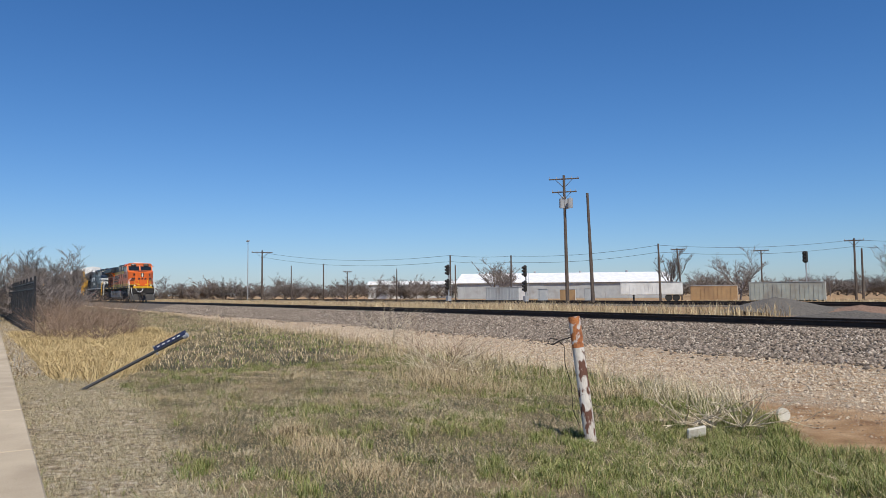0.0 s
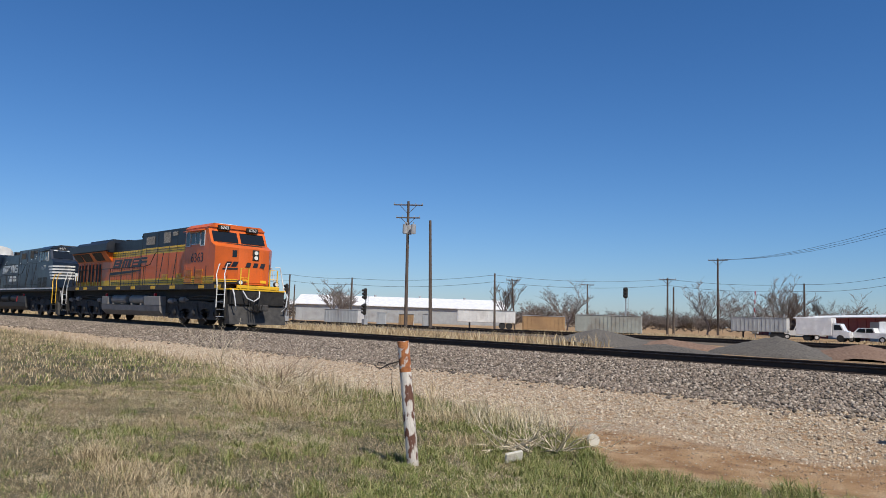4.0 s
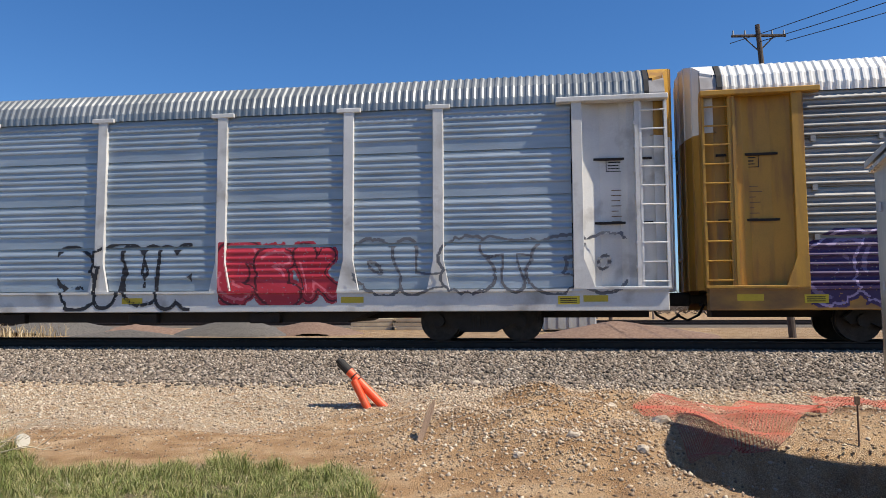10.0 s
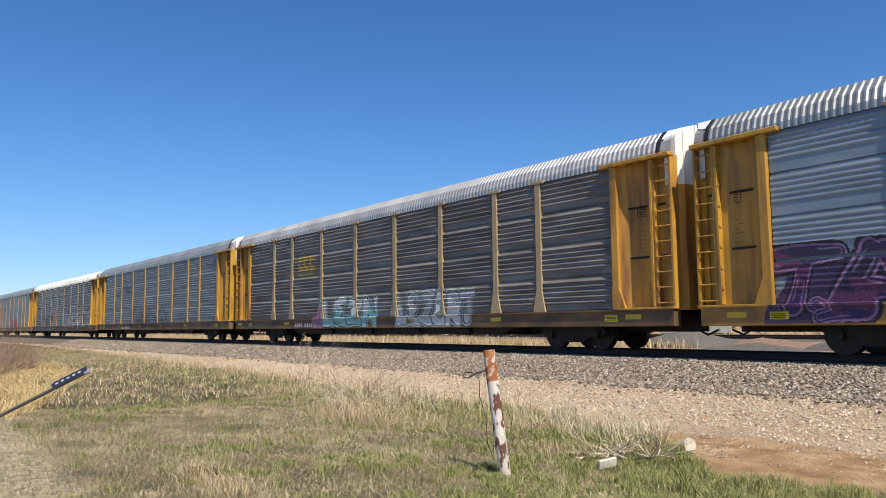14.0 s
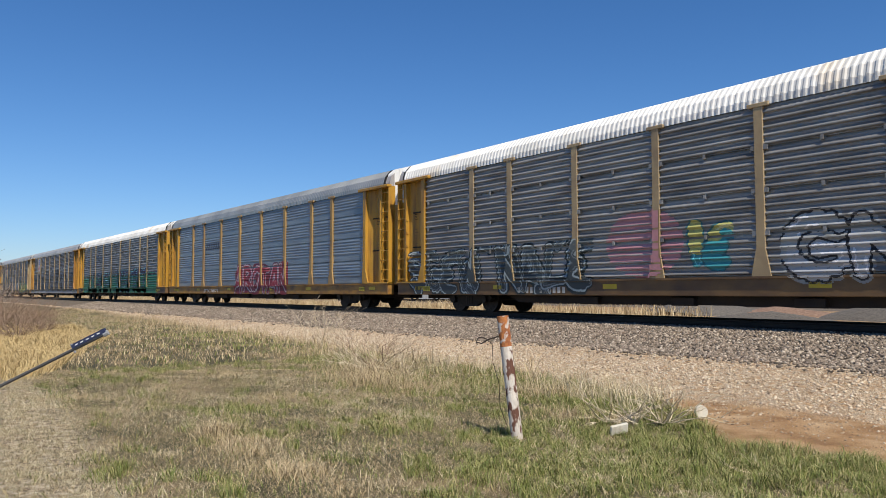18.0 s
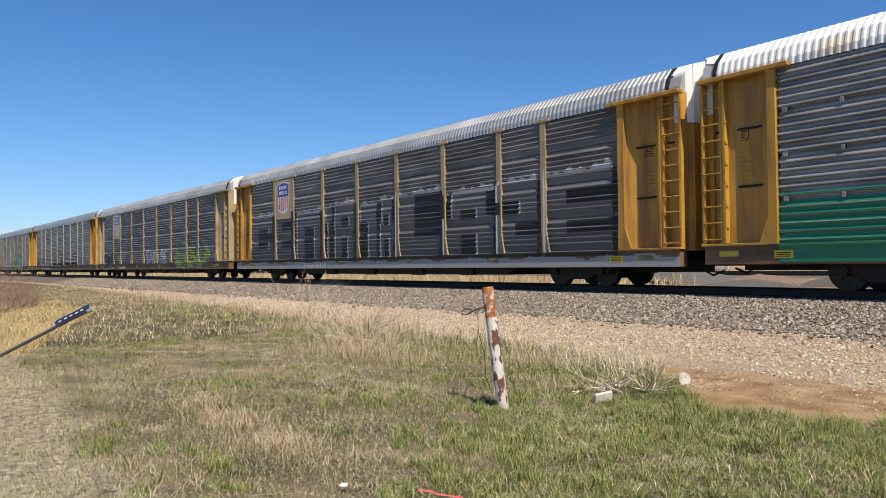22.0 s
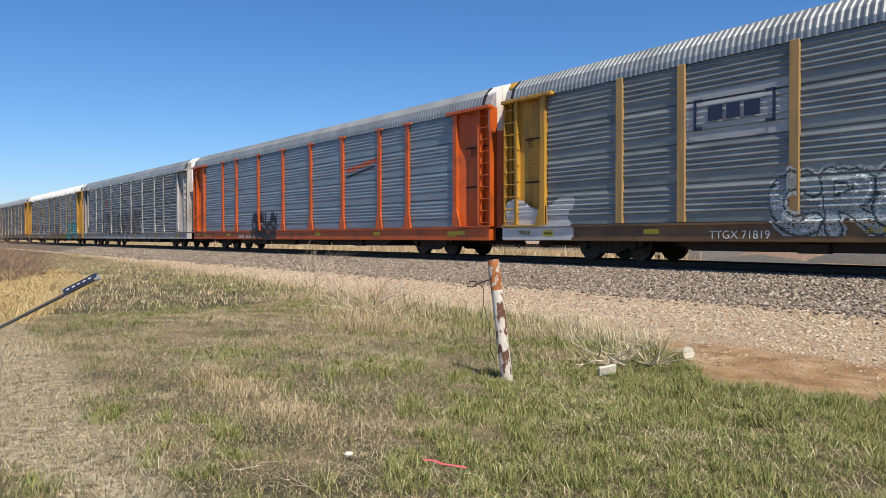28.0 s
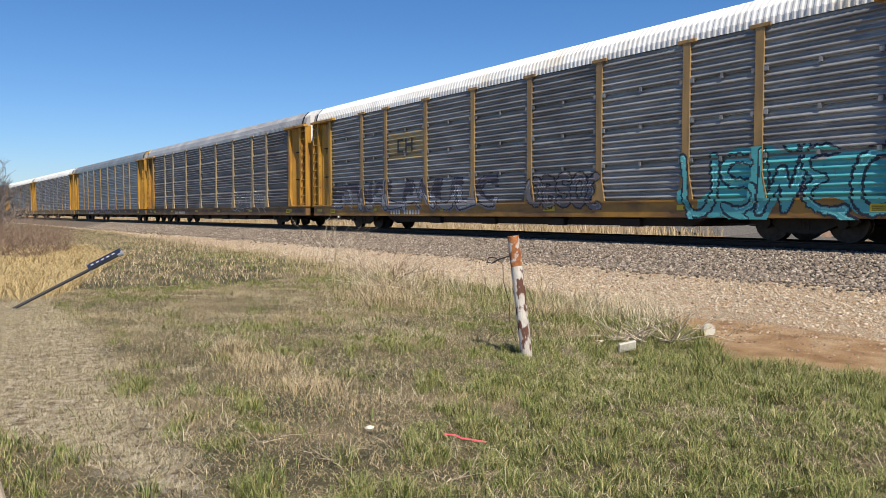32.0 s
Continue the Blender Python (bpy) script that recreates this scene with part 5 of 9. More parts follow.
M["brown_gravel"] = material("brown_gravel", (0.13, 0.075, 0.05), (0.25, 0.165, 0.115), size=10, rough=0.95, bump=0.8, grain=25)
M["shed_white"] = painted("white_shed_roof", (0.80, 0.80, 0.79), 0.5)
M["wall_white"] = painted("white_sheet_wall", (0.62, 0.62, 0.60), 0.5, dirt=(0.4, 0.38, 0.35), dirt_size=0.4, dirt_at=0.66)
M["wall_red"] = painted("barn_red", (0.22, 0.022, 0.02), 0.6, dirt=(0.15, 0.02, 0.02), dirt_size=0.3, dirt_at=0.6)
M["wall_orange"] = painted("bright_orange_wall", (0.75, 0.12, 0.035), 0.55)
M["grey_box"] = painted("grey_sheet", (0.36, 0.37, 0.37), 0.5, dirt=(0.25, 0.24, 0.23), dirt_size=0.6, dirt_at=0.64)
M["grey_green"] = painted("grey_green_sheet", (0.30, 0.32, 0.29), 0.6, dirt=(0.22, 0.2, 0.17), dirt_size=0.5, dirt_at=0.62)
M["tan_box"] = painted("tan_sheet", (0.34, 0.21, 0.10), 0.6, dirt=(0.22, 0.13, 0.07), dirt_size=0.6, dirt_at=0.6)
M["concrete"] = material("concrete", (0.37, 0.30, 0.21), (0.47, 0.39, 0.28), size=2, rough=0.9, bump=0.3, grain=60, dirt=(0.29, 0.23, 0.16), dirt_size=0.9, dirt_at=0.62)
M["tyre"] = painted("tyre_rubber", (0.02, 0.02, 0.02), 0.8)
M["car_glass"] = glass_material("car_glass", (0.02, 0.025, 0.03))
M["truck_white"] = painted("vehicle_white", (0.74, 0.74, 0.73), 0.25)
FAR = 0.30                           # level of the ground beyond the main track


def utility_pole(x, y, top, arms=(), lean=(0, 0), r=0.15, transformers=False, label="weathered wooden utility pole"):
    ob = empty("utility_pole", (x, y, gz(x, y)), label, "utility pole", "poles along the railway")
    h = top - gz(x, y)
    bm = bmesh.new()
    tube(bm, (0, 0, -0.3), (lean[0], lean[1], h), r, 10, r * 0.65)
    part("pole", bm, M["wood_pole"], ob)
    for z, w, turn in arms:
        bm = bmesh.new()
        k = z / h
        c, s = math.cos(radians(turn)), math.sin(radians(turn))
        ctr = Vector((lean[0] * k, lean[1] * k, z))
        d = Vector((c, s, 0))
        n = Vector((-s, c, 0)) * 0.06
        for a in (-1, 1):
            pass
        tube(bm, ctr - d * w / 2, ctr + d * w / 2, 0.07, 6)
        tube(bm, ctr - d * w * 0.3, ctr - Vector((0, 0, w * 0.3)), 0.03, 4)
        tube(bm, ctr + d * w * 0.3, ctr - Vector((0, 0, w * 0.3)), 0.03, 4)
        arm = part("crossarm", bm, M["wood_pole"], ob)
        for q in (-0.47, -0.25, 0.25, 0.47):
            bm = bmesh.new()
            tube(bm, ctr + d * w * q + Vector((0, 0, 0.05)), ctr + d * w * q + Vector((0, 0, 0.25)), 0.05, 6, 0.03)
            part("insulator", bm, M["insulator"], arm)
    if transformers:
        for a in range(3):
            q = radians(120 * a + 20)
            bm = bmesh.new()
            z = h - 3.6
            tube(bm, (0.5 * math.cos(q), 0.5 * math.sin(q), z), (0.5 * math.cos(q), 0.5 * math.sin(q), z + 1.0), 0.28, 12)
            tube(bm, (0.5 * math.cos(q), 0.5 * math.sin(q), z + 1.0), (0.5 * math.cos(q), 0.5 * math.sin(q), z + 1.25), 0.05, 6)
            part("transformer", bm, M["insulator"], ob, "grey transformer can")
    return ob


def cable(name, pts, r=0.02):
    """A hanging cable through the points, sagging between each two."""
    line = []
    for a, b in zip(pts, pts[1:]):
        a, b = Vector(a), Vector(b)
        sag = (b - a).length * 0.022
        for i in range(12):
            t = i / 12
            line.append(a.lerp(b, t) - Vector((0, 0, 4 * sag * t * (1 - t))))
    line.append(Vector(pts[-1]))
    bm = bmesh.new()
    pipe(bm, line, r, 4)
    return tagged(new(name, mesh_of(bm, name, M["wire"])), "black overhead cable between the wooden poles", "overhead cable", "overhead cables")


utility_pole(-59.8, 53.2, 14.1, ((13.4, 3.2, 40), (12.0, 2.6, 40), (11.2, 2.0, 130)), (-0.5, 0.2), 0.20, True, "tall wooden pole with three crossarms and transformers")
utility_pole(-56.6, 53.8, 11.9, (), (-0.9, 0.3), 0.20, label="bare leaning wooden pole")
utility_pole(-142, 48, 10.3, ((9.6, 4.0, 80),), (0, 0), 0.2)
utility_pole(-151, 64.7, 8.2, (), (0, 0), 0.17)
utility_pole(-66.4, 74.8, 7.8, (), (-0.2, 0), 0.16)
utility_pole(-87.3, 66.9, 7.1, (), (0, 0), 0.16)
utility_pole(-92.4, 59.6, 7.2, (), (0, 0), 0.16)
utility_pole(-55.6, 100.6, 8.6, ((8.0, 2.4, 20),), (0, 0), 0.17)
utility_pole(-53.5, 98.5, 7.1, (), (0, 0), 0.16)
utility_pole(-17.5, 83.1, 13.2, ((12.5, 2.8, 10), ), (-0.2, 0), 0.19)
utility_pole(-16.8, 82.3, 7.3, (), (0.1, 0), 0.17)
utility_pole(-19.6, 88, 8.6, ((7.9, 2.2, 10),), (0, 0), 0.15)
utility_pole(-55.9, 117.4, 12.8, ((12.2, 3.0, 20),), (0, 0), 0.2)
utility_pole(-37.4, 103.4, 7.7, (), (0, 0), 0.16)
utility_pole(-3.9, 60, 6.9, (), (0.2, 0), 0.17)
utility_pole(-2.4, 58, 5.6, (), (-0.4, 0), 0.15)
utility_pole(11.2, 34.6, 14.3, ((13.5, 2.4, 5),), (-1.0, 0.0), 0.17, label="leaning wooden pole with one crossarm and coiled cable")
utility_pole(7.0, 69.5, 14.9, ((14.2, 2.6, 10), (12.9, 2.2, 10)), (0, 0), 0.18)
utility_pole(-110, 72, 6.6, (), (0, 0), 0.15)
utility_pole(-135, 74, 6.8, (), (0, 0), 0.15)
utility_pole(-130.5, 60.8, 6.0, ((5.6, 1.6, 70),), (0, 0), 0.13)
utility_pole(-159, 60.4, 8.0, (), (0, 0), 0.15)
utility_pole(-74, 88, 8.0, ((7.5, 1.8, 30),), (-0.8, 0), 0.14)
utility_pole(-72, 104, 8.0, ((7.6, 2.2, 30),), (0, 0), 0.14)
for dz in (0.0, -0.9):
    cable("overhead_cable", [(-142, 48, 9.9 + dz), (-92.4, 59.6, 7.2 + dz), (-87.3, 66.9, 7.0 + dz), (-66.6, 74.8, 7.6 + dz), (-55.6, 100.6, 8.4 + dz), (-37.4, 103.4, 7.6 + dz), (-19.6, 88, 8.3 + dz)])
for q in (-1.2, 0.0, 1.2):
    cable("overhead_cable", [(-55.9 + q, 117.4, 12.6), (-17.7 + q, 83.1, 12.9), (24.0 + q, 46, 14.4)])
    cable("overhead_cable", [(10.2 + q, 34.6, 13.5), (28 + q * 2, 12.0, 14.6)], 0.022)


def street_lamp(x, y, top):
    ob = empty("street_lamp", (x, y, gz(x, y)), "tall slender grey steel street lamp", "street lamp")
    h = top - gz(x, y)
    bm = bmesh.new()
    tube(bm, (0, 0, 0), (0, 0, h), 0.11, 10, 0.06)
    part("pole", bm, M["insulator"], ob)
    bm = bmesh.new()
    box(bm, -0.5, 0.5, -0.2, 0.2, h, h + 0.25, 0.05)
    part("lamp_head", bm, M["insulator"], ob)


street_lamp(-143, 45.5, 12.0)


def rail_signal(x, y, top, heads):
    ob = empty("railway_signal", (x, y, gz(x, y)), "railway signal mast with black round heads", "railway signal", "railway signals")
    h = top - gz(x, y)
    bm = bmesh.new()
    tube(bm, (0, 0, 0), (0, 0, h), 0.08, 8)
    box(bm, -0.3, 0.3, -0.3, 0.3, 0, 0.9, 0.03)
    part("mast", bm, M["insulator"], ob)
    for z in heads:
        bm = bmesh.new()
        box(bm, -0.35, 0.35, -0.25, 0.05, z - 0.75, z + 0.75, 0.15)
        for k in (-0.45, 0.0, 0.45):
            tube(bm, (0, -0.25, z + k), (0, -0.55, z + k), 0.14, 10, 0.15)
        part("signal_head", bm, M["black"], ob)
    bm = bmesh.new()
    for q in (-0.2, 0.2):
        tube(bm, (q, 0.3, 0), (q, 0.3, h - 1), 0.02, 5)
    for i in range(12):
        tube(bm, (-0.2, 0.3, 0.3 + i * 0.35), (0.2, 0.3, 0.3 + i * 0.35), 0.015, 4)
    part("ladder", bm, M["insulator"], ob)


rail_signal(-88.4, 56.7, 5.7, (4.6, 2.6))
rail_signal(-78.2, 62.3, 5.3, (4.2, 2.2))
rail_signal(-56, 90, 6.4, (5.6,))


def gate(x, y, top):
    ob = empty("crossing_gate", (x, y, gz(x, y)), "raised level-crossing gate with red and white bars", "crossing gate", "level-crossing gates")
    h = top - gz(x, y)
    bm = bmesh.new()
    tube(bm, (0, 0, 0), (0, 0, 3.2), 0.08, 8)
    box(bm, -0.35, 0.35, -0.3, 0.3, 0.6, 1.5, 0.05)
    part("mast", bm, M["insulator"], ob)
    for i in range(9):
        bm = bmesh.new()
        z0 = 1.2 + i * (h - 1.2) / 9
        box(bm, -0.05 + 0.02 * i, 0.06 + 0.02 * i, -0.36, -0.32, z0, z0 + (h - 1.2) / 9)
        part("gate_bar", bm, M["loco_white" if i % 2 else "red"], ob)
    for s in (-1, 1):
        bm = bmesh.new()
        tube(bm, (s * 0.35, -0.1, 2.6), (s * 0.35, -0.3, 2.6), 0.2, 12)
        part("flashing_lamp", bm, M["black"], ob)


gate(-42.9, 101, 6.6)
gate(-7.4, 69.6, 8.2)


def shed(name, p0, p1, depth, z_eave, z_ridge, wall, roof, label, category, doors=0, gable=None):
    """A long building whose front runs from p0 to p1; depth goes to its left."""
    a, b = Vector((*p0, FAR)), Vector((*p1, FAR))
    d = (b - a)
    L = d.length
    ob = empty(name, Matrix.Translation(a) @ pose(0, 0, 0, 0, 0, math.degrees(math.atan2(d.y, d.x))), label, category)
    e, r = z_eave - FAR, z_ridge - FAR
    bm = bmesh.new()
    box(bm, 0, L, 0, depth, -0.2, e)
    part("wall", bm, M[wall], ob)
    if gable:
        bm = bmesh.new()
        prism(bm, [(-0.02, -0.2), (depth + 0.02, -0.2), (depth + 0.02, e), (depth / 2, r), (-0.02, e)], "x", L, L + 0.05)
        part("gable_wall", bm, M[gable], ob)
    bm = bmesh.new()
    prism(bm, [(-0.5, e - 0.05), (depth + 0.5, e - 0.05), (depth + 0.5, e + 0.08), (depth / 2, r + 0.1), (-0.5, e + 0.08)], "x", -0.5, L + 0.5)
    part("roof", bm, M[roof], ob)
    n = int(L / 3)
    bm = bmesh.new()
    for i in range(n):
        x = (i + 0.5) * L / n
        box(bm, x - 0.05, x + 0.05, -0.06, 0, 0, e)
    part("wall_rib", bm, M[wall], ob)
    for i in range(doors):
        x = (i + 0.7) * L / (doors + 0.4)
        bm = bmesh.new()
        box(bm, x - 1.6, x + 1.6, -0.10, -0.02, -0.1, min(3.0, e * 0.8))
        part("door", bm, M["grey_box"], ob)
    for i in range(4):
        bm = bmesh.new()
        x = (i + 0.6) * L / 4.4
        tube(bm, (x, depth * 0.5, r), (x, depth * 0.5, r + 0.5), 0.3, 10)
        part("roof_vent", bm, M["insulator"], ob)
    return ob


shed("warehouse", (-142, 93.5), (-111, 128.7), 22, 3.9, 6.2, "grey_box", "shed_white", "long white-roofed metal warehouse with grey walls", "warehouse", 4)
shed("workshop", (-69, 163), (-17, 99), 12, 3.7, 4.3, "wall_red", "shed_white", "long low dark-red workshop with a white roof and orange end", "workshop", 5, "wall_orange")
shed("far_building", (-190, 95), (-175, 120), 12, 4.2, 5.2, "wall_white", "roof_white", "distant low white building", "building")


def container(name, p0, p1, depth, top, mat, label, wheels=False, category="container"):
    a, b = Vector((*p0, FAR)), Vector((*p1, FAR))
    d = b - a
    L = d.length
    ob = empty(name, Matrix.Translation(a) @ pose(0, 0, 0, 0, 0, math.degrees(math.atan2(d.y, d.x))), label, category)
    lift = 0.9 if wheels else 0.1
    h = top - FAR
    bm = bmesh.new()
    box(bm, 0, L, 0, depth, lift, h, 0.04)
    n = int(L / 0.5)
    for i in range(n):
        x = (i + 0.5) * L / n
        box(bm, x - 0.06, x + 0.06, -0.05, 0, lift + 0.1, h - 0.1)
    part("body", bm, M[mat], ob)
    bm = bmesh.new()
    box(bm, -0.03, L + 0.03, -0.06, depth + 0.06, h, h + 0.06)
    part("top_rail", bm, M["grey_box"], ob)
    bm = bmesh.new()
    box(bm, L, L + 0.05, 0.1, depth - 0.1, lift + 0.1, h - 0.1)
    part("end_door", bm, M["wall_white"], ob)
    if wheels:
        for x in (L * 0.78, L * 0.9):
            bm = bmesh.new()
            tube(bm, (x, 0.1, 0.5), (x, 0.5, 0.5), 0.5, 14)
            part("wheel", bm, M["tyre"], ob)
        bm = bmesh.new()
        box(bm, L * 0.2, L * 0.23, 0.4, 0.6, 0, lift)
        part("landing_leg", bm, M["black"], ob)
    else:
        bm = bmesh.new()
        box(bm, 0.1, L - 0.1, 0.1, depth - 0.1, 0, 0.1)
        part("skid", bm, M["black"], ob)
    return ob


container("semi_trailer", (-77, 78.5), (-70.8, 84.2), 2.5, 2.95, "wall_white", "white box semi-trailer parked beyond the tracks", True, "trailer")
container("shipping_container", (-66.8, 81), (-62.2, 84.6), 2.4, 2.35, "tan_box", "brown shipping container on the ground")
container("shipping_container", (-61.1, 85.4), (-53.7, 90.3), 2.6, 2.7, "grey_green", "long grey-green container on the ground")
container("semi_trailer", (-44, 96), (-37.5, 97.5), 2.5, 3.0, "grey_box", "silver box semi-trailer parked beyond the tracks", True, "trailer")
container("shipping_container", (-89, 63.5), (-84.5, 66), 2.4, 2.4, "grey_box", "small grey metal shed beside the signal", False, "shed")
for x, y, w, t, mat, lab in ((-77.2, 63.5, 1.2, 2.1, "grey_box", "grey signal equipment cabinet"), (-72.5, 67.4, 1.1, 2.1, "grey_box", "grey signal equipment cabinet"), (-75.2, 65.6, 2.0, 2.0, "tan_box", "tan metal equipment box")):
    container("equipment_cabinet", (x, y), (x + w * 0.7, y + w * 0.7), 1.0, t, mat, lab, False, "cabinet")
container("equipment_cabinet", (0.6, 43.0), (3.5, 43.2), 1.6, 2.35, "grey_box", "light grey railway equipment cabinet beyond the track", False, "cabinet")


def pickup(x, y, turn, label):
    ob = empty("pickup_truck", pose(x, y, gz(x, y), 0, 0, turn), label, "pickup truck", "parked vehicles")
    bm = bmesh.new()
    prism(bm, [(-2.8, 0.55), (2.7, 0.55), (2.8, 0.8), (2.75, 1.12), (1.5, 1.18), (0.95, 1.75), (-0.75, 1.78), (-0.95, 1.2), (-2.8, 1.2)], "y", -0.95, 0.95)
    part("body", bm, M["truck_white"], ob)
    for s in (-1, 1):
        bm = bmesh.new()
        prism(bm, [(1.25, 1.22), (0.85, 1.66), (0.15, 1.68), (0.15, 1.2)], "y", *sorted((s * 0.95, s * 0.965)))
        prism(bm, [(0.05, 1.2), (0.05, 1.68), (-0.65, 1.68), (-0.8, 1.22)], "y", *sorted((s * 0.95, s * 0.965)))
        part("side_window", bm, M["car_glass"], ob)
        for q in (-1.75, 1.75):
            bm = bmesh.new()
            tube(bm, (q, s * 0.75, 0.38), (q, s * 0.98, 0.38), 0.38, 16)
            wheel = part("wheel", bm, M["tyre"], ob)
            bm = bmesh.new()
            tube(bm, (q, s * 0.98, 0.38), (q, s * 0.99, 0.38), 0.22, 12)
            part("rim", bm, M["silver"], wheel)
    bm = bmesh.new()
    box(bm, 2.75, 2.85, -0.85, 0.85, 0.5, 0.72, 0.03)
    part("bumper", bm, M["silver"], ob)


def box_van(x, y, turn, length, top, label):
    ob = empty("box_truck", pose(x, y, gz(x, y), 0, 0, turn), label, "truck", "parked vehicles")
    bm = bmesh.new()
    box(bm, -length / 2, length / 2 - 1.9, -1.1, 1.1, 0.7, top, 0.05)
    part("cargo_box", bm, M["truck_white"], ob)
    bm = bmesh.new()
    prism(bm, [(length / 2 - 1.85, 0.5), (length / 2, 0.5), (length / 2, 1.2), (length / 2 - 0.6, 1.4), (length / 2 - 1.0, 2.2), (length / 2 - 1.85, 2.25)], "y", -1.0, 1.0)
    part("cab", bm, M["truck_white"], ob)
    for s in (-1, 1):
        bm = bmesh.new()
        prism(bm, [(length / 2 - 0.75, 1.42), (length / 2 - 1.05, 2.05), (length / 2 - 1.7, 2.05), (length / 2 - 1.7, 1.42)], "y", *sorted((s * 1.0, s * 1.015)))
        part("side_window", bm, M["car_glass"], ob)
        for q in (-length / 2 + 1.2, length / 2 - 1.0):
            bm = bmesh.new()
            tube(bm, (q, s * 0.75, 0.42), (q, s * 1.02, 0.42), 0.42, 14)
            part("wheel", bm, M["tyre"], ob)


pickup(-15.8, 93.4, 8, "white crew-cab pickup truck parked beyond the tracks")
box_van(-33.5, 99, 5, 6.0, 2.9, "white box truck parked by the red workshop")
pickup(-29.0, 101, 175, "white pickup truck parked by the red workshop")
box_van(-24.8, 103, 10, 7.0, 2.6, "white delivery truck parked by the red workshop")
pickup(-38.0, 104, 20, "pale pickup truck parked by the silver trailer")


def pile(x, y, rx, ry, h, mat, label, seed):
    rng = np.random.RandomState(seed)
    bm = bmesh.new()
    bmesh.ops.create_grid(bm, x_segments=36, y_segments=36, size=1.0)
    for v in bm.verts:
        q = math.hypot(v.co.x, v.co.y)
        a = math.atan2(v.co.y, v.co.x)
        z = h * max(0.0, 1 - q * (1 + 0.15 * math.sin(3 * a + seed))) ** 0.9
        z += (0.05 * rng.rand() if z > 0.02 else -0.06)
        v.co = Vector((v.co.x * rx, v.co.y * ry, z))
    me = mesh_of(bm, "gravel_mound", M[mat], True)
    ob = new("gravel_mound", me)
    ob.location = (x, y, FAR)
    return tagged(ob, label, "gravel heap", "heaps of gravel")


pile(-15.0, 37.5, 3.0, 2.4, 0.95, "far_gravel", "heap of dark grey gravel beside the track", 1)
pile(-11.5, 38.5, 2.8, 2.0, 0.70, "brown_gravel", "heap of brown gravel beside the track", 2)
pile(-26.0, 38.5, 4.0, 2.6, 0.95, "far_gravel", "heap of dark grey gravel beside the track", 3)
pile(-22.0, 40, 3.4, 2.0, 0.5, "brown_gravel", "low heap of brown gravel", 4)
pile(3.5, 33.5, 4.2, 2.4, 0.75, "brown_gravel", "heap of reddish-brown earth", 5)
pile(-18.5, 33.0, 3.0, 1.5, 0.40, "far_gravel", "low heap of grey gravel", 6)


def sleeper_stack(x, y, turn, layers, seed):
    rng = random.Random(seed)
    ob = empty("sleeper_stack", pose(x, y, gz(x, y), 0, 0, turn), "stack of pale concrete sleepers lying beside the track", "sleeper stack", "stacks of sleepers")
    for k in range(layers):
        for j in range(3):
            bm = bmesh.new()
            o = rng.uniform(-0.08, 0.08)
            box(bm, -1.3 + o, 1.3 + o, j * 0.32, j * 0.32 + 0.26, k * 0.26, k * 0.26 + 0.21, 0.02)
            part("sleeper", bm, M["concrete"], ob)


sleeper_stack(-10.0, 46.5, 4, 3, 1)
sleeper_stack(-7.2, 46.3, -3, 4, 2)
build_track(54.0, 0.62, -900.0, 700.0, "siding", "further railway track on low ballast")
build_track(63.5, 0.62, -900.0, 700.0, "siding", "further railway track on low ballast")


def tree_mesh(seed, height, trunk_part, limbs, fan, thin):
    """Bare tree: a tapered trunk, limbs that fan out and bend upwards, branches and fine twigs along them all."""
    rng = random.Random(seed)
    verts, faces = [], []

    def limb(a, d, length, r, level):
        sides, steps = (5, 4) if level < 2 else (3, 3 if level < 3 else 1)
        prev, p, q = None, a.copy(), d.copy()
        line = [p.copy()]
        for i in range(steps + 1):
            t = q.orthogonal().normalized()
            b = q.cross(t)
            rr = max(r * (1 - 0.6 * i / steps), thin * (1 if level < 4 else 0.7))
            base = len(verts)
            for k in range(sides):
                w = 2 * math.pi * k / sides
                verts.append(p + (t * math.cos(w) + b * math.sin(w)) * rr)
            if prev is not None:
                for k in range(sides):
                    faces.append((prev + k, prev + (k + 1) % sides, base + (k + 1) % sides, base + k))
            prev = base
            p = p + q * (length / steps)
            line.append(p.copy())
            q = (q + Vector((rng.uniform(-1, 1), rng.uniform(-1, 1), rng.uniform(-0.5, 1.1))) * 0.2).normalized()
        if level == 0:
            limb.trunk = len(faces)
        if level < 4:
            for i in range(limbs if level == 0 else (6 if limbs < 10 else 5, 5, 4)[level - 1]):
                f = rng.uniform(0.75, 1.0) if level == 0 else rng.uniform(0.2, 1.0)
                j = min(int(f * steps), steps - 1)
                s = line[j].lerp(line[j + 1], f * steps - j)
                w, tilt = rng.uniform(0, 6.283), fan * rng.uniform(0.5, 1.2) * (1.0 if level else 1.15)
                side = Vector((math.cos(w), math.sin(w), 0.1))
                nd = ((q if level else Vector((0, 0, 1))) * math.cos(tilt) + side * math.sin(tilt) + Vector((0, 0, 0.12))).normalized()
                size = height * (1 - trunk_part) * rng.uniform(0.55, 0.85) if level == 0 else length * rng.uniform(0.35, 0.6)
                limb(s, nd, size, r * (0.5 if level == 0 else 0.45), level + 1)
    limb(Vector((0, 0, -0.1)), Vector((0, 0, 1)), height * trunk_part, height * 0.022, 0)
    k = limb.trunk
    vs = [tuple(v) for v in verts]
    return link_mesh("trunk", vs, faces[:k], M["bark"], smooth=True), link_mesh("crown", vs, faces[k:], M["bark"])


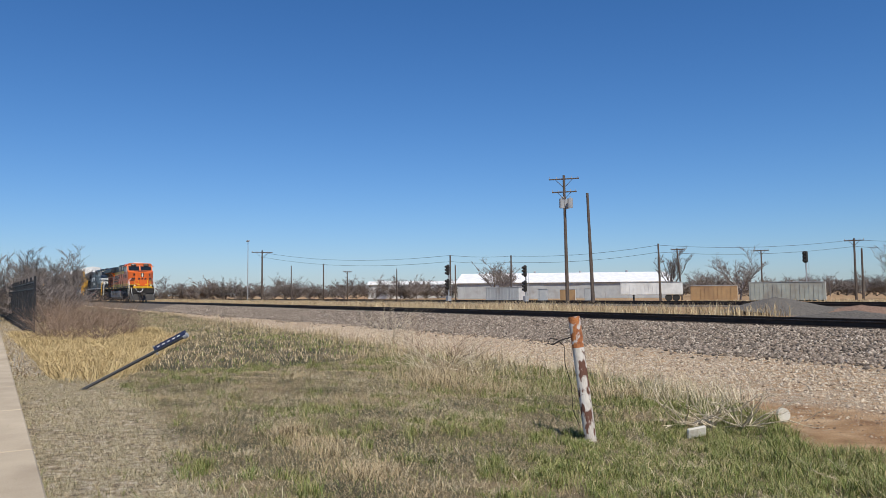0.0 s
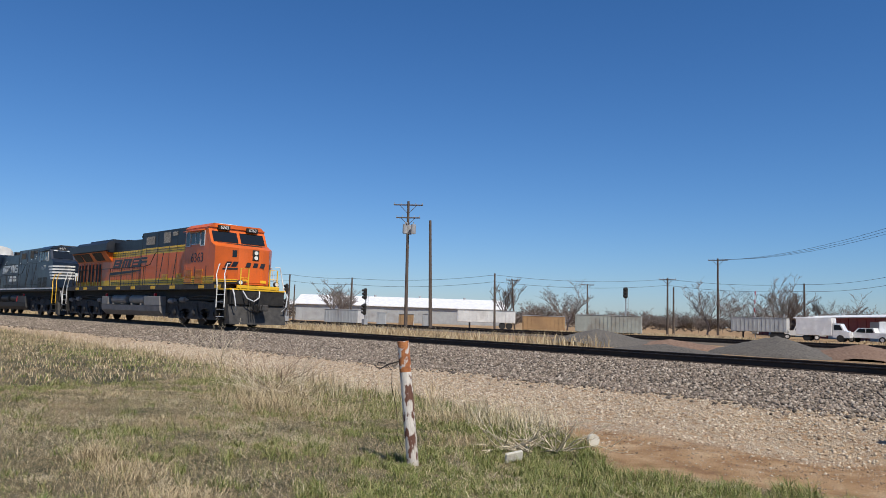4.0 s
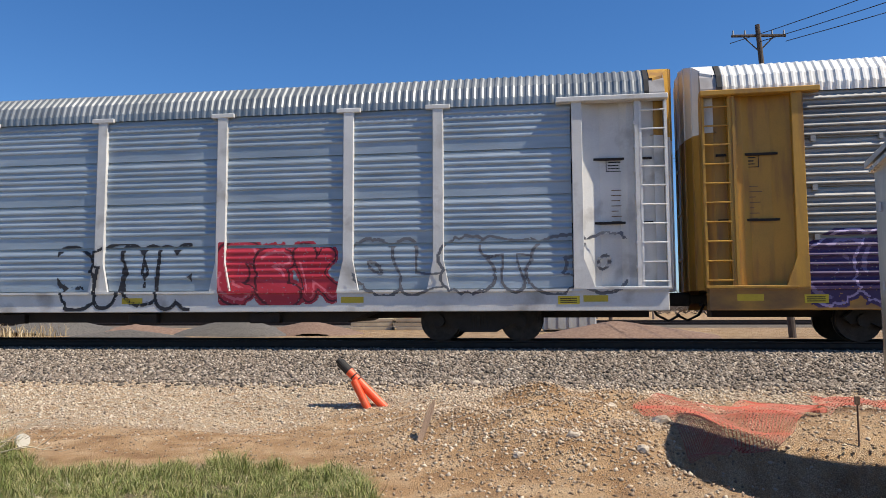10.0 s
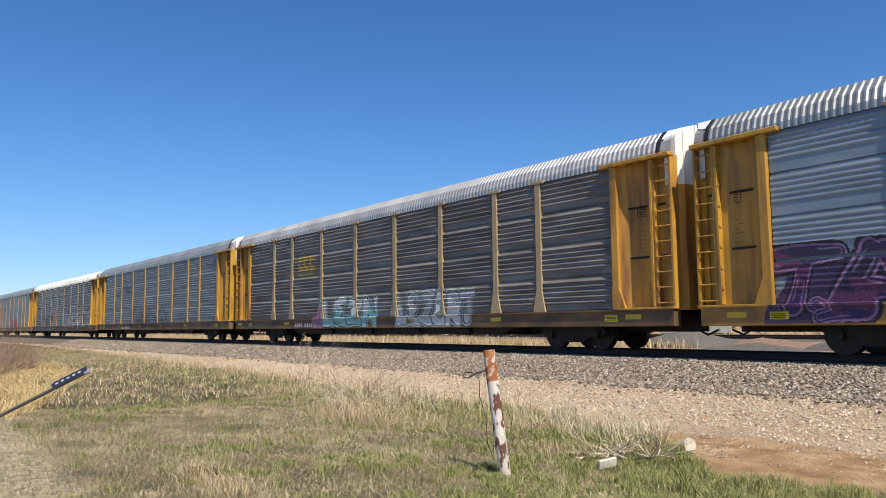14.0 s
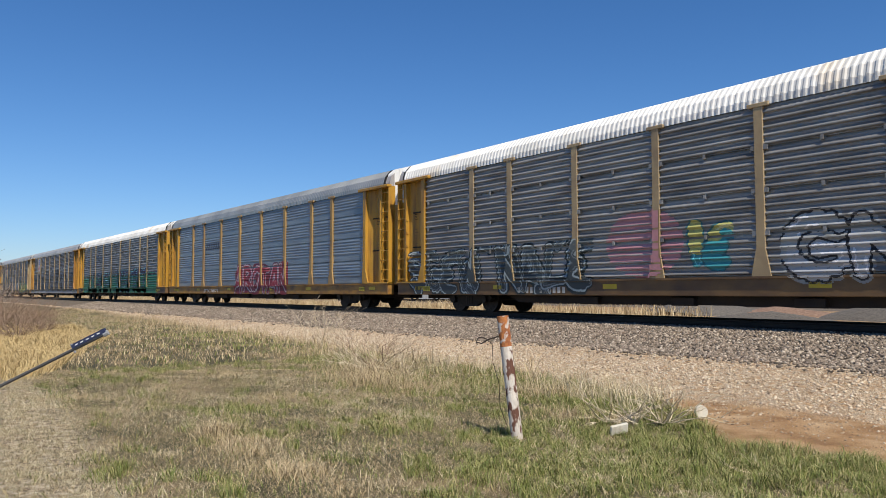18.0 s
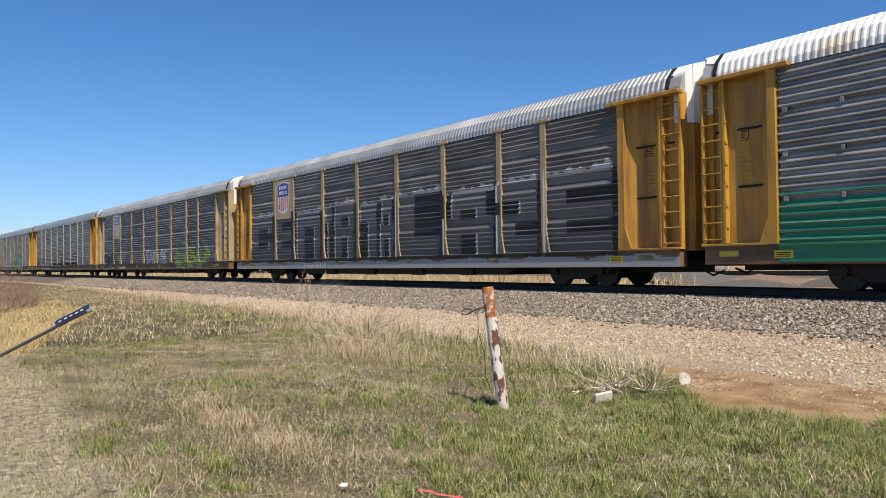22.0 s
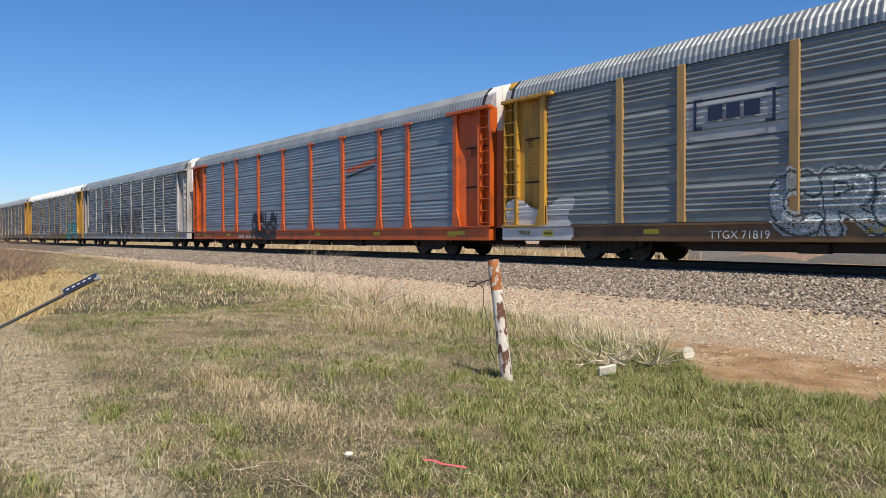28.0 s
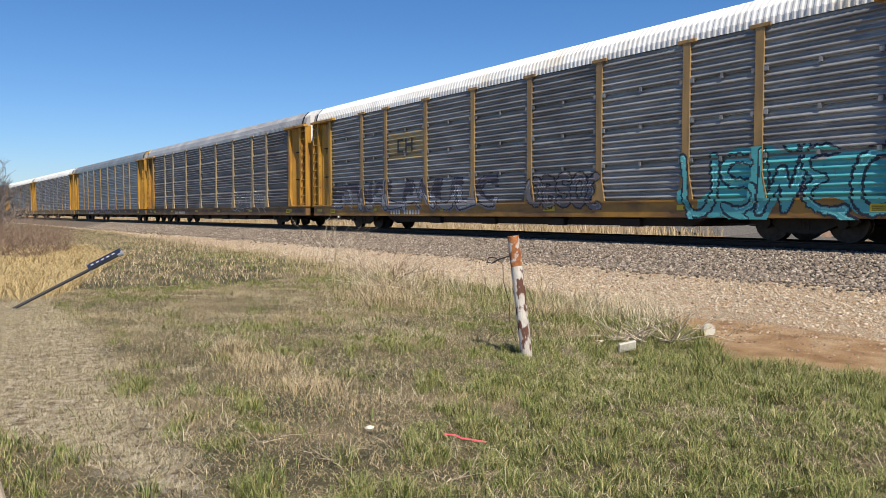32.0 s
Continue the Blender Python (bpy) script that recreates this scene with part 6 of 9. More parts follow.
TREES = [tree_mesh(s, 9.0, part_, n, fan, 0.022) for s, part_, n, fan in ((1, 0.25, 7, 0.75), (2, 0.2, 8, 0.9), (3, 0.3, 7, 0.65), (4, 0.2, 9, 0.95))]
BUSHES = [tree_mesh(s, 5.0, 0.06, 12, 0.95, 0.03) for s in (7, 8, 9)]


def plant_tree(i, x, y, scale, label="bare grey-brown deciduous tree", name="tree"):
    ob = empty(name, Matrix.Translation((x, y, gz(x, y) - 0.05)) @ pose(0, 0, 0, 0, 0, (i * 77) % 360), label, name, "bare trees on the skyline")
    wide = 1.0 if name == "tree" else 1.5
    ob.scale = (scale * wide, scale * wide, scale)
    kinds = TREES if name == "tree" else BUSHES
    t, c = kinds[i % len(kinds)]
    child("trunk", t, ob)
    child("crown", c, ob)


rng = random.Random(11)
# along the skyline: direction over the eye in degrees left of straight across, distance, height factor
for i in range(78):
    az = -38 + i * 1.5 + rng.uniform(-0.6, 0.6)
    d = rng.uniform(170, 240) if az > 22 else rng.uniform(150, 190)
    sc = rng.uniform(0.45, 0.95) * (1.1 if az < 25 else 0.85)
    plant_tree(i, -d * math.sin(radians(az)), d * math.cos(radians(az)), sc)
for i, (x, y, sc) in enumerate(((-60, 5.4, 0.55), (-68, 4.2, 0.62), (-56, 2.6, 0.5), (-74, 6.6, 0.62), (-50, 4.9, 0.34), (-82, 7.0, 0.62), (-64, 1.5, 0.5), (-92, 8.6, 0.62), (-78, 2.5, 0.6))):
    plant_tree(i + 1, x, y, sc, "bare scrubby tree beside the fence")
for i, (x, y, sc) in enumerate(((-83, 96, 0.95), (-102, 75, 0.8), (-98, 73, 0.65), (-73, 100, 0.9), (-112, 84, 0.8), (-4, 85, 0.75), (1, 92, 0.8), (8, 96, 0.8), (14, 90, 0.75), (-58, 118, 1.0), (-48, 125, 1.0), (-52, 130, 1.1))):
    plant_tree(i + 2, x, y, sc)
for i in range(210):
    az = -36 + i * 0.554 + rng.uniform(-0.4, 0.4)
    d = rng.uniform(185, 225) if az > 22 else rng.uniform(150, 185)
    plant_tree(i, -d * math.sin(radians(az)), d * math.cos(radians(az)), rng.uniform(0.6, 1.15), "dense bare brown bush in the far hedge", "bush")
for i in range(14):
    plant_tree(i, -52 - 3.2 * i, (52 + 3.2 * i) * rng.uniform(0.03, 0.10), rng.uniform(0.4, 0.65), "dense bare brown bush beside the fence", "bush")

# ---- beside the camera ----
M["peeling"] = material("peeling_white_paint_on_rust", (0.46, 0.41, 0.35), (0.68, 0.63, 0.56), size=6, rough=0.75, bump=0.4, grain=40, dirt=(0.13, 0.055, 0.035), dirt_size=13.0, dirt_at=0.52, dirt_soft=0.03, stretch=(1, 1, 0.5), dirt_stretch=(1, 1, 0.55), vary=0)
M["rust"] = material("orange_rust", (0.22, 0.07, 0.03), (0.50, 0.19, 0.06), size=14, rough=0.9, bump=0.5, grain=60, dirt=(0.55, 0.50, 0.45), dirt_size=13.0, dirt_at=0.56, dirt_soft=0.04)
M["orange_plastic"] = painted("orange_plastic", (0.78, 0.085, 0.02), 0.4, dirt=(0.5, 0.16, 0.07), dirt_size=6, dirt_at=0.66)
M["aluminium"] = material("brushed_aluminium", (0.50, 0.50, 0.49), (0.66, 0.65, 0.63), size=1.5, rough=0.30, metal=1.0, bump=0.02, grain=120, stretch=(1, 1, 0.05))
M["net"] = painted("orange_net", (0.44, 0.066, 0.03), 0.6, dirt=(0.28, 0.11, 0.06), dirt_size=3.0, dirt_at=0.55)
M["blue_sign"] = painted("blue_sign_face", (0.02, 0.03, 0.08), 0.4)
M["sign_pole"] = painted("dark_pipe", (0.06, 0.06, 0.06), 0.5)
M["fence_black"] = painted("black_fence_paint", (0.012, 0.012, 0.014), 0.5)
M["old_wood"] = material("split_wood", (0.16, 0.10, 0.065), (0.32, 0.22, 0.15), size=4, rough=0.9, bump=0.5, stretch=(6, 6, 0.5))
M["pale_plastic"] = painted("pale_plastic", (0.66, 0.62, 0.52), 0.5, dirt=(0.45, 0.38, 0.28), dirt_size=14, dirt_at=0.6)
M["pink"] = painted("pink_tape", (0.70, 0.10, 0.12), 0.5)


def marker_post():
    ob = empty("marker_post", pose(-6.50, 5.99, gz(-6.50, 5.99), 0.6, -6.6, 40), "leaning steel pipe post with peeling white paint and rust", "post")
    bm = bmesh.new()
    tube(bm, (0, 0, -0.2), (0, 0, 1.02), 0.066, 20)
    part("pipe", bm, M["peeling"], ob)
    bm = bmesh.new()
    tube(bm, (0, 0, 1.02), (0, 0, 1.36), 0.0665, 20)
    part("rusty_top", bm, M["rust"], ob, "orange rusted pipe end")
    bm = bmesh.new()
    pts = [(-0.06, 0.0, 1.14), (-0.18, -0.02, 1.12), (-0.27, -0.02, 1.08), (-0.33, 0.0, 1.10), (-0.30, 0.02, 1.15), (-0.22, 0.02, 1.13), (-0.15, 0.0, 1.05), (-0.17, 0.01, 0.86), (-0.13, 0.0, 0.62), (-0.15, 0.01, 0.35), (-0.10, 0.02, 0.16)]
    pipe(bm, pts[:6], 0.008, 6)
    pipe(bm, pts[5:], 0.004, 5)
    part("wire", bm, M["brown"], ob, "curled rusty wire")


def fallen_sign():
    a, b = Vector((-14.5, 1.75, -0.05)), Vector((-13.56, 3.32, 0.90))
    ob = empty("street_sign", Matrix(), "bent street sign on a leaning steel pole", "street sign")
    bm = bmesh.new()
    tube(bm, a, b, 0.027, 10)
    part("pole", bm, M["sign_pole"], ob)
    d = (b - a).normalized()
    side = d.cross(Vector((0, 0, 1))).normalized()
    up = side.cross(d)
    for k, (off, lift) in enumerate(((0.03, 0.0), (-0.04, 0.02))):
        bm = bmesh.new()
        c0, c1 = b - d * 0.52, b + d * 0.06
        vs = []
        for p, s in ((c0, -1), (c1, -1), (c1, 1), (c0, 1)):
            vs.append(bm.verts.new(p + up * (0.03 * s + lift + 0.045) + side * off))
        f = bm.faces.new(vs)
        g = bmesh.ops.extrude_face_region(bm, geom=[f])
        bmesh.ops.translate(bm, verts=[v for v in g["geom"] if isinstance(v, bmesh.types.BMVert)], vec=side * 0.008)
        plate = part("sign_plate", bm, M["blue_sign"], ob, "blue street-name plate")
        for i in range(5):
            bm = bmesh.new()
            p0 = c0 + d * (0.06 + 0.095 * i)
            p1 = p0 + d * 0.05
            w = side * (off + (0.012 if k == 0 else -0.004)) + up * (lift + 0.05)
            vs = [bm.verts.new(p + up * 0.009 * s + w) for p, s in ((p0, -1), (p1, -1), (p1, 1), (p0, 1))]
            bm.faces.new(vs)
            part("white_bar", bm, M["loco_white"], plate)
    bm = bmesh.new()
    c = b - d * 0.52
    tube(bm, c - up * 0.06, c + up * 0.10, 0.02, 6)
    tube(bm, b, b + d * 0.08, 0.045, 8)
    part("bracket", bm, M["insulator"], ob)


def conduits():
    z = gz(-2.5, 12.3)
    ob = empty("conduit_stub", (-2.40, 12.3, z - 0.10), "two orange plastic conduits rising crossed from the dirt", "conduit")
    bm = bmesh.new()
    tube(bm, (0.20, 0.0, -0.12), (-0.62, 0.06, 0.66), 0.068, 16)
    part("conduit", bm, M["orange_plastic"], ob)
    bm = bmesh.new()
    tube(bm, (-0.16, -0.08, -0.12), (-0.50, -0.02, 0.50), 0.062, 16)
    part("conduit", bm, M["orange_plastic"], ob)
    bm = bmesh.new()
    tube(bm, (-0.60, 0.06, 0.64), (-0.75, 0.07, 0.785), 0.074, 16)
    tube(bm, (-0.75, 0.07, 0.785), (-0.79, 0.072, 0.82), 0.05, 12)
    part("end_cap", bm, M["black"], ob, "black conduit end cap")
    for q in (0.78, 0.86):
        bm = bmesh.new()
        a, b = Vector((0.20, 0.0, -0.12)), Vector((-0.62, 0.06, 0.66))
        tube(bm, a.lerp(b, q), a.lerp(b, q + 0.02), 0.072, 16)
        part("tape_band", bm, M["brown"], ob)


def signal_cabinet():
    x0, x1, y0, y1, z0, z1 = 3.69, 6.9, 6.89, 9.03, 0.48, 3.17
    ob = empty("signal_cabinet", Matrix(), "brushed aluminium signal cabinet on steel legs over a pit", "cabinet")
    ym = (y0 + y1) / 2
    bm = bmesh.new()
    prism(bm, [(y0, z0), (y1, z0), (y1, z1), (ym, z1 + 0.22), (y0, z1)], "x", x0, x1)
    part("body", bm, M["aluminium"], ob)
    bm = bmesh.new()
    for s, ya in ((-1, y0), (1, y1)):
        prism(bm, [(ya + s * 0.10, z1 - 0.04), (ym, z1 + 0.25), (ym, z1 + 0.31), (ya + s * 0.10, z1 + 0.03)], "x", x0 - 0.06, x1 + 0.12)
    part("roof", bm, M["aluminium"], ob)
    bm = bmesh.new()
    prism(bm, [(y0 - 0.02, z1 - 0.10), (ym, z1 + 0.17), (y1 + 0.02, z1 - 0.10), (y1 + 0.02, z1 - 0.05), (ym, z1 + 0.22), (y0 - 0.02, z1 - 0.05)], "x", x0 - 0.05, x0)
    part("drip_edge", bm, M["aluminium"], ob)
    for a, b in ((y0 + 0.14, ym - 0.005), (ym + 0.005, y1 - 0.16)):
        bm = bmesh.new()
        box(bm, x0 - 0.022, x0, a, b, z0 + 0.22, z1 - 0.16, 0.004)
        door = part("door", bm, M["aluminium"], ob)
        for z in (z0 + 0.55, (z0 + z1) / 2, z1 - 0.5):
            bm = bmesh.new()
            y = a + 0.01 if a < ym - 0.3 else b - 0.01
            tube(bm, (x0 - 0.03, y, z - 0.05), (x0 - 0.03, y, z + 0.05), 0.012, 8)
            part("hinge", bm, M["silver"], door)
    bm = bmesh.new()
    box(bm, x0 - 0.06, x0 - 0.02, ym - 0.06, ym + 0.04, z0 + 1.18, z0 + 1.29, 0.008)
    box(bm, x0 - 0.075, x0 - 0.055, ym - 0.10, ym - 0.01, z0 + 1.20, z0 + 1.25, 0.005)
    part("handle", bm, M["silver"], ob, "small chrome latch")
    bm = bmesh.new()
    box(bm, x0 - 0.012, x0, ym - 0.25, ym + 0.35, z0 + 0.12, z0 + 0.135)
    part("vent_slot", bm, M["black"], ob)
    for x in (x0 + 0.25, x1 - 0.25):
        bm = bmesh.new()
        prism(bm, [(x - 0.07, z1 - 0.02), (x + 0.07, z1 - 0.02), (x + 0.07, z1 + 0.22), (x + 0.04, z1 + 0.28), (x - 0.04, z1 + 0.28), (x - 0.07, z1 + 0.22)], "y", y0 - 0.13, y0 - 0.115)
        part("lifting_lug", bm, M["silver"], ob)
    for x in (x0 + 0.08, x0 + 1.05, x1 - 1.05, x1 - 0.08):
        for y in (y0 + 0.1, y1 - 0.1):
            g = gz(x, y)
            bm = bmesh.new()
            box(bm, x - 0.06, x + 0.06, y - 0.05, y + 0.05, g - 0.1, z0)
            part("leg", bm, M["insulator"], ob)
    for i in range(3):
        bm = bmesh.new()
        x = x0 + 0.5 + 0.25 * i
        tube(bm, (x, ym - 0.3 * i, gz(x, ym - 0.3 * i) - 0.1), (x, ym - 0.3 * i, z0), 0.10, 12)
        part("conduit", bm, M["insulator"], ob)


def barrier_net():
    """Orange barrier net fallen over the bank: crossing strands that follow the folds."""

    def lay(u, v):
        # u along the bank, v across it
        w = 1.45 * (1 - u ** 2.2) + 0.22 + 0.12 * math.sin(9 * u + 1)
        x = 1.36 + 2.3 * u + 0.25 * (0.5 - v) * w + 0.08 * math.sin(7 * v + 13 * u)
        y = 9.50 + 1.5 * u + (v - 0.5) * w * (0.72 if v > 0.5 else 0.9) + 0.10 * math.sin(11 * u)
        fold = 0.05 * abs(math.sin(15 * u + 5 * v)) + 0.06 * abs(math.sin(9 * v + 11 * u + 1)) + 0.09 * math.exp(-((u - 0.22) / 0.14) ** 2) * (1 - abs(v - 0.5))
        return Vector((x, y, max(gz(x, y), -0.1) + 0.02 + fold))

    def lay3(u, v):
        x = 3.75 + 1.6 * u
        y = 10.75 + 0.75 * u + 0.7 * v + 0.1 * math.sin(9 * u)
        return Vector((x, y, gz(x, y) + 0.02 + 0.07 * abs(math.sin(12 * u + 5 * v)) + 0.05 * abs(math.sin(8 * v + 6 * u))))
    verts, faces = [], []

    def ribbon(pts, w):
        for a, b in zip(pts, pts[1:]):
            d = (b - a).normalized()
            s = d.cross(Vector((0.2, -0.6, 0.77))).normalized() * w
            k = len(verts)
            verts.extend([a - s, a + s, b + s, b - s])
            faces.append((k, k + 1, k + 2, k + 3))
    nu, nv = 66, 34
    for i in range(nu + 1):
        u = i / nu
        ribbon([lay(u, j / nv) for j in range(nv + 1)], 0.0048)
    for j in range(nv + 1):
        ribbon([lay(i / nu, j / nv) for i in range(nu + 1)], 0.0038)
    me = link_mesh("barrier_net", [tuple(v) for v in verts], faces, M["net"])
    tagged(new("barrier_net", me), "orange plastic barrier net crumpled over the dirt bank", "barrier net")
    verts.clear()
    faces.clear()
    for i in range(41):
        ribbon([lay3(i / 40, j / 18) for j in range(19)], 0.0045)
    for j in range(19):
        ribbon([lay3(i / 40, j / 18) for i in range(41)], 0.004)
    me = link_mesh("barrier_net", [tuple(v) for v in verts], faces, M["net"])
    tagged(new("barrier_net", me), "scrap of orange barrier net on the bank beside the cabinet", "barrier net")
    verts.clear()
    faces.clear()

    def lay2(u, v):
        x = 2.35 + 2.2 * u
        y = 5.7 + 1.1 * v + 0.1 * math.sin(8 * u)
        return Vector((x, y, gz(x, y) + 0.04 + (0.10 + 0.35 * u) * abs(math.sin(4 * u + 2 * v)) * (1 - 0.6 * v)))
    for i in range(31):
        ribbon([lay2(i / 30, j / 24) for j in range(25)], 0.008)
    for j in range(25):
        ribbon([lay2(i / 30, j / 24) for i in range(31)], 0.008)
    me = link_mesh("barrier_net", [tuple(v) for v in verts], faces, M["pink"])
    tagged(new("barrier_net", me), "faded pink-red barrier net heaped under the cabinet", "barrier net")


def small_things():
    bm = bmesh.new()
    tube(bm, (0, 0, 0), (0.02, -0.015, 0.035), 0.085, 20, 0.078)
    ob = new("plastic_lid", mesh_of(bm, "plastic_lid", M["pale_plastic"], False))
    ob.matrix_basis = pose(-5.95, 8.62, gz(-5.95, 8.62) + 0.09, 62, 0, 32)
    tagged(ob, "round pale plastic lid lying at the edge of the grass", "lid")
    bm = bmesh.new()
    box(bm, -0.10, 0.10, -0.03, 0.03, 0, 0.11, 0.01)
    for v in bm.verts:
        v.co += Vector((0.02 * math.sin(9 * v.co.z), 0.015 * math.sin(30 * v.co.x), 0.012 * math.sin(25 * v.co.x + 9 * v.co.y)))
    ob = new("crushed_carton", mesh_of(bm, "crushed_carton", M["pale_plastic"]))
    ob.matrix_basis = pose(-6.0, 7.1, gz(-6.0, 7.1) + 0.02, 8, -6, 48)
    tagged(ob, "crushed off-white carton lying in the grass", "carton")
    bm = bmesh.new()
    prism(bm, [(-0.03, 0.0), (0.03, 0.0), (0.05, 0.45), (0.03, 0.62), (-0.02, 0.5)], "y", -0.012, 0.012)
    ob = new("wood_stake", mesh_of(bm, "wood_stake", M["old_wood"]))
    ob.matrix_basis = pose(-1.32, 8.75, gz(-1.32, 8.75) - 0.03, -38, 14, 0)
    tagged(ob, "split wooden stake leaning on the dirt mound", "stake")
    bm = bmesh.new()
    tube(bm, (0, 0, 0), (0, 0, 0.5), 0.012, 6)
    box(bm, -0.03, 0.03, -0.015, 0.015, 0.48, 0.58, 0.004)
    ob = new("survey_stake", mesh_of(bm, "survey_stake", M["old_wood"]))
    ob.matrix_basis = Matrix.Translation((3.75, 9.9, gz(3.75, 9.9)))
    tagged(ob, "thin survey stake in the bank beside the pit", "stake")
    bm = bmesh.new()
    pts = [Vector((-4.45 + 0.075 * i, 3.30 + 0.03 * i + 0.02 * math.sin(i * 2.1), gz(-4.55 + 0.10 * i, 3.4) + 0.07)) for i in range(5)]
    for a, b in zip(pts, pts[1:]):
        s = Vector((0, 0.006, 0.003))
        bm.faces.new([bm.verts.new(p) for p in (a - s, a + s, b + s, b - s)])
    tagged(new("marking_tape", mesh_of(bm, "marking_tape", M["pink"])), "scrap of pink marking tape in the grass", "tape")
    bm = bmesh.new()
    bmesh.ops.create_icosphere(bm, subdivisions=2, radius=0.032)
    for v in bm.verts:
        v.co *= 1 + 0.2 * math.sin(20 * v.co.x + 3) * math.cos(17 * v.co.y)
    ob = new("crumpled_paper", mesh_of(bm, "crumpled_paper", M["pale_plastic"]))
    ob.matrix_basis = Matrix.Translation((-4.93, 3.0, gz(-4.93, 3.0) + 0.05)) @ Matrix.Diagonal((1, 1, 0.5, 1))
    tagged(ob, "crumpled scrap of white paper in the grass", "litter")


def metal_fence():
    ob = empty("metal_fence", (-33.0, 2.3, 0), "black upright-bar metal fence beside dry grass", "fence")
    posts = []
    bar = bmesh.new()
    box(bar, -0.012, 0.012, -0.012, 0.012, 0.08, 2.25)
    bar = mesh_of(bar, "picket", M["fence_black"])
    postm = bmesh.new()
    box(postm, -0.04, 0.04, -0.04, 0.04, -0.1, 2.4, 0.005)
    postm = mesh_of(postm, "post", M["fence_black"])
    for i in range(18):
        child("post", postm, ob, (-i * 2.4, 0.0, 0.0))
    for i in range(260):
        child("picket", bar, ob, (-0.08 - i * 0.16, 0.0, 0.0))
    for z in (0.25, 1.9, 2.15):
        bm = bmesh.new()
        box(bm, -41.6, 0, -0.02, 0.02, z, z + 0.04)
        part("rail", bm, M["fence_black"], ob)


def kerb():
    """A long pale concrete footway edge, in slabs."""
    ob = tagged(empty("kerb", (0, 0, 0), "pale concrete footway edge beside the grass", "kerb"), kind="structure")
    ob["kind"] = "structure"
    rng = random.Random(3)
    slab = bmesh.new()
    box(slab, -1.49, 1.49, -2.6, 0.0, -0.2, 0.13, 0.015)
    slab = mesh_of(slab, "slab", M["concrete"])
    for i in range(14):
        x = -4.2 - 3.0 * i
        if x > -44:
            child("slab", slab, ob, pose(x, 0.72 + (-x - 5) * 0.019, rng.uniform(-0.004, 0.004), 0, 0, -1.09))


marker_post()
fallen_sign()
conduits()
signal_cabinet()
barrier_net()
small_things()
metal_fence()
kerb()

# ---- loose stone, grass and weeds ----


def quick_mesh(name, verts, sizes, corners, mat):
    """A mesh from flat arrays: all vertices, the corner count of each face, and the corners."""
    me = bpy.data.meshes.new(name)
    me.vertices.add(len(verts))
    me.vertices.foreach_set("co", np.asarray(verts, np.float32).ravel())
    sizes = np.asarray(sizes, np.int32)
    me.loops.add(int(sizes.sum()))
    me.loops.foreach_set("vertex_index", np.asarray(corners, np.int32).ravel())
    me.polygons.add(len(sizes))
    me.polygons.foreach_set("loop_start", np.concatenate([[0], np.cumsum(sizes)[:-1]]).astype(np.int32))
    me.materials.append(mat)
    me.update(calc_edges=True)
    return me


OCTA = np.array([(1, 0, 0), (-1, 0, 0), (0, 1, 0), (0, -1, 0), (0, 0, 1), (0, 0, -1)], float)
OCTF = np.array([(0, 2, 4), (2, 1, 4), (1, 3, 4), (3, 0, 4), (2, 0, 5), (1, 2, 5), (3, 1, 5), (0, 3, 5)])


def stones(name, x, y, z, size, mat, label, seed, flat=0.75):
    """Broken stones: crooked eight-faced chips, each turned its own way."""
    r = np.random.RandomState(seed)
    n = len(x)
    v = OCTA[None] * r.uniform(0.6, 1.25, (n, 6, 1)) + r.uniform(-0.22, 0.22, (n, 6, 3))
    v *= (np.asarray(size) * 0.5)[:, None, None]
    a, b = r.uniform(0, 2 * np.pi, n), r.uniform(-0.6, 0.6, n)
    ca, sa, cb, sb = np.cos(a), np.sin(a), np.cos(b), np.sin(b)
    X = v[..., 0] * cb[:, None] + v[..., 2] * sb[:, None]
    Z = -v[..., 0] * sb[:, None] + v[..., 2] * cb[:, None]
    Y = v[..., 1]
    v = np.stack([X * ca[:, None] - Y * sa[:, None], X * sa[:, None] + Y * ca[:, None], Z * flat], -1)
    v += np.stack([x, y, z], -1)[:, None, :]
    f = (OCTF[None] + 6 * np.arange(n)[:, None, None]).reshape(-1)
    me = quick_mesh(name, v.reshape(-1, 3), np.full(8 * n, 3), f, mat)
    return tagged(new(name, me), label, "gravel", kind="stuff")


def bed_z(y):
    ys = [TRACK_Y + p[0] for p in BED]
    zs = [RAIL_Z + p[1] for p in BED]
    return np.interp(y, ys, zs)


M["stone_grey"] = island_material("ballast_stones", [(0.045, 0.035, 0.027), (0.14, 0.112, 0.085), (0.23, 0.182, 0.14), (0.08, 0.064, 0.049), (0.32, 0.26, 0.205), (0.17, 0.124, 0.09), (0.48, 0.415, 0.335), (0.11, 0.086, 0.065)])
M["stone_pale"] = island_material("pale_stones", [(0.48, 0.37, 0.255), (0.62, 0.52, 0.39), (0.38, 0.275, 0.175), (0.64, 0.56, 0.44), (0.53, 0.415, 0.29), (0.58, 0.475, 0.345), (0.20, 0.135, 0.085), (0.60, 0.52, 0.41)])
R = np.random.RandomState(21)
n = 62000
x = np.concatenate([R.uniform(-26, 13, n), R.uniform(-75, -26, 26000)])
y = TRACK_Y - np.where(R.uniform(0, 1, len(x)) < 0.86, R.uniform(0.85, 3.9, len(x)), 3.7 + np.abs(R.normal(0, 0.38, len(x))))
s = np.where(x > -26, R.uniform(0.05, 0.115, len(x)), R.uniform(0.07, 0.14, len(x)))
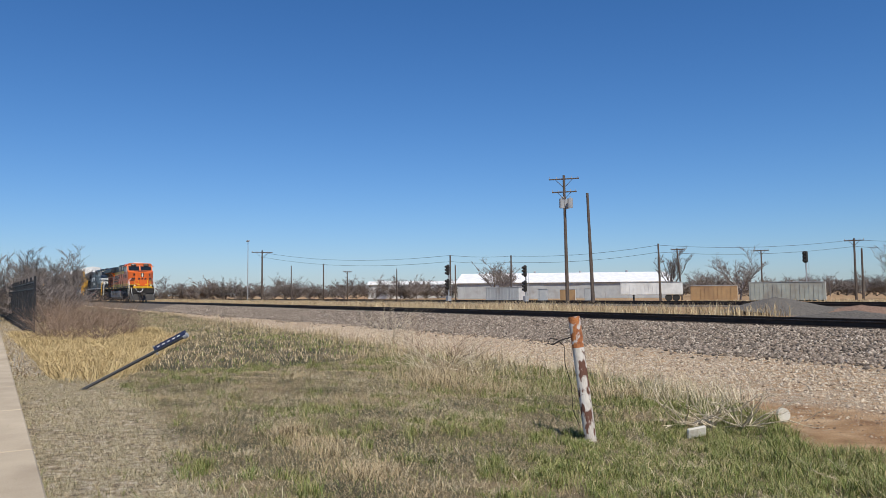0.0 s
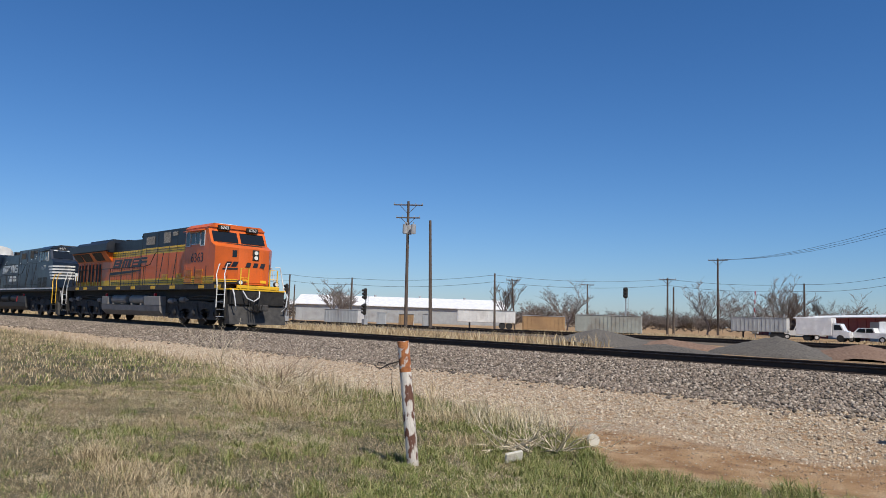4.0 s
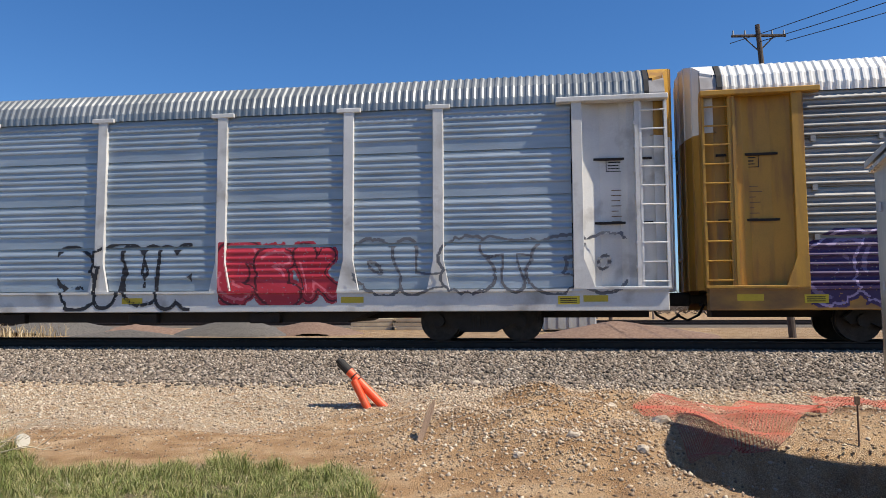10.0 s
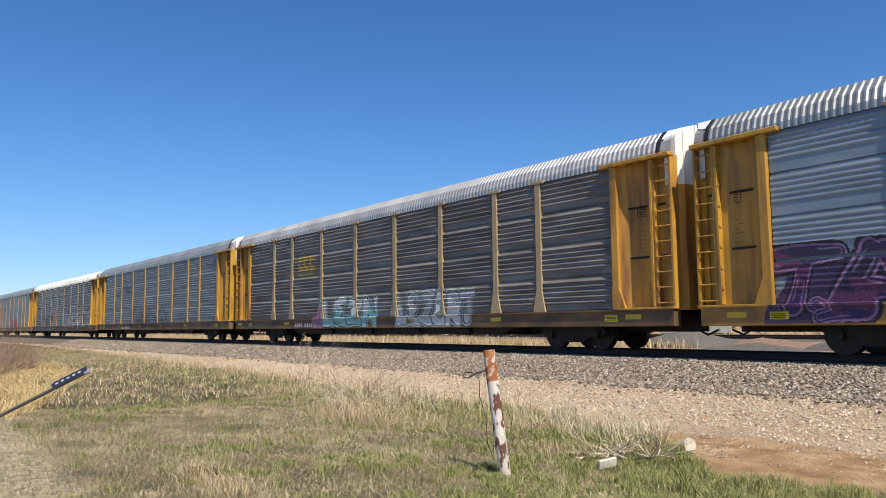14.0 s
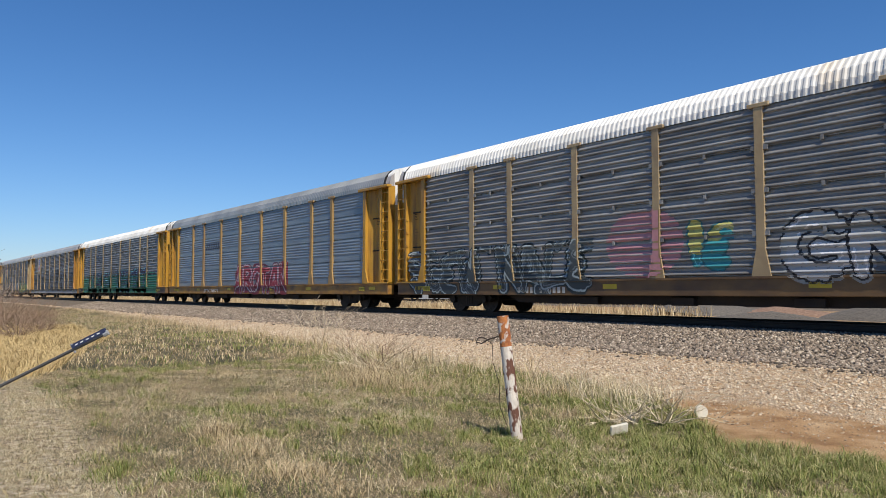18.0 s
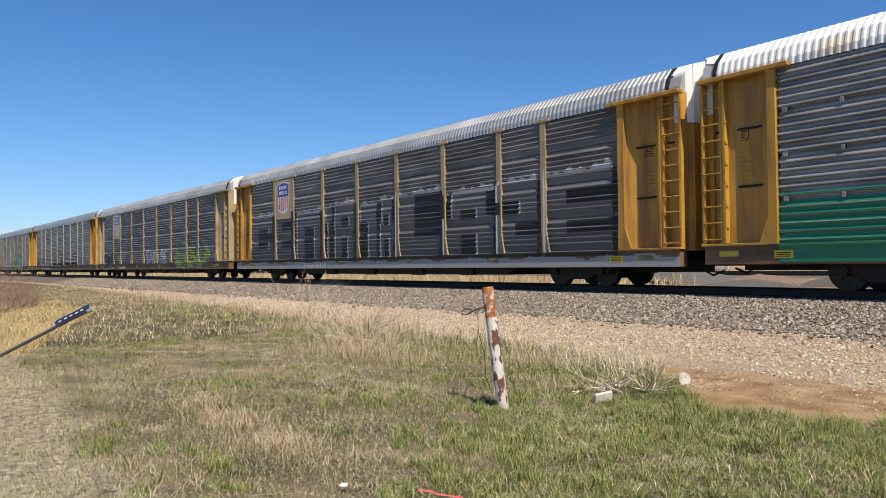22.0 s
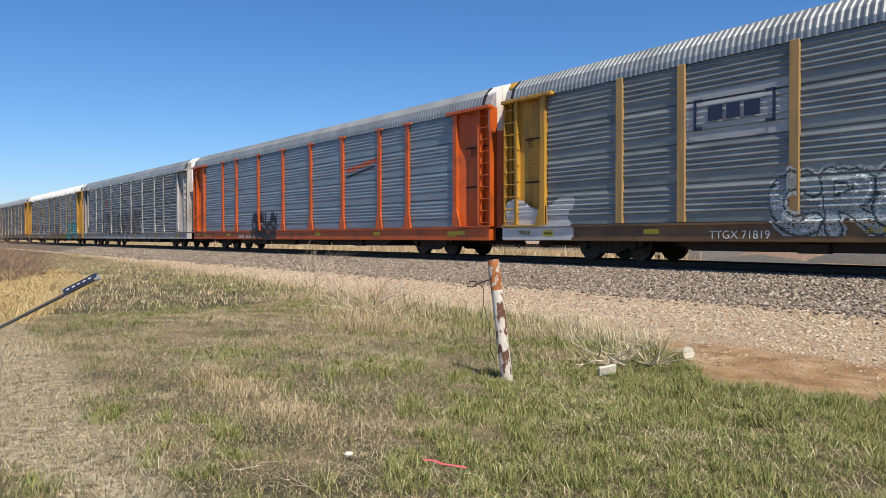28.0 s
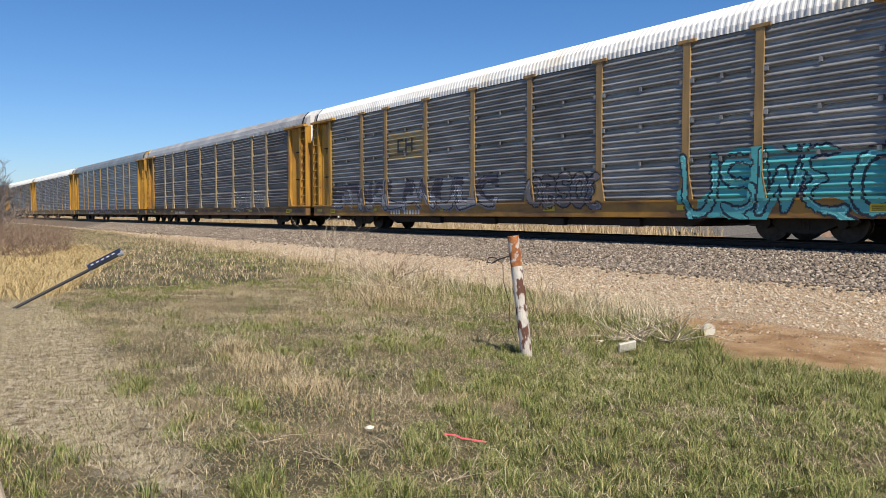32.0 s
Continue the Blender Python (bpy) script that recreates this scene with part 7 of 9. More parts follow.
stones("ballast_stones", x, y - bend(x), np.maximum(bed_z(y), ground_z(x, y - bend(x))) + 0.012, s, M["stone_grey"], "loose grey-brown crushed-stone ballast", 1)
n = 44000
x = R.uniform(-32, 11, n) * 1.0
y = np.interp(x, [-9, -5.5, -3.6], [12.7, 13.1, 13.6]) + np.abs(R.normal(0, 1.0, n)) * np.sign(R.uniform(-1.2, 0.8, n))
y = y - 0.8 * bend(x)
keep = (y < 15.4) & (y > grass_edge(x))
x, y = x[keep], y[keep]
stones("pale_stones", x, y, ground_z(x, y) + 0.006, 0.014 + 0.07 * R.uniform(0, 1, len(x)) ** 3, M["stone_pale"], "scattered pale broken stone beside the ballast", 2)
M["stone_mound"] = island_material("mound_rubble", [(0.34, 0.235, 0.145), (0.46, 0.345, 0.23), (0.25, 0.165, 0.098), (0.60, 0.50, 0.37), (0.40, 0.285, 0.175), (0.16, 0.10, 0.06), (0.52, 0.40, 0.275)])
x, y = R.normal(0.4, 1.3, 20000), R.normal(9.5, 1.5, 20000)
keep = (y > 6.8) & (x > -2.2) & (x < 7) & (y < 13)
x, y = x[keep], y[keep]
stones("mound_stones", x, y, ground_z(x, y) + 0.005, 0.010 + 0.055 * R.uniform(0, 1, len(x)) ** 4, M["stone_mound"], "stony rubble on the dirt mound", 3)
x, y = R.uniform(-1.5, 7, 6000), R.uniform(7.5, 13.0, 6000)
stones("bank_stones", x, y, ground_z(x, y) + 0.004, 0.012 + 0.06 * R.uniform(0, 1, 6000) ** 4, M["stone_pale"], "pale broken stones scattered on the bank", 5)
x, y = R.uniform(-7, 6, 12000), R.uniform(8.4, 13.4, 12000)
keep = y > grass_edge(x)
x, y = x[keep], y[keep]
stones("dirt_stones", x, y, ground_z(x, y) + 0.004, 0.01 + 0.045 * R.uniform(0, 1, len(x)) ** 3, M["stone_mound"], "small stones scattered on bare dirt", 4)


def rock(x, y, size, turn, label, mat="stone_pale"):
    bm = bmesh.new()
    bmesh.ops.create_icosphere(bm, subdivisions=2, radius=1.0)
    for v in bm.verts:
        k = noise.noise(v.co * 1.3 + Vector((x, y, 0)))
        v.co = Vector((v.co.x, v.co.y * 0.7, v.co.z * 0.55)) * (1 + 0.5 * k) * size
    ob = new("rock", mesh_of(bm, "rock", M[mat]))
    ob.matrix_basis = pose(x, y, gz(x, y) + size * 0.2, 0, 0, turn)
    tagged(ob, label, "rock", "rocks on the dirt")


for x, y, s, t in ((1.42, 9.5, 0.11, 20), (-0.3, 10.7, 0.10, 50), (-1.05, 13.6, 0.09, 0), (0.9, 9.9, 0.09, 70), (0.35, 8.2, 0.07, 10), (-0.2, 7.9, 0.06, 40), (1.0, 8.0, 0.085, 90), (2.1, 7.6, 0.08, 15)):
    rock(x, y, s, t, "pale angular rock on the dirt mound" if s > 0.1 else "small rough rock on the dirt")


def blades(name, x, y, h, w, lean, mat, label, seed, category="grass", z=None):
    """Bent tapering blades, each a quad and a tip."""
    r = np.random.RandomState(seed)
    n = len(x)
    a = r.uniform(0, 2 * np.pi, n)
    d = np.stack([np.cos(a), np.sin(a), np.zeros(n)], 1)
    p = r.uniform(0, 2 * np.pi, n)
    s = np.stack([np.cos(p), np.sin(p), np.zeros(n)], 1) * (w * 0.5)[:, None]
    base = np.stack([x, y, (ground_z(x, y) if z is None else z) - 0.01], 1)
    l1, l2 = lean * r.uniform(0.1, 0.5, n), lean * r.uniform(0.5, 1.5, n)
    mid = base + d * (h * l1)[:, None] + np.stack([0 * h, 0 * h, h * 0.6], 1)
    tip = base + d * (h * l2)[:, None] + np.stack([0 * h, 0 * h, h * np.clip(1.05 - 0.35 * l2, 0.35, 1)], 1)
    v = np.stack([base - s, base + s, mid + s * 0.8, mid - s * 0.8, tip], 1).reshape(-1, 3)
    k = 5 * np.arange(n)
    corners = np.stack([k, k + 1, k + 2, k + 3, k + 3, k + 2, k + 4], 1).ravel()
    me = quick_mesh(name, v, np.tile([4, 3], n), corners, mat)
    return tagged(new(name, me), label, category, kind="stuff")


M["grass_green"] = island_material("green_blades", [(0.085, 0.125, 0.016), (0.17, 0.215, 0.036), (0.11, 0.158, 0.02), (0.27, 0.28, 0.08), (0.44, 0.37, 0.18), (0.135, 0.18, 0.028), (0.36, 0.30, 0.13), (0.07, 0.10, 0.015)], 0.55, 0)
M["grass_dry"] = island_material("dry_blades", [(0.36, 0.265, 0.14), (0.50, 0.40, 0.235), (0.24, 0.168, 0.09), (0.62, 0.52, 0.335), (0.42, 0.305, 0.165)], 0.75, 0)
M["grass_grey"] = island_material("grey_dead_blades", [(0.34, 0.28, 0.165), (0.50, 0.43, 0.285), (0.17, 0.135, 0.08), (0.68, 0.60, 0.435), (0.24, 0.23, 0.10), (0.42, 0.35, 0.22)], 0.8, 0)


def scatter(n, x0, x1, y0, y1, rule, seed):
    r = np.random.RandomState(seed)
    x, y = r.uniform(x0, x1, n), r.uniform(y0, y1, n)
    keep = r.uniform(0, 1, n) < rule(x, y)
    return x[keep], y[keep]


def lush(x, y):
    """Where the turf is green: most near the bare dirt, patchy towards the camera."""
    e = grass_edge(x)
    band = np.maximum(np.exp(-((e - y) / 3.2) ** 2), 0.55 * smooth01(-6.5, -3.5, x)) * (x > -30)
    g = 0.42 + 0.06 * np.clip(x + 6, -3, 3) + 0.44 * wav(x, y, 0.75, 4.0) + 0.40 * wav(x, y, 2.3, 1.0) + 0.45 * wav(x, y, 6.3, 7.0)
    g = 0.04 + 0.96 * smooth01(0.22, 0.78, g * 0.7 + 0.60 * band)
    g *= 1 - 0.93 * worn(x, y)
    tufts = np.clip(0.62 + 0.75 * wav(x, y, 15.0, 2.0) + 0.5 * wav(x + 0.4 * y, y - 0.3 * x, 31.0, 5.0), 0.05, 1)
    return g * tufts * (y < e + 0.12 * wav(x, y, 9.0))


def dryness(x, y):
    return np.clip(1.0 - lush(x, y), 0.15, 1) * (y < grass_edge(x) + 0.25)


R = np.random.RandomState(31)
x, y = np.concatenate([scatter(470000, -17, -0.5, 0.4, 10.2, lush, 32), scatter(240000, -8.5, -0.8, 1.0, 8.6, lush, 132)], 1)
h = R.uniform(0.03, 0.10, len(x)) * (1 + 0.6 * np.exp(-((grass_edge(x) - y) / 1.0) ** 2)) * (1 + 0.25 * wav(x, y, 1.9)) * (1 + 0.45 * np.clip(wav(x, y, 6.3, 7.0), -0.6, 1)) * (1 + 0.4 * wav(x, y, 15.0, 2.0))
blades("green_grass", x, y, h, R.uniform(0.003, 0.0065, len(x)), 0.85, M["grass_green"], "green spring grass", 33)
x, y = scatter(70000, -70, -17, 1.5, 13.6, lush, 34)
blades("green_grass", x, y, R.uniform(0.07, 0.17, len(x)), R.uniform(0.010, 0.022, len(x)), 0.5, M["grass_green"], "green spring grass further along the railway", 35)
x, y = scatter(330000, -17, -0.8, 0.4, 10.0, lambda a, b: dryness(a, b) * 0.95, 36)
blades("dry_grass", x, y, R.uniform(0.02, 0.06, len(x)), R.uniform(0.002, 0.005, len(x)), 1.7, M["grass_dry"], "short dead grass between the green", 37)
x, y = scatter(60000, -70, -17, 0.9, 14.0, lambda a, b: dryness(a, b) * 0.8, 38)
blades("dry_grass", x, y, R.uniform(0.06, 0.18, len(x)), R.uniform(0.010, 0.02, len(x)), 0.9, M["grass_dry"], "dead grass further along the railway", 39)
x, y = scatter(190000, -18, -3.5, 0.6, 3.0, lambda a, b: worn(a, b) * np.clip(0.45 + 0.4 * wav(a, b, 4.0, 3.0) + 0.6 * wav(a + 0.4 * b, b - 0.3 * a, 13.0, 1.0) + 0.35 * wav(a, b, 27.0, 6.0), 0.02, 1), 40)
blades("dead_turf", x, y, R.uniform(0.02, 0.065, len(x)), R.uniform(0.003, 0.006, len(x)), 1.7, M["grass_grey"], "grey trampled dead turf beside the footway", 41)


def clump(cx, cy, n, spread, h, mat, seed, name, label, w=(0.004, 0.008), lean=0.7):
    r = np.random.RandomState(seed)
    x, y = r.normal(cx, spread, n), r.normal(cy, spread, n)
    blades(name, x, y, r.uniform(0.5, 1.0, n) * h, r.uniform(w[0], w[1], n), lean, mat, label, seed + 1)


for i, (cx, cy, n, sp, h) in enumerate(((-8.6, 3.4, 520, 0.14, 0.24), (-8.1, 3.35, 420, 0.2, 0.16), (-7.6, 3.35, 420, 0.2, 0.17), (-6.9, 3.3, 320, 0.2, 0.13), (-6.4, 3.27, 520, 0.16, 0.2), (-5.7, 3.3, 240, 0.16, 0.12),
                                        (-11.3, 7.1, 700, 0.4, 0.42), (-12.2, 7.6, 700, 0.5, 0.42), (-12.9, 8.2, 800, 0.55, 0.5), (-14.0, 9.0, 600, 0.6, 0.45), (-10.2, 7.6, 420, 0.4, 0.32), (-9.0, 8.6, 420, 0.35, 0.3), (-8.4, 8.5, 380, 0.3, 0.35), (-7.2, 7.4, 300, 0.3, 0.22), (-11.0, 5.2, 240, 0.25, 0.18), (-17.0, 9.2, 600, 0.7, 0.5), (-14.0, 5.5, 260, 0.3, 0.2), (-12.5, 2.9, 240, 0.3, 0.2))):
    clump(cx, cy, n, sp, h, M["grass_dry"], 50 + i, "dry_tuft", "tuft of straw-coloured dead grass", w=(0.003, 0.006), lean=1.1)
M["grass_gold"] = island_material("golden_dead_grass", [(0.50, 0.36, 0.155), (0.60, 0.46, 0.22), (0.36, 0.25, 0.105), (0.66, 0.53, 0.29), (0.44, 0.31, 0.13)], 0.75, 0)
M["grass_straw"] = island_material("bleached_straw", [(0.47, 0.385, 0.235), (0.58, 0.50, 0.33), (0.36, 0.285, 0.165), (0.66, 0.585, 0.43)], 0.75, 0)
x, y = scatter(16000, -14, -1.5, 1.2, 8.5, lambda a, b: np.clip(0.35 + 0.8 * wav(a, b, 1.7, 3.0), 0.05, 1) * (b < grass_edge(a)), 178)
blades("straw", x, y, R.uniform(0.06, 0.14, len(x)), R.uniform(0.003, 0.006, len(x)), 2.2, M["grass_straw"], "bleached straws lying in the lawn", 179)
rs = random.Random(77)
for i in range(40):
    cx, cy = rs.uniform(-14, -3.6), rs.uniform(2.4, 6.4)
    if abs(cx + 6.5) > 0.5 or abs(cy - 6.0) > 0.5:
        clump(cx, cy, rs.randint(50, 150), rs.uniform(0.07, 0.2), rs.uniform(0.06, 0.13), M["grass_straw"], 300 + 2 * i, "straw_tuft", "small tuft of bleached straw in the lawn", w=(0.002, 0.005), lean=1.6)
x, y = scatter(7000, -13.5, -6.8, 7.4, 10.4, lambda a, b: np.exp(-((b - grass_edge(a) + 0.35) / 0.8) ** 2) * (0.2 + 0.8 * (wav(a, b, 1.1, 2) > 0.0)), 78)
blades("rank_grass", x, y, R.uniform(0.15, 0.55, len(x)), R.uniform(0.004, 0.008, len(x)), 0.8, M["grass_straw"], "rank straw-coloured weeds between lawn and stone", 79)
# rank dry grass along the edge of the stone, by the fence, and beyond the track
x, y = scatter(9000, -46, -9.5, 8.5, 13.2, lambda a, b: np.exp(-((b - grass_edge(a) + 0.5) / 0.9) ** 2) * (0.25 + 0.75 * (wav(a, b, 0.9, 2) > 0.1)), 70)
blades("rank_grass", x, y, R.uniform(0.2, 0.55, len(x)), R.uniform(0.006, 0.014, len(x)), 0.7, M["grass_dry"], "rank dry weeds along the stone", 71)
x, y = scatter(150000, -36, -15.5, 1.6, 7.2, lambda a, b: smooth01(-14.5, -19, a) * np.clip(0.6 + 0.7 * wav(a, b, 0.5, 1), 0, 1) * (b < 2.5 + (-a - 15) * 0.33), 72)
blades("rank_grass", x, y, R.uniform(0.15, 0.42, len(x)), R.uniform(0.006, 0.012, len(x)), 1.2, M["grass_gold"], "bank of tall tan dry grass by the fence", 73)
x, y = scatter(60000, -190, -22, 23.0, 34.0, lambda a, b: np.clip(0.55 + 0.8 * wav(a, b, 0.25, 3), 0.05, 1), 74)
blades("tall_dry_grass", x, y, R.uniform(0.35, 0.95, len(x)), R.uniform(0.02, 0.05, len(x)), 0.35, M["grass_dry"], "tall tan dry grass beyond the track", 75)
x, y = scatter(14000, -60, 6, 70.0, 92.0, lambda a, b: np.clip(0.3 + 0.8 * wav(a, b, 0.2, 5), 0, 1), 76)
blades("tall_dry_grass", x, y, R.uniform(0.2, 0.5, len(x)), R.uniform(0.04, 0.08, len(x)), 0.5, M["grass_dry"], "dry grass beyond the further tracks", 77)

M["twig_pale"] = material("bleached_twig", (0.46, 0.38, 0.26), (0.66, 0.57, 0.42), size=8, rough=0.9, bump=0.1)
M["twig_brown"] = material("brown_twig", (0.16, 0.105, 0.072), (0.29, 0.205, 0.145), size=8, rough=0.9, bump=0.1)


def weed(x, y, size, n, mat, seed, label, name="dead_weed", flat=0.5, r0=0.006):
    """A dead weed: forked stems that spread from one root."""
    rng = random.Random(seed)
    verts, faces = [], []

    def stem(a, d, length, r, level):
        p = a
        prev = None
        for i in range(4):
            t = d.orthogonal().normalized()
            b = d.cross(t)
            base = len(verts)
            for k in range(3):
                w = 2.0944 * k
                verts.append(p + (t * math.cos(w) + b * math.sin(w)) * r * (1 - 0.2 * i))
            if prev is not None:
                for k in range(3):
                    faces.append((prev + k, prev + (k + 1) % 3, base + (k + 1) % 3, base + k))
            prev = base
            p = p + d * length / 3
            d = (d + Vector((rng.uniform(-1, 1), rng.uniform(-1, 1), rng.uniform(-0.6, 0.5))) * 0.3).normalized()
            if i > 0 and level < 2 and rng.random() < 0.85:
                nd = (d + Vector((rng.uniform(-1, 1), rng.uniform(-1, 1), rng.uniform(-0.3, 0.6))) * 0.8).normalized()
                stem(p, nd, length * 0.55, r * 0.6, level + 1)
    for i in range(n):
        w = rng.uniform(0, 6.283)
        d = Vector((math.cos(w), math.sin(w), rng.uniform(0.15, 1.2) * flat * 2)).normalized()
        stem(Vector((rng.uniform(-0.05, 0.05), rng.uniform(-0.05, 0.05), 0.0)), d, size * rng.uniform(0.6, 1.0), r0, 0)
    me = link_mesh(name, [tuple(v) for v in verts], faces, M[mat])
    ob = new(name, me)
    ob.location = (x, y, gz(x, y))
    tagged(ob, label, "weed", "dead weeds")


for i, (x, y, s, n, mat, fl) in enumerate(((-6.55, 7.6, 0.55, 12, "twig_pale", 0.35), (-5.95, 7.9, 0.5, 12, "twig_pale", 0.5), (-6.25, 7.7, 0.35, 10, "twig_pale", 0.3), (-13.2, 8.3, 0.75, 26, "twig_pale", 0.4), (-13.6, 8.7, 0.8, 26, "twig_brown", 0.5), (-12.6, 8.6, 0.6, 16, "twig_pale", 0.35),
                                              
                                              (-21.0, 11.4, 0.9, 22, "twig_pale", 0.9), (-5.25, 2.42, 0.26, 3, "twig_pale", 0.04), (-5.3, 4.05, 0.18, 3, "twig_pale", 0.05), (-3.75, 6.45, 0.30, 3, "twig_pale", 0.08), (-3.9, 2.9, 0.22, 4, "twig_pale", 0.2), (-4.6, 2.5, 0.2, 4, "twig_pale", 0.25))):
    weed(x, y, s, n, mat, 90 + i, "bleached dead weed with forked twigs" if mat == "twig_pale" else "brown dead weed with forked twigs", flat=fl, r0=0.010 if x <= -11 else 0.012 if y > 7 else 0.004)
rs = random.Random(8)
for i in range(24):
    x = -rs.uniform(26, 46)
    weed(x, -x * rs.uniform(0.085, 0.175), rs.uniform(0.7, 1.15), 34, "twig_brown", 130 + i, "reddish-brown bare shrub in the dry grass", "bare_shrub", 0.9, 0.009)

# ---- spray paint and marks on the cars ----


def in_seam(z):
    sheet = (EAVE - SILL) / 4
    u = np.mod(z - SILL, sheet) / sheet
    return (z > SILL + 0.3) & ((u > 0.962) | (u < 0.024))


def skin(x, z, kind="panel_dark"):
    """How far out the car's near side lies at (x, z), paint included."""
    out = HALF - 0.045 + np.maximum(ridge(kind, z - SILL), 0)
    out = np.where(z < SILL - 0.05, HALF + 0.03, np.where(z < SILL, HALF + 0.075, out))
    for e in EDGES[2:10]:
        half = np.where(z < SILL + 0.62, 0.24 - 0.125 * np.clip((z - SILL) / 0.62, 0, 1), 0.115)
        on = (np.abs(x - e) < half) & (z > SILL)
        out = np.where(on, HALF + 0.086, out)
    return -(out + 0.006)


def paint_patch(car, name, X, Z, colour, on, cell, label, tall=None):
    """Lay small squares of paint on the side where 'on' is true."""
    post_at = np.zeros(X.shape, bool)
    for e in EDGES[2:10]:
        post_at |= np.abs(X - e) < 0.115
    on = on & (post_at | ~in_seam(Z))
    X, Z, C = X[on], Z[on], colour[on]
    n = len(X)
    if not n:
        return
    h, g = cell / 2, (tall or cell) / 2
    xs = np.stack([X - h, X + h, X + h, X - h], 1)
    zs = np.stack([Z - g, Z - g, Z + g, Z + g], 1)
    kind = FLEET[CARS.index(car)][0]
    mid = skin(X, Z, kind)
    ys = skin(np.repeat(X[:, None], 4, 1), zs, kind)
    post = mid < -(HALF + 0.05)
    ys = np.where(post[:, None], mid[:, None], np.maximum(ys, -(HALF + 0.05)))
    v = np.stack([xs, ys, zs], -1).reshape(-1, 3)
    w = np.rint((v + (20, 3, 1)) * 2000).astype(np.int64)
    key = w[:, 0] * 10 ** 11 + w[:, 1] * 10 ** 5 + w[:, 2]
    _, first, back = np.unique(key, return_index=True, return_inverse=True)
    me = quick_mesh(name, v[first], np.full(n, 4), back, M["grafpaint"])
    at = me.color_attributes.new("paint", "FLOAT_COLOR", "CORNER")
    rgba = np.concatenate([np.repeat(C, 4, 0), np.ones((4 * n, 1))], 1)
    at.data.foreach_set("color", rgba.astype(np.float32).ravel())
    tagged(child(name, me, car), label, kind="stuff")


def arc(cx, cz, rx, rz, a0, a1, n=9):
    return [(cx + rx * math.cos(radians(a0 + (a1 - a0) * i / n)), cz + rz * math.sin(radians(a0 + (a1 - a0) * i / n))) for i in range(n + 1)]


# strokes of sprayed letter forms in a unit square
SIGNS = {
    "A": [[(0.05, 0.0), (0.42, 0.95), (0.58, 0.95), (0.95, 0.0)], [(0.25, 0.33), (0.75, 0.33)]],
    "B": [[(0.15, 0.0), (0.15, 1.0)], arc(0.2, 0.75, 0.6, 0.24, 90, -90), arc(0.2, 0.26, 0.7, 0.26, 90, -90)],
    "C": [arc(0.55, 0.5, 0.45, 0.48, 45, 315, 12)],
    "E": [arc(0.6, 0.76, 0.5, 0.24, 70, 250), arc(0.6, 0.26, 0.52, 0.27, 110, 300)],
    "F": [[(0.95, 0.95), (0.2, 0.92), (0.15, 0.0)], [(0.2, 0.5), (0.75, 0.52)]],
    "G": [arc(0.52, 0.5, 0.45, 0.48, 50, 330, 12), [(0.95, 0.25), (0.95, 0.45), (0.55, 0.45)]],
    "I": [[(0.5, 0.0), (0.5, 1.0)]],
    "K": [[(0.15, 1.0), (0.15, 0.0)], [(0.9, 0.98), (0.3, 0.5), (0.95, 0.0)]],
    "L": [[(0.2, 1.0), (0.15, 0.05), (0.9, 0.08)]],
    "M": [[(0.05, 0.0), (0.18, 0.95), (0.5, 0.35), (0.82, 0.95), (0.95, 0.0)]],
    "N": [[(0.1, 0.0), (0.15, 0.95), (0.85, 0.05), (0.9, 1.0)]],
    "O": [arc(0.5, 0.5, 0.42, 0.46, 0, 360, 14)],
    "P": [[(0.15, 0.0), (0.15, 1.0)], arc(0.2, 0.7, 0.65, 0.28, 90, -90)],
    "R": [[(0.12, 0.0), (0.15, 1.0)], arc(0.2, 0.72, 0.62, 0.26, 90, -90), [(0.35, 0.45), (0.95, 0.0)]],
    "S": [arc(0.52, 0.74, 0.38, 0.24, 30, 265), arc(0.5, 0.26, 0.42, 0.26, 88, -150)],
    "T": [[(0.02, 0.9), (0.98, 0.95)], [(0.5, 0.9), (0.48, 0.0)]],
    "U": [[(0.1, 1.0), (0.12, 0.35)], arc(0.48, 0.33, 0.36, 0.32, 180, 360), [(0.84, 0.35), (0.88, 1.0)]],
    "W": [[(0.02, 1.0), (0.22, 0.05), (0.5, 0.65), (0.78, 0.05), (0.98, 1.0)]],
    "Y": [[(0.05, 1.0), (0.5, 0.48), (0.95, 1.0)], [(0.5, 0.5), (0.45, 0.0)]],
    "Z": [[(0.1, 0.92), (0.88, 0.95), (0.12, 0.06), (0.95, 0.05)]],
    "~": [[(0.0, 0.45), (0.35, 0.85), (0.6, 0.2), (1.0, 0.6)]],
    ">": [[(0.05, 0.85), (0.95, 0.55), (0.05, 0.2)], [(0.0, 0.5), (0.5, 0.52)]],
}


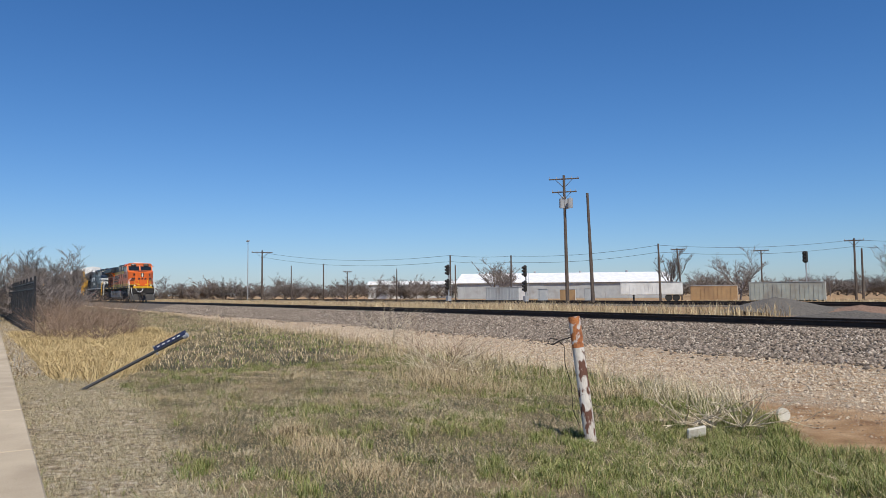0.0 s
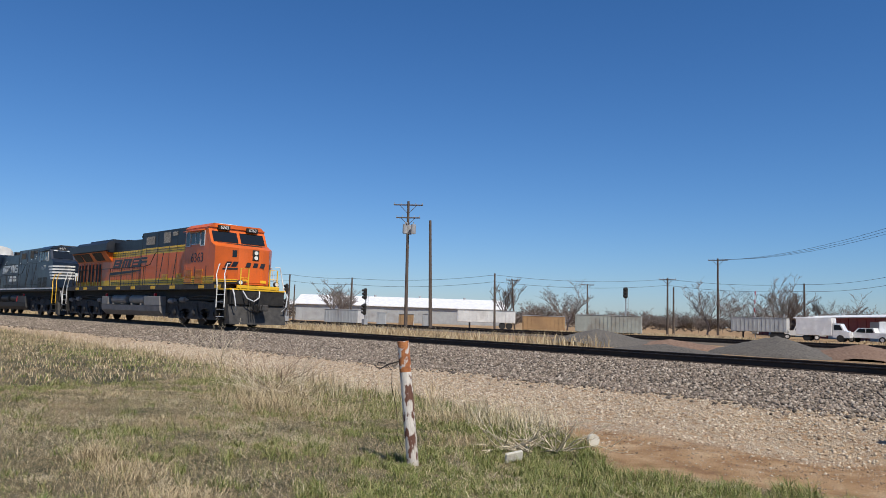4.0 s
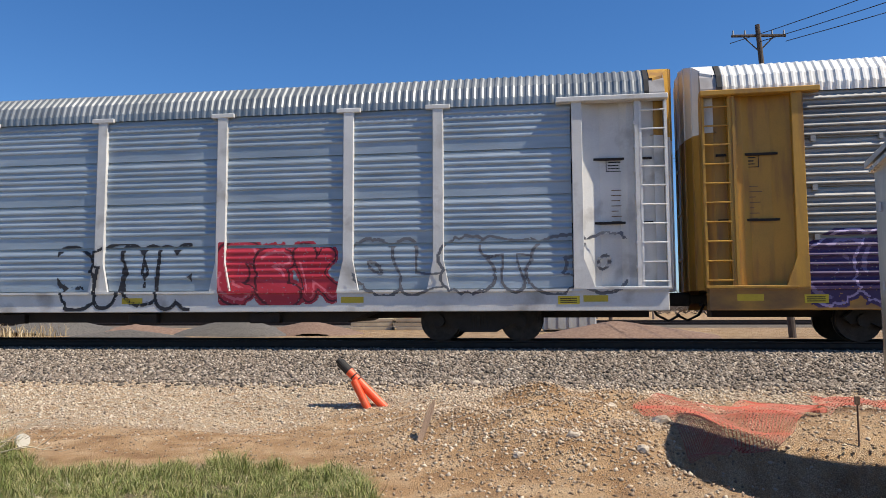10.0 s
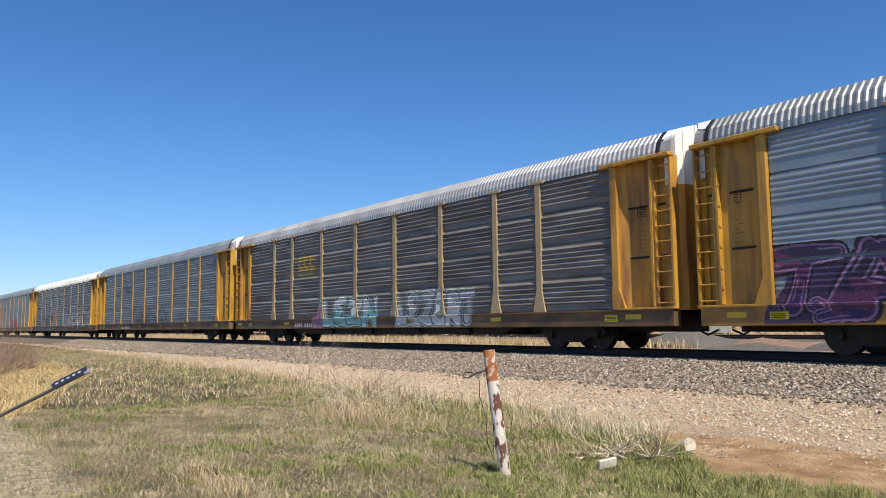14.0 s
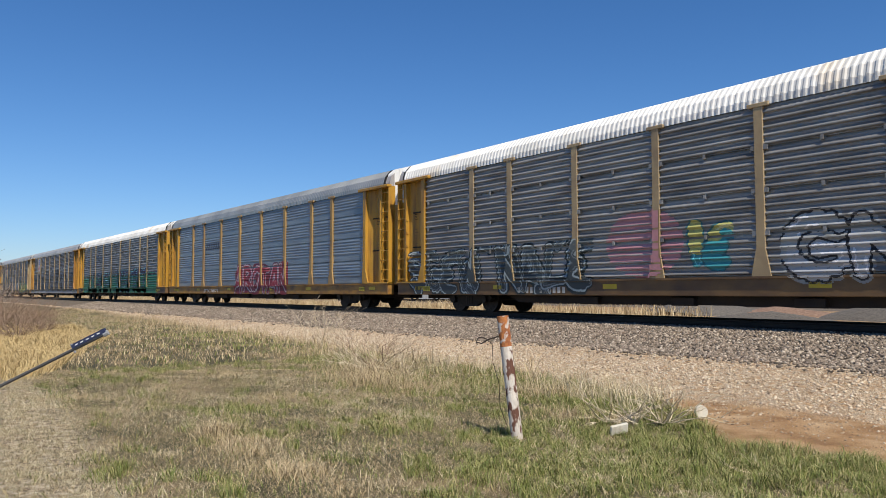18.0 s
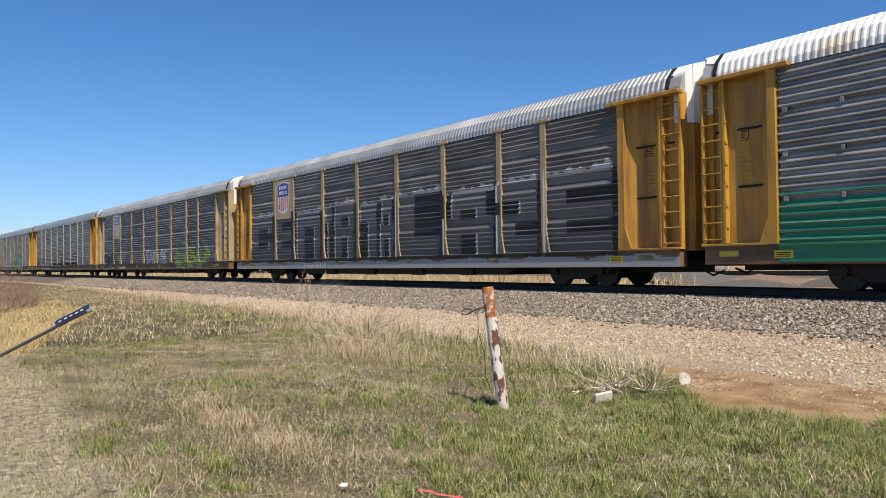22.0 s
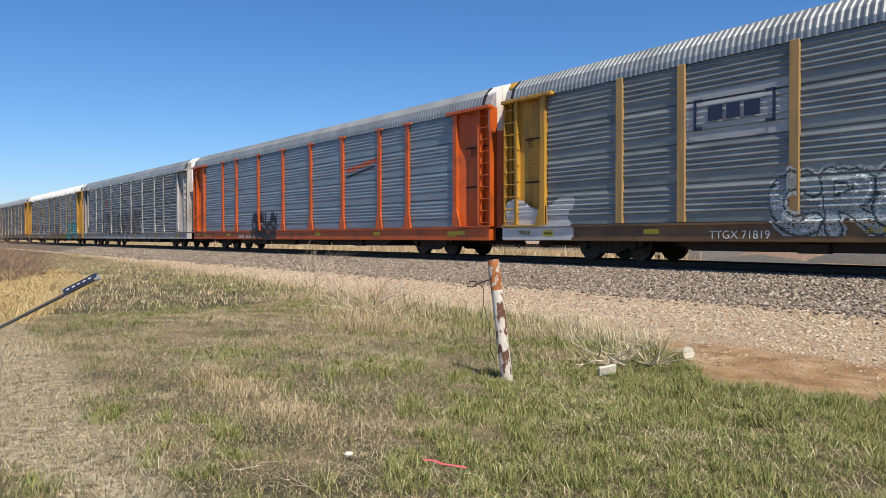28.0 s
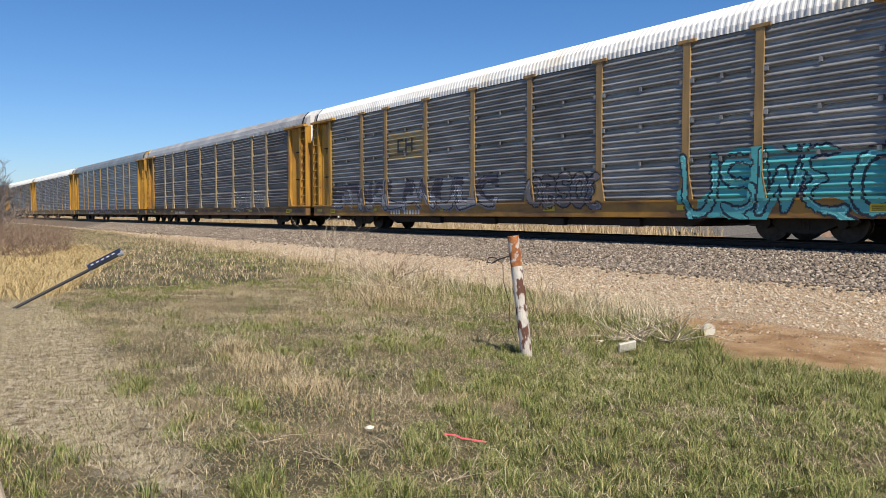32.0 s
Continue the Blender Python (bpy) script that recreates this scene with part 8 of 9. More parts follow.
def graffiti(k, x0, x1, z0, z1, forms, fills, line, halo, seed, label, fat=1.0, cloud=None, hollow=False, square=False, spurs=0, cover=1.0, ink=1.0, lap=0.14):
    """A sprayed piece: fat bent letter forms, each laid over the one before, with fill, outline, shine, halo and a cloud of colour behind."""
    r = np.random.RandomState(seed)
    cell, tall = (0.024, 0.0164) if k < 4 else (0.032, 0.0205)
    X, Z = np.meshgrid(np.arange(x0 + cell / 2, x1, cell), np.arange(z0 + tall / 2, z1, tall), indexing="ij")
    hgt, n = z1 - z0, len(forms)
    wdt = (x1 - x0) / n
    bend_x = 0.035 * hgt * np.sin(Z * 4.1 / hgt + seed) if not square else 0.0
    bend_z = 0.035 * hgt * np.sin(X * 2.4 / hgt + 2 * seed) if not square else 0.0
    f0 = 0.088 * hgt * fat
    f1 = f0 + max(0.038, 0.030 * hgt) * ink
    f2 = f1 + max(0.045, 0.040 * hgt)
    C = np.zeros((*X.shape, 3))
    on = np.zeros(X.shape, bool)
    if cloud is not None:
        puff = np.sin(X * 2.1 + seed) + np.sin(Z * 3.7 + X * 1.2 + seed) + 0.6 * np.sin(X * 5.3 - Z * 4.1)
        edge = np.minimum(np.minimum(X - x0, x1 - X) * 0.8, np.minimum(Z - z0, z1 - Z) * 1.5)
        on = puff + np.minimum(edge * 3 - 0.6, 1.4) > 0.25
        C[on] = np.array(cloud)
    fills = np.array(fills)
    mixv = (Z - z0) / hgt + 0.22 * np.sin(X * 2.3 + seed) + 0.10 * np.sin(X * 7 + Z * 9)
    tone = fills[np.clip((mixv * len(fills)).astype(int), 0, len(fills) - 1)]
    dists = []
    for i, form in enumerate(forms):
        lean, rise = (0.0, 1.0) if square else (r.uniform(-0.20, 0.20), r.uniform(0.86, 1.0))
        pad = f1 / wdt
        a0, a1 = x0 + (i + 0.5 * pad) * wdt, x0 + (i + 1.0 - 0.5 * pad + lap) * wdt
        low = z0 + f1 + (hgt - 2 * f1) * (1 - rise) * r.uniform(0, 1)
        cut = (X[:, 0] > a0 - 0.5 * wdt) & (X[:, 0] < a1 + 0.5 * wdt)
        gx, gz_ = (X + bend_x)[cut], (Z + bend_z)[cut]
        best = np.full(gx.shape, 9.0)
        strokes = list(SIGNS.get(form, []))
        for q in range(spurs):
            u, v = r.uniform(0.2, 0.8), r.choice([0.0, 1.0])
            strokes.append([(u, v), (u + r.uniform(-0.6, 0.6), v + (v - 0.5) * 0.35)])
        for stroke in strokes:
            pts = [np.array([a0 + u * (a1 - a0) + lean * hgt * (v - 0.5), low + v * (hgt - 2 * f1) * rise]) for u, v in stroke]
            for a, b in zip(pts, pts[1:]):
                ab = b - a
                t = np.clip(((gx - a[0]) * ab[0] + (gz_ - a[1]) * ab[1]) / (ab @ ab + 1e-9), 0, 1)
                dx, dz = gx - a[0] - t * ab[0], gz_ - a[1] - t * ab[1]
                d = np.maximum(np.abs(dx), np.abs(dz)) * 1.05 if square else np.hypot(dx, dz)
                swell = 1.0 if square else 1.0 + 0.28 * np.sin(3.0 * t + a[0] * 3 + i)
                best = np.minimum(best, d / swell)
        dists.append((cut, best))
    if halo is not None:
        for cut, d in dists:
            on[cut] |= d < f2
            C[cut] = np.where((d < f2)[..., None], np.array(halo), C[cut])
    for cut, d in dists:
        ring, core = (d >= f0) & (d < f1), d < f0
        C[cut] = np.where(ring[..., None], np.array(line), C[cut])
        on[cut] |= ring
        if not hollow:
            body = tone[cut]
            shine = (d > 0.45 * f0) & (d < 0.70 * f0) & (np.sin(X[cut] * 3.1 + Z[cut] * 4 + seed) > 0.35)
            body = np.where(shine[..., None], np.minimum(body * 1.8 + 0.10, 0.72), body)
            C[cut] = np.where(core[..., None], body, C[cut])
            on[cut] |= core
        elif cloud is None:
            on[cut] &= ~core
    on &= r.uniform(0, 1, X.shape) < 0.985 * cover
    paint_patch(CARS[k], "graffiti", X, Z, C, on, cell, label, tall)


def block_letters(k, z0, z1, spans, label, cell=0.04):
    """Huge square grey letters with black shade, thin white edges and sprayed white caps; spans are (from, to, dark holes)."""
    x0, x1 = spans[0][0], spans[-1][1]
    X, Z = np.meshgrid(np.arange(x0 + cell / 2, x1, cell), np.arange(z0 + cell / 2, z1, cell), indexing="ij")
    C = np.tile(np.array((0.010, 0.010, 0.011)), (*X.shape, 1))
    on = np.zeros(X.shape, bool)
    capz = 0.13 + 0.06 * np.sin(X * 5.0) + 0.05 * np.sin(X * 13.0) + 0.04 * np.sin(X * 2.3)
    for i, (a, b, holes) in enumerate(spans):
        top = z1 - 0.42 + 0.10 * math.sin(i * 2.1)
        u, v = (X - a) / (b - a - 0.26), (Z - z0 - 0.12) / (top - z0 - 0.12)
        cell_in = (X >= a) & (X < b)
        on |= cell_in & (Z < top)
        face = cell_in & (u < 1) & (v > 0) & (v < 1)
        for h0, h1, g0, g1 in holes:
            face &= ~((u > h0) & (u < h1) & (v > g0) & (v < g1))
        grey = np.array((0.155, 0.15, 0.148)) * (0.62 + 0.5 * v)[..., None]
        C = np.where(face[..., None], grey, C)
        inner = face & ~(np.roll(face, 1, 0) & np.roll(face, 2, 0))
        C = np.where(inner[..., None], np.array((0.58, 0.58, 0.57)), C)
        lid = cell_in & (u < 1.02) & (Z >= top - 0.02) & (Z < top + capz) & (X > a + 0.04)
        C = np.where(lid[..., None], np.array((0.60, 0.59, 0.57)), C)
        on |= lid
    paint_patch(CARS[k], "graffiti", X, Z, C, on, cell, label)


def block(k, x0, x1, z0, z1, rgb, name="marking", label="painted marking", cell=0.05, rule=None):
    X, Z = np.meshgrid(np.arange(x0 + cell / 2, x1, cell), np.arange(z0 + cell / 2, z1, cell), indexing="ij")
    on = np.ones(X.shape, bool) if rule is None else rule((X - x0) / (x1 - x0), (Z - z0) / (z1 - z0))
    C = np.broadcast_to(np.array(rgb, float), (*X.shape, 3)).copy()
    paint_patch(CARS[k], name, X, Z, C, on, cell, label)


def puffs(k, x0, x1, z0, z1, rgb, seed, label, share=0.2):
    """Loose clouds of sprayed colour."""
    block(k, x0, x1, z0, z1, rgb, "graffiti", label, 0.04, lambda u, v: np.sin(u * (x1 - x0) * 3.3 + seed) + np.sin(v * 5 + u * 4 + seed) - 2.2 * np.abs(v - 0.5) > 0.9 - 6 * share)


BLK, WHT, SIL = (0.015, 0.015, 0.018), (0.68, 0.68, 0.66), (0.45, 0.46, 0.47)
TEAL = (0.05, 0.30, 0.33)
PUR = (0.045, 0.02, 0.09)
DGR = (0.012, 0.085, 0.07)
graffiti(0, 5.6, 11.9, 0.70, 2.2, "PUERO", [SIL, (0.56, 0.57, 0.58)], BLK, None, 1, "silver bubble graffiti with black outline", fat=1.55)
puffs(0, -6.1, 3.3, 0.66, 2.62, (0.55, 0.085, 0.05), 2, "orange-red sprayed clouds", 0.14)
graffiti(0, -5.75, 3.0, 0.70, 2.5, "JEAEAG", [DGR, (0.02, 0.15, 0.12), DGR], (0.50, 0.62, 0.58), (0.62, 0.63, 0.60), 5, "dark green graffiti with white edges on orange", fat=0.85, spurs=2, lap=0.3)
graffiti(0, -5.7, -4.2, 0.80, 2.45, "S", [DGR, (0.02, 0.15, 0.12)], (0.50, 0.62, 0.58), (0.62, 0.63, 0.60), 4, "dark green graffiti with white edges on orange", fat=0.85, spurs=1)
puffs(0, -8.6, -6.0, 1.15, 2.15, (0.05, 0.36, 0.42), 3, "light blue sprayed clouds", 0.22)
graffiti(0, -12.1, -8.1, 0.70, 2.25, "OUOO", [PUR, (0.06, 0.03, 0.11)], (0.34, 0.27, 0.46), PUR, 4, "dark purple bubble graffiti", fat=2.1)
graffiti(0, 3.3, 4.9, 0.75, 1.75, "O~", [PUR], (0.42, 0.36, 0.46), None, 9, "thin lilac scrawl", fat=0.25, hollow=True)
graffiti(1, -11.8, -5.9, 0.70, 2.3, "POLEKE", [SIL], (0.02, 0.025, 0.032), None, 5, "black outlined bubble graffiti", fat=1.35, hollow=True, ink=1.7)
graffiti(1, -6.3, -4.9, 1.0, 2.35, "~", [SIL], (0.02, 0.025, 0.032), None, 6, "black outlined curl", fat=0.9, hollow=True)
graffiti(1, -3.95, -1.65, 0.68, 2.1, "PORK", [WHT], BLK, None, 6, "black outlined graffiti", fat=0.9, hollow=True)
graffiti(1, 0.4, 3.7, 0.68, 2.2, "STUK", [SIL], (0.02, 0.02, 0.025), None, 7, "black outlined bubble graffiti", fat=1.5, hollow=True, ink=1.7)
graffiti(1, 4.35, 7.05, 0.80, 2.2, "EEK", [(0.50, 0.025, 0.045), (0.56, 0.035, 0.06)], (0.10, 0.008, 0.015), (0.46, 0.03, 0.05), 8, "solid red bubble graffiti", fat=1.65, lap=0.02)
graffiti(1, 7.4, 13.2, 0.98, 2.3, "OLSTEO", [(0.36, 0.38, 0.41)], (0.13, 0.135, 0.15), None, 9, "faded grey outlined graffiti", fat=1.5, hollow=True, ink=1.4)
graffiti(2, -12.3, -5.0, 0.70, 2.35, "MEOW>", [BLK, (0.03, 0.02, 0.015)], (0.58, 0.42, 0.05), BLK, 10, "black graffiti with yellow lines on red", fat=1.15, cloud=(0.30, 0.03, 0.025))
graffiti(2, -4.4, 0.9, 0.74, 2.25, "ATEAN", [(0.10, 0.17, 0.15), (0.16, 0.23, 0.20)], (0.26, 0.37, 0.33), None, 11, "faded pale green graffiti", fat=1.0, cover=0.72, spurs=1)
graffiti(2, 1.5, 7.0, 0.74, 1.95, "RENAR", [(0.22, 0.20, 0.23)], (0.36, 0.33, 0.35), None, 12, "faded grey and pink graffiti", fat=0.8, cover=0.55)
graffiti(3, -12.4, -4.7, 0.70, 2.45, "TARNK", [PUR, (0.10, 0.03, 0.09), (0.03, 0.02, 0.06)], (0.26, 0.14, 0.27), (0.02, 0.015, 0.03), 13, "dark purple graffiti", fat=1.15, cloud=(0.06, 0.035, 0.09), spurs=1)
graffiti(3, -4.6, 1.3, 0.70, 2.35, "AUTRE", [(0.28, 0.30, 0.30), (0.22, 0.25, 0.20)], (0.10, 0.13, 0.035), (0.30, 0.33, 0.14), 14, "olive and grey graffiti", fat=0.8, spurs=1)
puffs(3, 3.9, 7.2, 0.9, 2.9, (0.05, 0.24, 0.42), 16, "light blue sprayed clouds", 0.22)
graffiti(3, 4.9, 12.2, 0.66, 2.75, "SEARNB", [(0.035, 0.012, 0.025), (0.42, 0.06, 0.11), (0.03, 0.012, 0.02)], (0.60, 0.22, 0.26), (0.03, 0.01, 0.02), 15, "pink and black graffiti", fat=1.0, cloud=(0.16, 0.03, 0.07), spurs=1)
graffiti(4, -4.4, 0.2, 0.70, 2.0, "LEZN", [(0.28, 0.55, 0.52), WHT], BLK, (0.35, 0.60, 0.58), 17, "teal and white block graffiti", fat=1.3)
puffs(4, -5.2, -4.2, 0.66, 1.6, (0.36, 0.16, 0.24), 18, "purple-pink sprayed cloud", 0.3)
graffiti(4, 1.5, 6.2, 0.68, 2.05, "LEZERT", [WHT, SIL], (0.10, 0.12, 0.12), (0.32, 0.40, 0.40), 19, "white and pale teal graffiti", fat=1.2)
graffiti(5, -4.8, 3.7, 0.80, 2.2, "EWAKNAY", [(0.18, 0.18, 0.2)], (0.03, 0.03, 0.035), None, 20, "black scribbled graffiti", fat=0.35, hollow=True, spurs=2)
graffiti(6, -13.3, -3.7, 0.68, 2.3, "SGEWDNALE", [(0.045, 0.06, 0.065), (0.10, 0.12, 0.12)], (0.36, 0.42, 0.42), (0.02, 0.03, 0.03), 21, "black graffiti with grey lines", fat=0.9, spurs=1)
graffiti(6, -0.7, 0.75, 1.26, 2.55, "IE", [TEAL, (0.50, 0.48, 0.16)], (0.05, 0.16, 0.18), None, 22, "small yellow and teal graffiti", fat=1.5)
graffiti(6, 1.9, 12.2, 0.92, 2.55, "GNEKATE", [SIL, (0.40, 0.41, 0.40)], BLK, (0.30, 0.31, 0.30), 23, "silver graffiti with black outline", fat=1.15)
block(6, -3.2, -0.65, 1.12, 2.95, (0.52, 0.25, 0.27), "graffiti", "pink sprayed disc", 0.05, lambda u, v: (np.hypot(u - 0.5, v - 0.5) < 0.5) & (np.abs((v * 10) % 1 - 0.5) < 0.44))
graffiti(7, -2.1, 4.75, 0.62, 2.3, "AROTAN", [(0.24, 0.02, 0.04), (0.30, 0.03, 0.05)], (0.62, 0.50, 0.52), (0.10, 0.02, 0.05), 24, "dark red graffiti with white lines", fat=0.85, cloud=(0.20, 0.02, 0.035))
puffs(8, -12.1, 12.0, 0.70, 2.2, (0.012, 0.20, 0.10), 2, "green sprayed ground of the graffiti", 0.62)
graffiti(8, -9.8, -1.2, 0.70, 2.5, "LEAPSN", [(0.03, 0.025, 0.07), (0.05, 0.03, 0.10), (0.02, 0.02, 0.05)], (0.20, 0.52, 0.58), (0.015, 0.02, 0.03), 25, "dark violet graffiti with teal lines", fat=1.0, spurs=1)
graffiti(8, 0.4, 9.3, 0.70, 2.6, "NAWTEZ", [(0.02, 0.02, 0.06), (0.06, 0.03, 0.12), (0.03, 0.02, 0.07)], (0.18, 0.50, 0.56), (0.015, 0.02, 0.03), 26, "dark violet graffiti with teal lines", fat=1.05, spurs=1)
C_, E_, N_, T_ = [(0.32, 0.74, 0.26, 0.72), (0.74, 1.0, 0.40, 0.60)], [(0.34, 1.0, 0.62, 0.78), (0.34, 1.0, 0.24, 0.40)], [(0.32, 0.70, 0.0, 0.70)], [(0.0, 0.3, 0.0, 0.72), (0.7, 1.0, 0.0, 0.72)]
R_, A_, L_, Z_ = [(0.34, 0.68, 0.58, 0.76), (0.34, 0.62, 0.0, 0.36), (0.86, 1.0, 0.38, 0.5)], [(0.34, 0.66, 0.56, 0.74), (0.34, 0.66, 0.0, 0.34), (0.0, 0.14, 0.6, 1.0), (0.86, 1.0, 0.6, 1.0)], [(0.42, 1.0, 0.30, 1.0)], [(0.0, 0.55, 0.56, 0.74), (0.45, 1.0, 0.26, 0.44)]
block_letters(9, 0.98, 3.72, [(-12.2, -9.15, C_), (-9.15, -7.1, E_), (-6.95, -4.3, N_), (-4.2, -3.4, T_), (-3.4, -1.4, R_), (-1.3, 0.2, [(0.0, 0.5, 0.0, 0.68)]), (0.2, 1.45, A_), (1.45, 4.4, L_), (4.4, 7.2, A_), (7.2, 9.2, Z_), (9.3, 12.1, E_)], "huge grey block graffiti with white caps and black shade")
block(9, -14.0, 14.0, 0.66, 1.04, (0.34, 0.335, 0.33), "graffiti", "grey sprayed band along the sill", 0.05, lambda u, v: v < 0.78 + 0.2 * np.sin(u * 90) * np.sin(u * 37))
graffiti(10, 5.2, 11.2, 0.72, 2.4, "EASE>", [(0.34, 0.42, 0.07), (0.20, 0.30, 0.05), (0.10, 0.16, 0.14)], (0.03, 0.045, 0.03), (0.30, 0.36, 0.36), 30, "yellow-green graffiti with black lines", fat=1.15)
graffiti(10, -0.95, 3.6, 1.05, 2.05, "ENOISE", [(0.42, 0.42, 0.42)], (0.58, 0.58, 0.57), None, 31, "white graffiti", fat=0.7)
graffiti(10, -12.2, -8.8, 0.66, 2.15, "SWAL", [BLK], (0.50, 0.49, 0.47), BLK, 32, "black graffiti with white outline", fat=1.35)
block(11, -4.8, 7.1, 0.86, 2.2, (0.10, 0.10, 0.105), "graffiti", "dark sprayed ground of the white lettering")
graffiti(11, -4.6, 6.95, 0.92, 2.15, "SURETWERE", [WHT, SIL], (0.16, 0.16, 0.17), None, 33, "row of white graffiti", fat=1.2)
graffiti(11, -12.2, -7.2, 0.80, 2.05, "AKOSA", [BLK], BLK, (0.34, 0.35, 0.36), 34, "black tag graffiti", fat=0.7)
graffiti(11, 7.8, 10.5, 1.0, 1.8, "BEY", [BLK], (0.10, 0.10, 0.11), None, 29, "small black tag", fat=0.4, hollow=True)
graffiti(12, -4.95, 0.7, 0.78, 2.35, "CREAT", [(0.40, 0.46, 0.47), (0.30, 0.36, 0.37)], (0.025, 0.06, 0.07), (0.42, 0.45, 0.45), 35, "silver and dark teal graffiti", fat=1.1, cover=0.8)
graffiti(12, 0.7, 6.6, 0.72, 2.35, "WUES", [(0.05, 0.34, 0.10), (0.10, 0.44, 0.16), TEAL], BLK, (0.25, 0.42, 0.30), 36, "bright green and black graffiti", fat=1.1)
block(12, -14.1, -10.9, 0.68, 1.98, (0.60, 0.60, 0.59), "graffiti", "patch of white overpaint", 0.05, lambda u, v: (v < 0.85 + 0.15 * np.sin(u * 9)) & (u < 0.94 + 0.05 * np.sin(v * 9)))
graffiti(13, -5.25, -2.2, 1.32, 2.1, "RALN", [BLK], BLK, None, 37, "black scrawled graffiti", fat=1.3)
graffiti(13, -5.25, -2.2, 0.62, 1.36, "NREG", [BLK], BLK, None, 38, "black scrawled graffiti", fat=1.3)
graffiti(14, -8.0, 4.1, 0.98, 2.75, "IRIGRNE", [(0.10, 0.09, 0.075), (0.19, 0.165, 0.13), (0.09, 0.08, 0.07)], (0.02, 0.018, 0.017), (0.23, 0.20, 0.155), 38, "large black and tan block graffiti", fat=1.15, square=True)
graffiti(15, 7.1, 12.3, 0.62, 2.3, "USWEC", [(0.10, 0.46, 0.46), (0.12, 0.52, 0.50)], (0.02, 0.03, 0.05), None, 39, "turquoise graffiti with dark lines", fat=0.5, cloud=(0.08, 0.42, 0.43), spurs=1)
graffiti(15, 1.4, 4.5, 0.86, 2.0, "OBSOE", [(0.16, 0.15, 0.16)], (0.022, 0.02, 0.022), None, 40, "black graffiti", fat=0.9)
graffiti(15, -12.2, -0.1, 0.85, 2.15, "STWALANULC", [(0.34, 0.34, 0.35), (0.08, 0.07, 0.09)], (0.025, 0.025, 0.03), (0.26, 0.25, 0.27), 41, "grey and black graffiti", fat=1.05)
graffiti(16, 4.0, 9.2, 0.85, 2.0, "GEORK", [(0.30, 0.30, 0.30)], (0.52, 0.52, 0.51), None, 42, "white graffiti", fat=0.6, hollow=True)
graffiti(17, -8.0, 6.0, 0.75, 1.6, "NAREWOLAK", [(0.4, 0.35, 0.45)], (0.2, 0.18, 0.22), None, 43, "faded lilac graffiti", fat=0.8, cover=0.7)


LETTERING = {0: ("TTGX 158489", -8.15, -6.0, "white"), 1: ("NKCR 9395", -6.57, -5.12, "black"), 3: ("ETTX 703798", -7.12, -4.78, "white"), 7: ("ETTX 705173", -7.0, -4.68, "white"),
             9: ("TTGX 86119", -6.22, -4.1, "white"), 10: ("TTGX 9646", -7.85, -5.95, "white"), 12: ("TTGX 71819", -6.46, -4.91, "white")}


